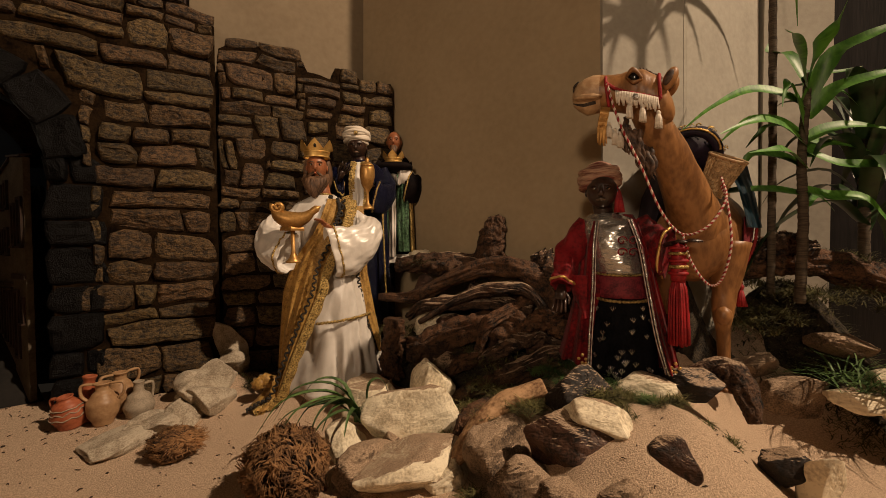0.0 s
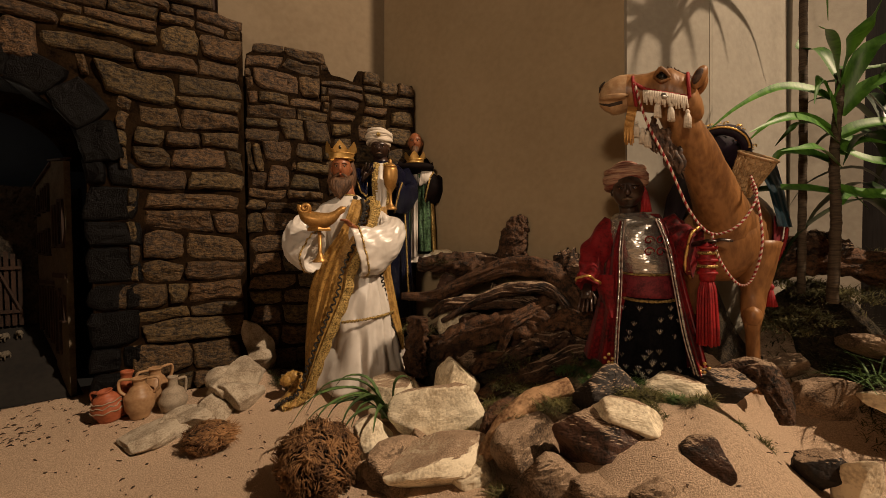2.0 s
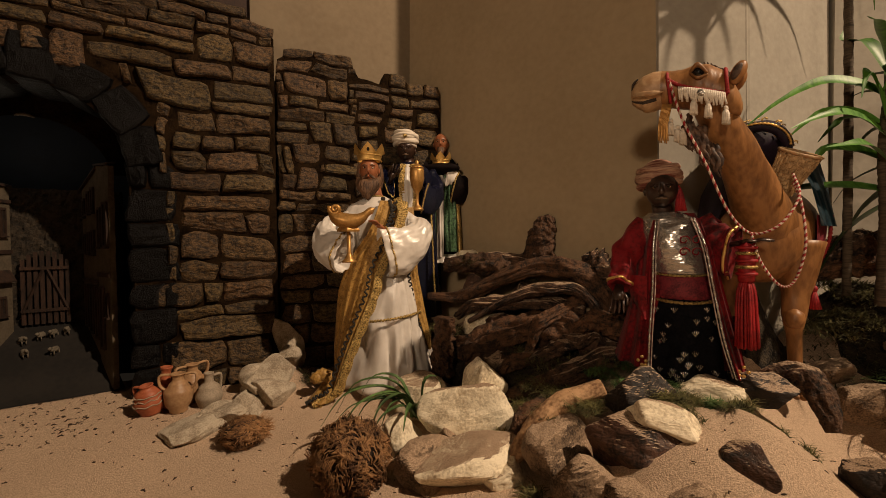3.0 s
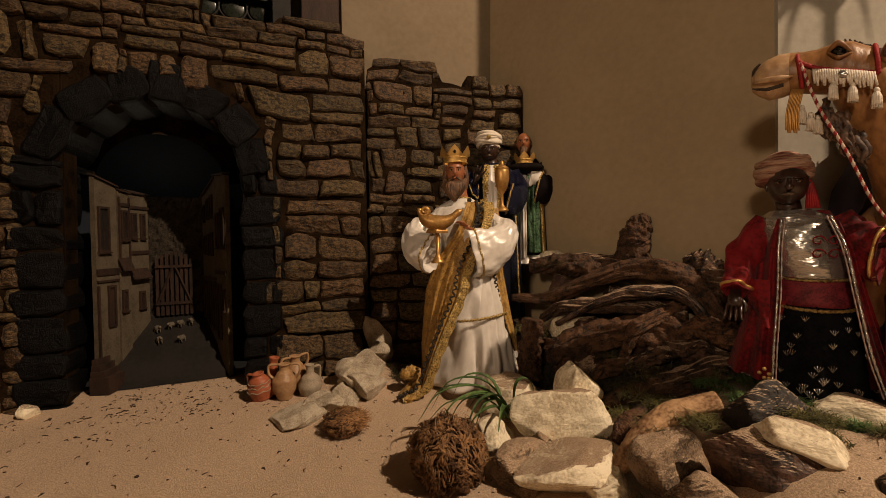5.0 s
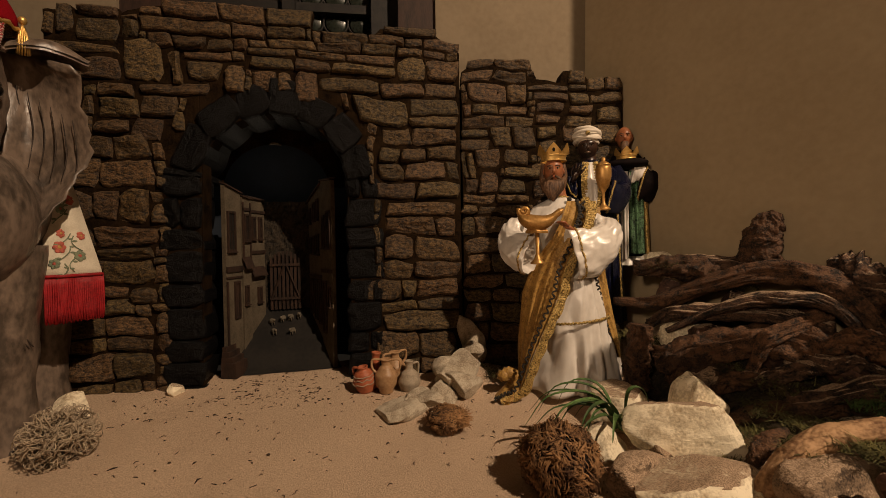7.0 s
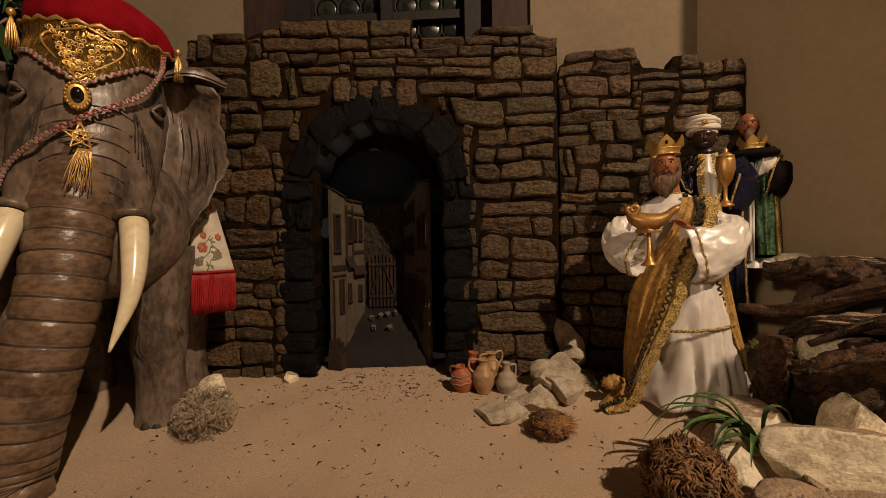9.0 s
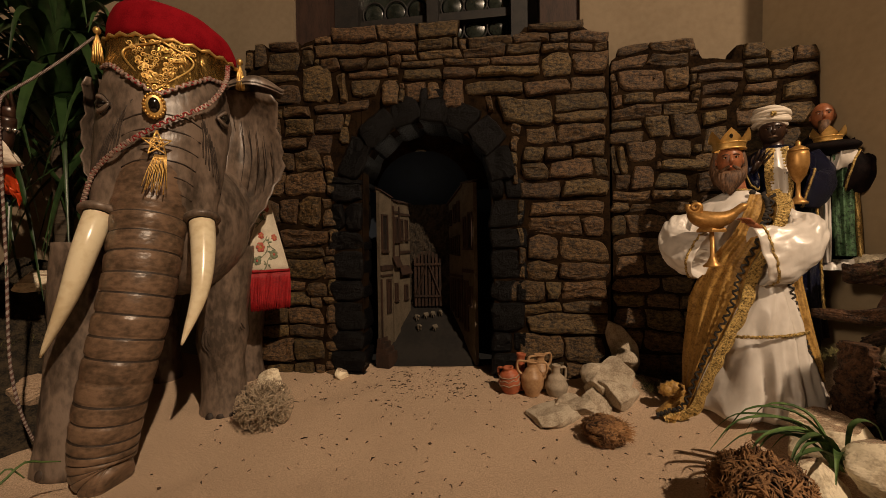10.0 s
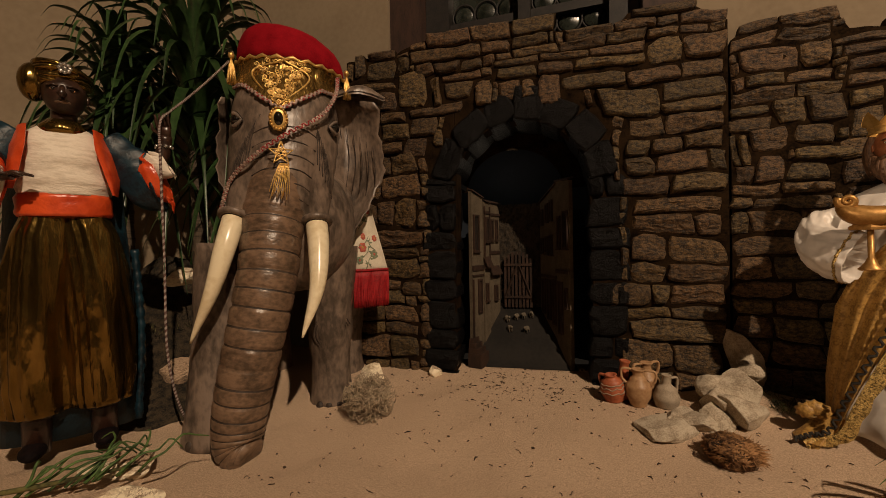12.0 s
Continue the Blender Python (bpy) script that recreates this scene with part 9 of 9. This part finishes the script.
def resurrection_ball(x, y, r, seed, label, squash=0.92, turn=0, n=3200, comb=(0, 0, 1), stray=0):
    """A dried rosette closed into a ball: thousands of scaly curled leaflets in bunches."""
    rnd = random.Random(seed)
    g = Geo()
    g.ball((0, 0, 0), (r * 0.86, r * 0.86, r * 0.84 * squash), "debris", 24, 16)
    for k in range(n):
        u, a = rnd.uniform(-1, 1), rnd.uniform(0, 2 * math.pi)
        d = Vector((math.sqrt(1 - u * u) * math.cos(a), math.sqrt(1 - u * u) * math.sin(a), u))
        bunch = 1 + 0.20 * noise.noise(d * 4.2 + Vector((seed, 0, 0))) + 0.08 * noise.noise(d * 9)
        swirl = Vector((noise.noise(d * 2.6 + Vector((seed, 3, 0))), noise.noise(d * 2.6 + Vector((0, seed, 7))), noise.noise(d * 2.6 + Vector((5, 0, seed))))) * 2.2
        up = Vector(comb) + swirl
        up -= d * up.dot(d)
        up = (up.normalized() if up.length > 0.05 else Vector((1, 0, 0))) + Vector((rnd.gauss(0, 0.22), rnd.gauss(0, 0.22), rnd.gauss(0, 0.2)))
        l = r * rnd.uniform(0.20, 0.42)
        s = d.cross(up).normalized() * r * rnd.uniform(0.013, 0.026)
        p = [d * r * bunch * 0.90, d * r * bunch * 1.00 + up * l * 0.45, d * r * bunch * (0.86 + rnd.uniform(-0.06, 0.03)) + up * l * 0.85]
        rows = []
        for q, w in zip(p, (0.6, 1.0, 0.35)):
            c = Vector((q.x, q.y, q.z * squash))
            rows.append([c - s * w, c + d * r * 0.012, c + s * w])
        g.grid(rows, "frond")
    for k in range(stray):  # loose fibres that stand out of the rosette
        a, e = rnd.gauss(0, 0.75), rnd.uniform(-0.2, 0.5)
        d = Vector((math.cos(a) * math.cos(e), math.sin(a) * math.cos(e), math.sin(e)))
        c = Vector((d.x, d.y, d.z * squash)) * r
        g.tube([c * 0.7, c * rnd.uniform(1.0, 1.1), c * rnd.uniform(1.15, 1.42) + Vector((0, rnd.gauss(0, r * 0.1), rnd.gauss(0, r * 0.08)))], [0.0011, 0.0009, 0.0004], "frond", 4)
    return g.make("resurrection_plant", pose(x, y, ground_z(x, y) + r * squash * 0.78, 0, 0, turn), label=label, category="dried plant", group="dried plant balls")


resurrection_ball(0.256, 0.662, 0.0640, 1, "round ball of dried brown fern fronds on sand")
resurrection_ball(0.122, 0.905, 0.044, 2, "small dried brown plant ball lying on sand", 0.62, -12, 2200, (1.6, 0, 0.2), 90)


def lichen_ball(x, y, r):
    rnd = random.Random(12)
    g = Geo()
    for k in range(900):
        d = Vector((rnd.gauss(0, 1), rnd.gauss(0, 1), rnd.gauss(0, 0.9))).normalized()
        p = d * r * rnd.uniform(0.35, 0.92)
        pts = [p]
        v = Vector((rnd.gauss(0, 1), rnd.gauss(0, 1), rnd.gauss(0, 1))).normalized()
        for q in range(6):
            v = (v + Vector((rnd.gauss(0, 1), rnd.gauss(0, 1), rnd.gauss(0, 1))) * 0.55).normalized()
            p = p + v * r * 0.14
            pts.append(p)
        pts = [q * min(1, r * 1.12 / max(1e-6, q.length)) for q in pts]
        g.tube([(q.x * 1.0, q.y * 0.9, q.z * 0.95) for q in pts], [0.0010, 0.0011, 0.0011, 0.0010, 0.0009, 0.0008, 0.0005], "lichen", 4)
    g.make("lichen_clump", pose(x, y, ground_z(x, y) + r * 0.80, 0, 0, 20), label="ball of dry curly grey lichen on the sand", category="dried plant")


lichen_ball(-0.612, 0.955, 0.056)


def wiry_twig():
    """A green wiry twig lying over the sand below the driver."""
    t = empty("wiry_twig", pose(-0.90, 0.56, 0.05, 0, 0, 40), "green wiry artificial twig lying on the sand", "twig")
    rnd = random.Random(4)
    for k in range(16):
        a = rnd.uniform(-0.6, 0.9)
        l = rnd.uniform(0.08, 0.15)
        o = rnd.uniform(-0.10, 0.06)
        pts = [(o, 0, 0.01)]
        for q in range(1, 6):
            f = q / 5
            pts.append((o + l * f * math.cos(a + 0.8 * f), l * f * math.sin(a + 0.8 * f) * 0.7 + 0.01 * math.sin(k + 5 * f), 0.012 + 0.045 * math.sin(math.pi * f * 0.8) * (0.5 + 0.5 * rnd.random())))
        Geo().tube(curve(pts, 14), [0.0022, 0.002, 0.0017, 0.0009], "grass", 6).make("branch", parent=t)
    Geo().tube(curve([(-0.25, -0.06, 0.03), (-0.14, -0.02, 0.03), (-0.05, 0.0, 0.02), (0.05, 0.02, 0.012)], 20), [0.003, 0.004, 0.004, 0.002], "moss", 7).make("stalk", parent=t)


wiry_twig()


# ---- dracaenas and yucca ----
def dracaena(x, y, z0, z1, seed, label, leaves, spread, width, mat, low=0.45, droop=0.5, r=0.008, top_up=0.9):
    """A ringed stem with a rosette of arching leaves, each leaf a part."""
    t = empty("dracaena", pose(x, y, z0), label, "plant", "potted plants")
    rnd = random.Random(seed)
    h = z1 - z0
    n = 60
    Geo().tube(curve([(0, 0, -0.04), (0.004, 0.002, h * 0.35), (-0.004, 0.003, h * 0.7), (0, 0, h)], n), [r * 1.1] * 2 + [r], "stem", 10, bumpy=lambda i, a: 1 + 0.10 * (i % 2) + 0.05 * math.sin(3 * a + i)).make("stem", parent=t)
    for k in range(leaves):
        f = k / (leaves - 1)
        b = k * 2.399 + rnd.uniform(-0.25, 0.25)
        zb = h * (low + (1 - low) * f)
        l = spread * rnd.uniform(0.75, 1.1) * (1.0 - 0.25 * f)
        up = top_up * (f ** 0.8) + rnd.uniform(-0.1, 0.1)
        dx, dy = math.cos(b), math.sin(b)
        p = [(0, 0, zb), (dx * l * 0.30, dy * l * 0.30, zb + l * (0.22 + 0.45 * up)), (dx * l * (0.75 - 0.25 * up), dy * l * (0.75 - 0.25 * up), zb + l * (0.18 + 0.75 * up) - droop * l * 0.25 * (1 - up)),
             (dx * l * (1.0 - 0.42 * up), dy * l * (1.0 - 0.42 * up), zb + l * (0.02 + 0.95 * up) - droop * l * (1 - up) * 0.6)]
        g = Geo()
        strap_leaf(g, p, width * rnd.uniform(0.8, 1.15), mat, 14, 0.22)
        g.make("leaf", parent=t)
    return t


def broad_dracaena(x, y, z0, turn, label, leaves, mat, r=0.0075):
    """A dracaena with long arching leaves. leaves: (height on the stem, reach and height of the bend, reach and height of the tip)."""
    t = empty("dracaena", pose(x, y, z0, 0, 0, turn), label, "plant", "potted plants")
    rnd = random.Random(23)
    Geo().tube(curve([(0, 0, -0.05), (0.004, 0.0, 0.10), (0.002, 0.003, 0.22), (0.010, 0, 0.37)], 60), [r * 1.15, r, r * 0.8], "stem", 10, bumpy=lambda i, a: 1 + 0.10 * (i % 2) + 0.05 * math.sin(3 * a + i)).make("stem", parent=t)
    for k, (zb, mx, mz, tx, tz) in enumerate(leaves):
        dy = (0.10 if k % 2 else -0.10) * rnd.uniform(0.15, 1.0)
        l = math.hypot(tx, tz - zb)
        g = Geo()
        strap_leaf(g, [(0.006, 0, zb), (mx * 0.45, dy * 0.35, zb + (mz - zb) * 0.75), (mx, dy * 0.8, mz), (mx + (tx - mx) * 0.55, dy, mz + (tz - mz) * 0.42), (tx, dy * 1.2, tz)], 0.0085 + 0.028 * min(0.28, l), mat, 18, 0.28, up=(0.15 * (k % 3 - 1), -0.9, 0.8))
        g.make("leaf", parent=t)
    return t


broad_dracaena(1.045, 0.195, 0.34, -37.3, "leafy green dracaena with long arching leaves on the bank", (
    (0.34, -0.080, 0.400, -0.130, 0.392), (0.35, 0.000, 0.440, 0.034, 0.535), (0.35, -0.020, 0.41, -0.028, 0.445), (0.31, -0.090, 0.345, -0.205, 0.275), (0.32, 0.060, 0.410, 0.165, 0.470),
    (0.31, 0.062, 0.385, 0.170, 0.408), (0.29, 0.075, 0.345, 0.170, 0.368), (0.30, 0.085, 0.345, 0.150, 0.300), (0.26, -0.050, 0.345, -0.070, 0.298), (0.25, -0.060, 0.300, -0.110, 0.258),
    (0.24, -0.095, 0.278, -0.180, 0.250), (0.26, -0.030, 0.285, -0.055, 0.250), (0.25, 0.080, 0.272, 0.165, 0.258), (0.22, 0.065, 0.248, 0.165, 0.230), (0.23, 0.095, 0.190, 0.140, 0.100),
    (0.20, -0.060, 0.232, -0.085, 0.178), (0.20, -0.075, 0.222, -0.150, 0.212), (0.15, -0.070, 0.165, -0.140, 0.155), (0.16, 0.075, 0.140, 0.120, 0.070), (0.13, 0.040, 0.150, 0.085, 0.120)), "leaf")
dracaena(1.075, 0.245, 0.34, 1.16, 5, "tall thin-stemmed dracaena beside the wall", 22, 0.24, 0.010, "leaf", 0.90, 1.4, 0.006)
dracaena(1.20, 0.13, 0.34, 0.62, 7, "dark green dracaena at the back of the bank", 22, 0.26, 0.016, "dark_leaf", 0.30, 0.8)
dracaena(-1.20, 1.08, 0.18, 1.00, 11, "large drooping dark-leaved yucca behind the elephant", 120, 0.44, 0.0135, "dark_leaf", 0.62, 1.8, 0.017, 0.8)
dracaena(-1.06, 1.14, 0.12, 0.82, 13, "drooping yucca beside the stone wall", 80, 0.34, 0.0125, "dark_leaf", 0.58, 1.9, 0.016, 0.7)
dracaena(-1.42, 1.04, 0.20, 0.94, 17, "drooping yucca behind the driver", 100, 0.38, 0.0135, "dark_leaf", 0.55, 1.9, 0.016, 0.8)

# ---- clay jugs by the gateway ----
def jug(x, y, prof, mat, handles, label, turn=0, tilt=(0, 0), bands=()):
    j = empty("clay_jug", pose(x, y, ground_z(x, y) - 0.003, tilt[0], tilt[1], turn), label, "jug", "clay jugs")
    g = Geo()
    out = []
    for (z0, r0), (z1, r1) in zip(prof, prof[1:]):
        for k in range(4):
            t = k / 4
            out.append((0, 0, z0 + (z1 - z0) * t, r0 + (r1 - r0) * (3 * t * t - 2 * t ** 3), r0 + (r1 - r0) * (3 * t * t - 2 * t ** 3)))
    z, r = prof[-1]
    out += [(0, 0, z, r, r), (0, 0, z + 0.001, r * 0.8, r * 0.8), (0, 0, z - 0.012, r * 0.7, r * 0.7)]
    g.loft(out, mat, 28)
    g.make("body", parent=j)
    for a, z0, z1, ro in handles:
        c, s = math.cos(a), math.sin(a)
        rin = lerp(prof, z0), lerp(prof, z1)
        Geo().tube(curve([(rin[0] * 0.95 * c, rin[0] * 0.95 * s, z0), (ro * c, ro * s, z0 + (z1 - z0) * 0.35), (ro * 0.98 * c, ro * 0.98 * s, z1 * 0.99), (rin[1] * 0.9 * c, rin[1] * 0.9 * s, z1)], 16), 0.0042, mat, 8, flat=0.7).make("handle", parent=j)
    for z, w in bands:
        rr = lerp(prof, z) + 0.0006
        Geo().tube([(rr * math.cos(2 * math.pi * q / 28), rr * math.sin(2 * math.pi * q / 28), z + w * math.sin(q * 1.8)) for q in range(29)], 0.0013, "white_paint", 5).make("painted_band", parent=j)
    return j


AMPHORA = ((0.0, 0.013), (0.006, 0.018), (0.030, 0.0275), (0.050, 0.029), (0.066, 0.019), (0.076, 0.0115), (0.084, 0.0115), (0.090, 0.0155))
jug(0.010, 1.100, AMPHORA, "clay", ((-0.3, 0.054, 0.088, 0.036), (2.85, 0.054, 0.088, 0.036)), "tan clay jug with two handles")
jug(0.038, 1.142, AMPHORA, "clay", ((0.2, 0.054, 0.088, 0.037), (3.3, 0.054, 0.088, 0.037)), "tan clay jug standing behind another", 20)
jug(0.070, 1.098, ((0.0, 0.017), (0.005, 0.024), (0.025, 0.029), (0.045, 0.022), (0.058, 0.010), (0.072, 0.009), (0.078, 0.011)), "white_paint", ((0.3, 0.035, 0.070, 0.026),), "small grey-white clay jug with a handle", 0, (0, 0))
jug(-0.040, 1.118, ((0.0, 0.014), (0.005, 0.022), (0.030, 0.030), (0.050, 0.024), (0.064, 0.012), (0.068, 0.014)), "red_clay", ((2.4, 0.03, 0.062, 0.032),), "red clay pot with a white painted pattern", 0, (6, -8), ((0.030, 0.002), (0.040, 0.003), (0.048, 0.001)))
jug(-0.022, 1.135, ((0.0, 0.014), (0.005, 0.020), (0.035, 0.024), (0.060, 0.012), (0.085, 0.010), (0.096, 0.013)), "red_clay", (), "slim red clay bottle behind the jugs", 0, (0, 6))


# ---- crumbs of bark and needles on the sand ----
def litter():
    rnd = random.Random(77)
    g = Geo()
    for _ in range(620):
        x, y = rnd.uniform(-0.75, 0.35), rnd.uniform(0.45, 1.30)
        if rnd.random() < 0.4:
            x, y = rnd.gauss(-0.25, 0.16), rnd.gauss(1.20, 0.08)
        if y > 1.34 or x > 0.42:
            continue
        z = ground_z(x, y)
        if rnd.random() < 0.82:
            a, l = rnd.uniform(0, 6.28), rnd.uniform(0.002, 0.012)
            g.tube([(x, y, z + 0.0008), (x + l * 0.5 * math.cos(a), y + l * 0.5 * math.sin(a), z + 0.0022), (x + l * math.cos(a + 0.4), y + l * math.sin(a + 0.4), z + 0.0008)], 0.0008, "debris", 4)
        else:
            s = rnd.uniform(0.0008, 0.0032)
            g.ball((x, y, z + s * 0.4), (s * 1.3, s, s * 0.7), "debris", 6, 4)
    for _ in range(24):
        x, y, l, a = rnd.uniform(-0.6, 0.25), rnd.uniform(0.6, 1.25), rnd.uniform(0.006, 0.016), rnd.uniform(0, 6.28)
        z = ground_z(x, y)
        g.tube([(x, y, z + 0.0008), (x + l * 0.5 * math.cos(a), y + l * 0.5 * math.sin(a), z + 0.0026), (x + l * math.cos(a + 0.3), y + l * math.sin(a + 0.3), z + 0.0008)], [0.0006, 0.0016, 0.0008], "debris", 5)
    for _ in range(110):
        x, y = rnd.uniform(0.48, 0.95), rnd.uniform(0.05, 0.45)
        z = ground_z(x, y)
        a, l = rnd.uniform(0, 6.28), rnd.uniform(0.002, 0.008)
        g.tube([(x, y, z + 0.0008), (x + l * 0.5 * math.cos(a), y + l * 0.5 * math.sin(a), z + 0.0022), (x + l * math.cos(a + 0.4), y + l * math.sin(a + 0.4), z + 0.0008)], 0.0007, "debris", 4)
    g.make("bark_litter", label="scattered dark bark crumbs and needles on sand", category="litter", kind="stuff")


litter()
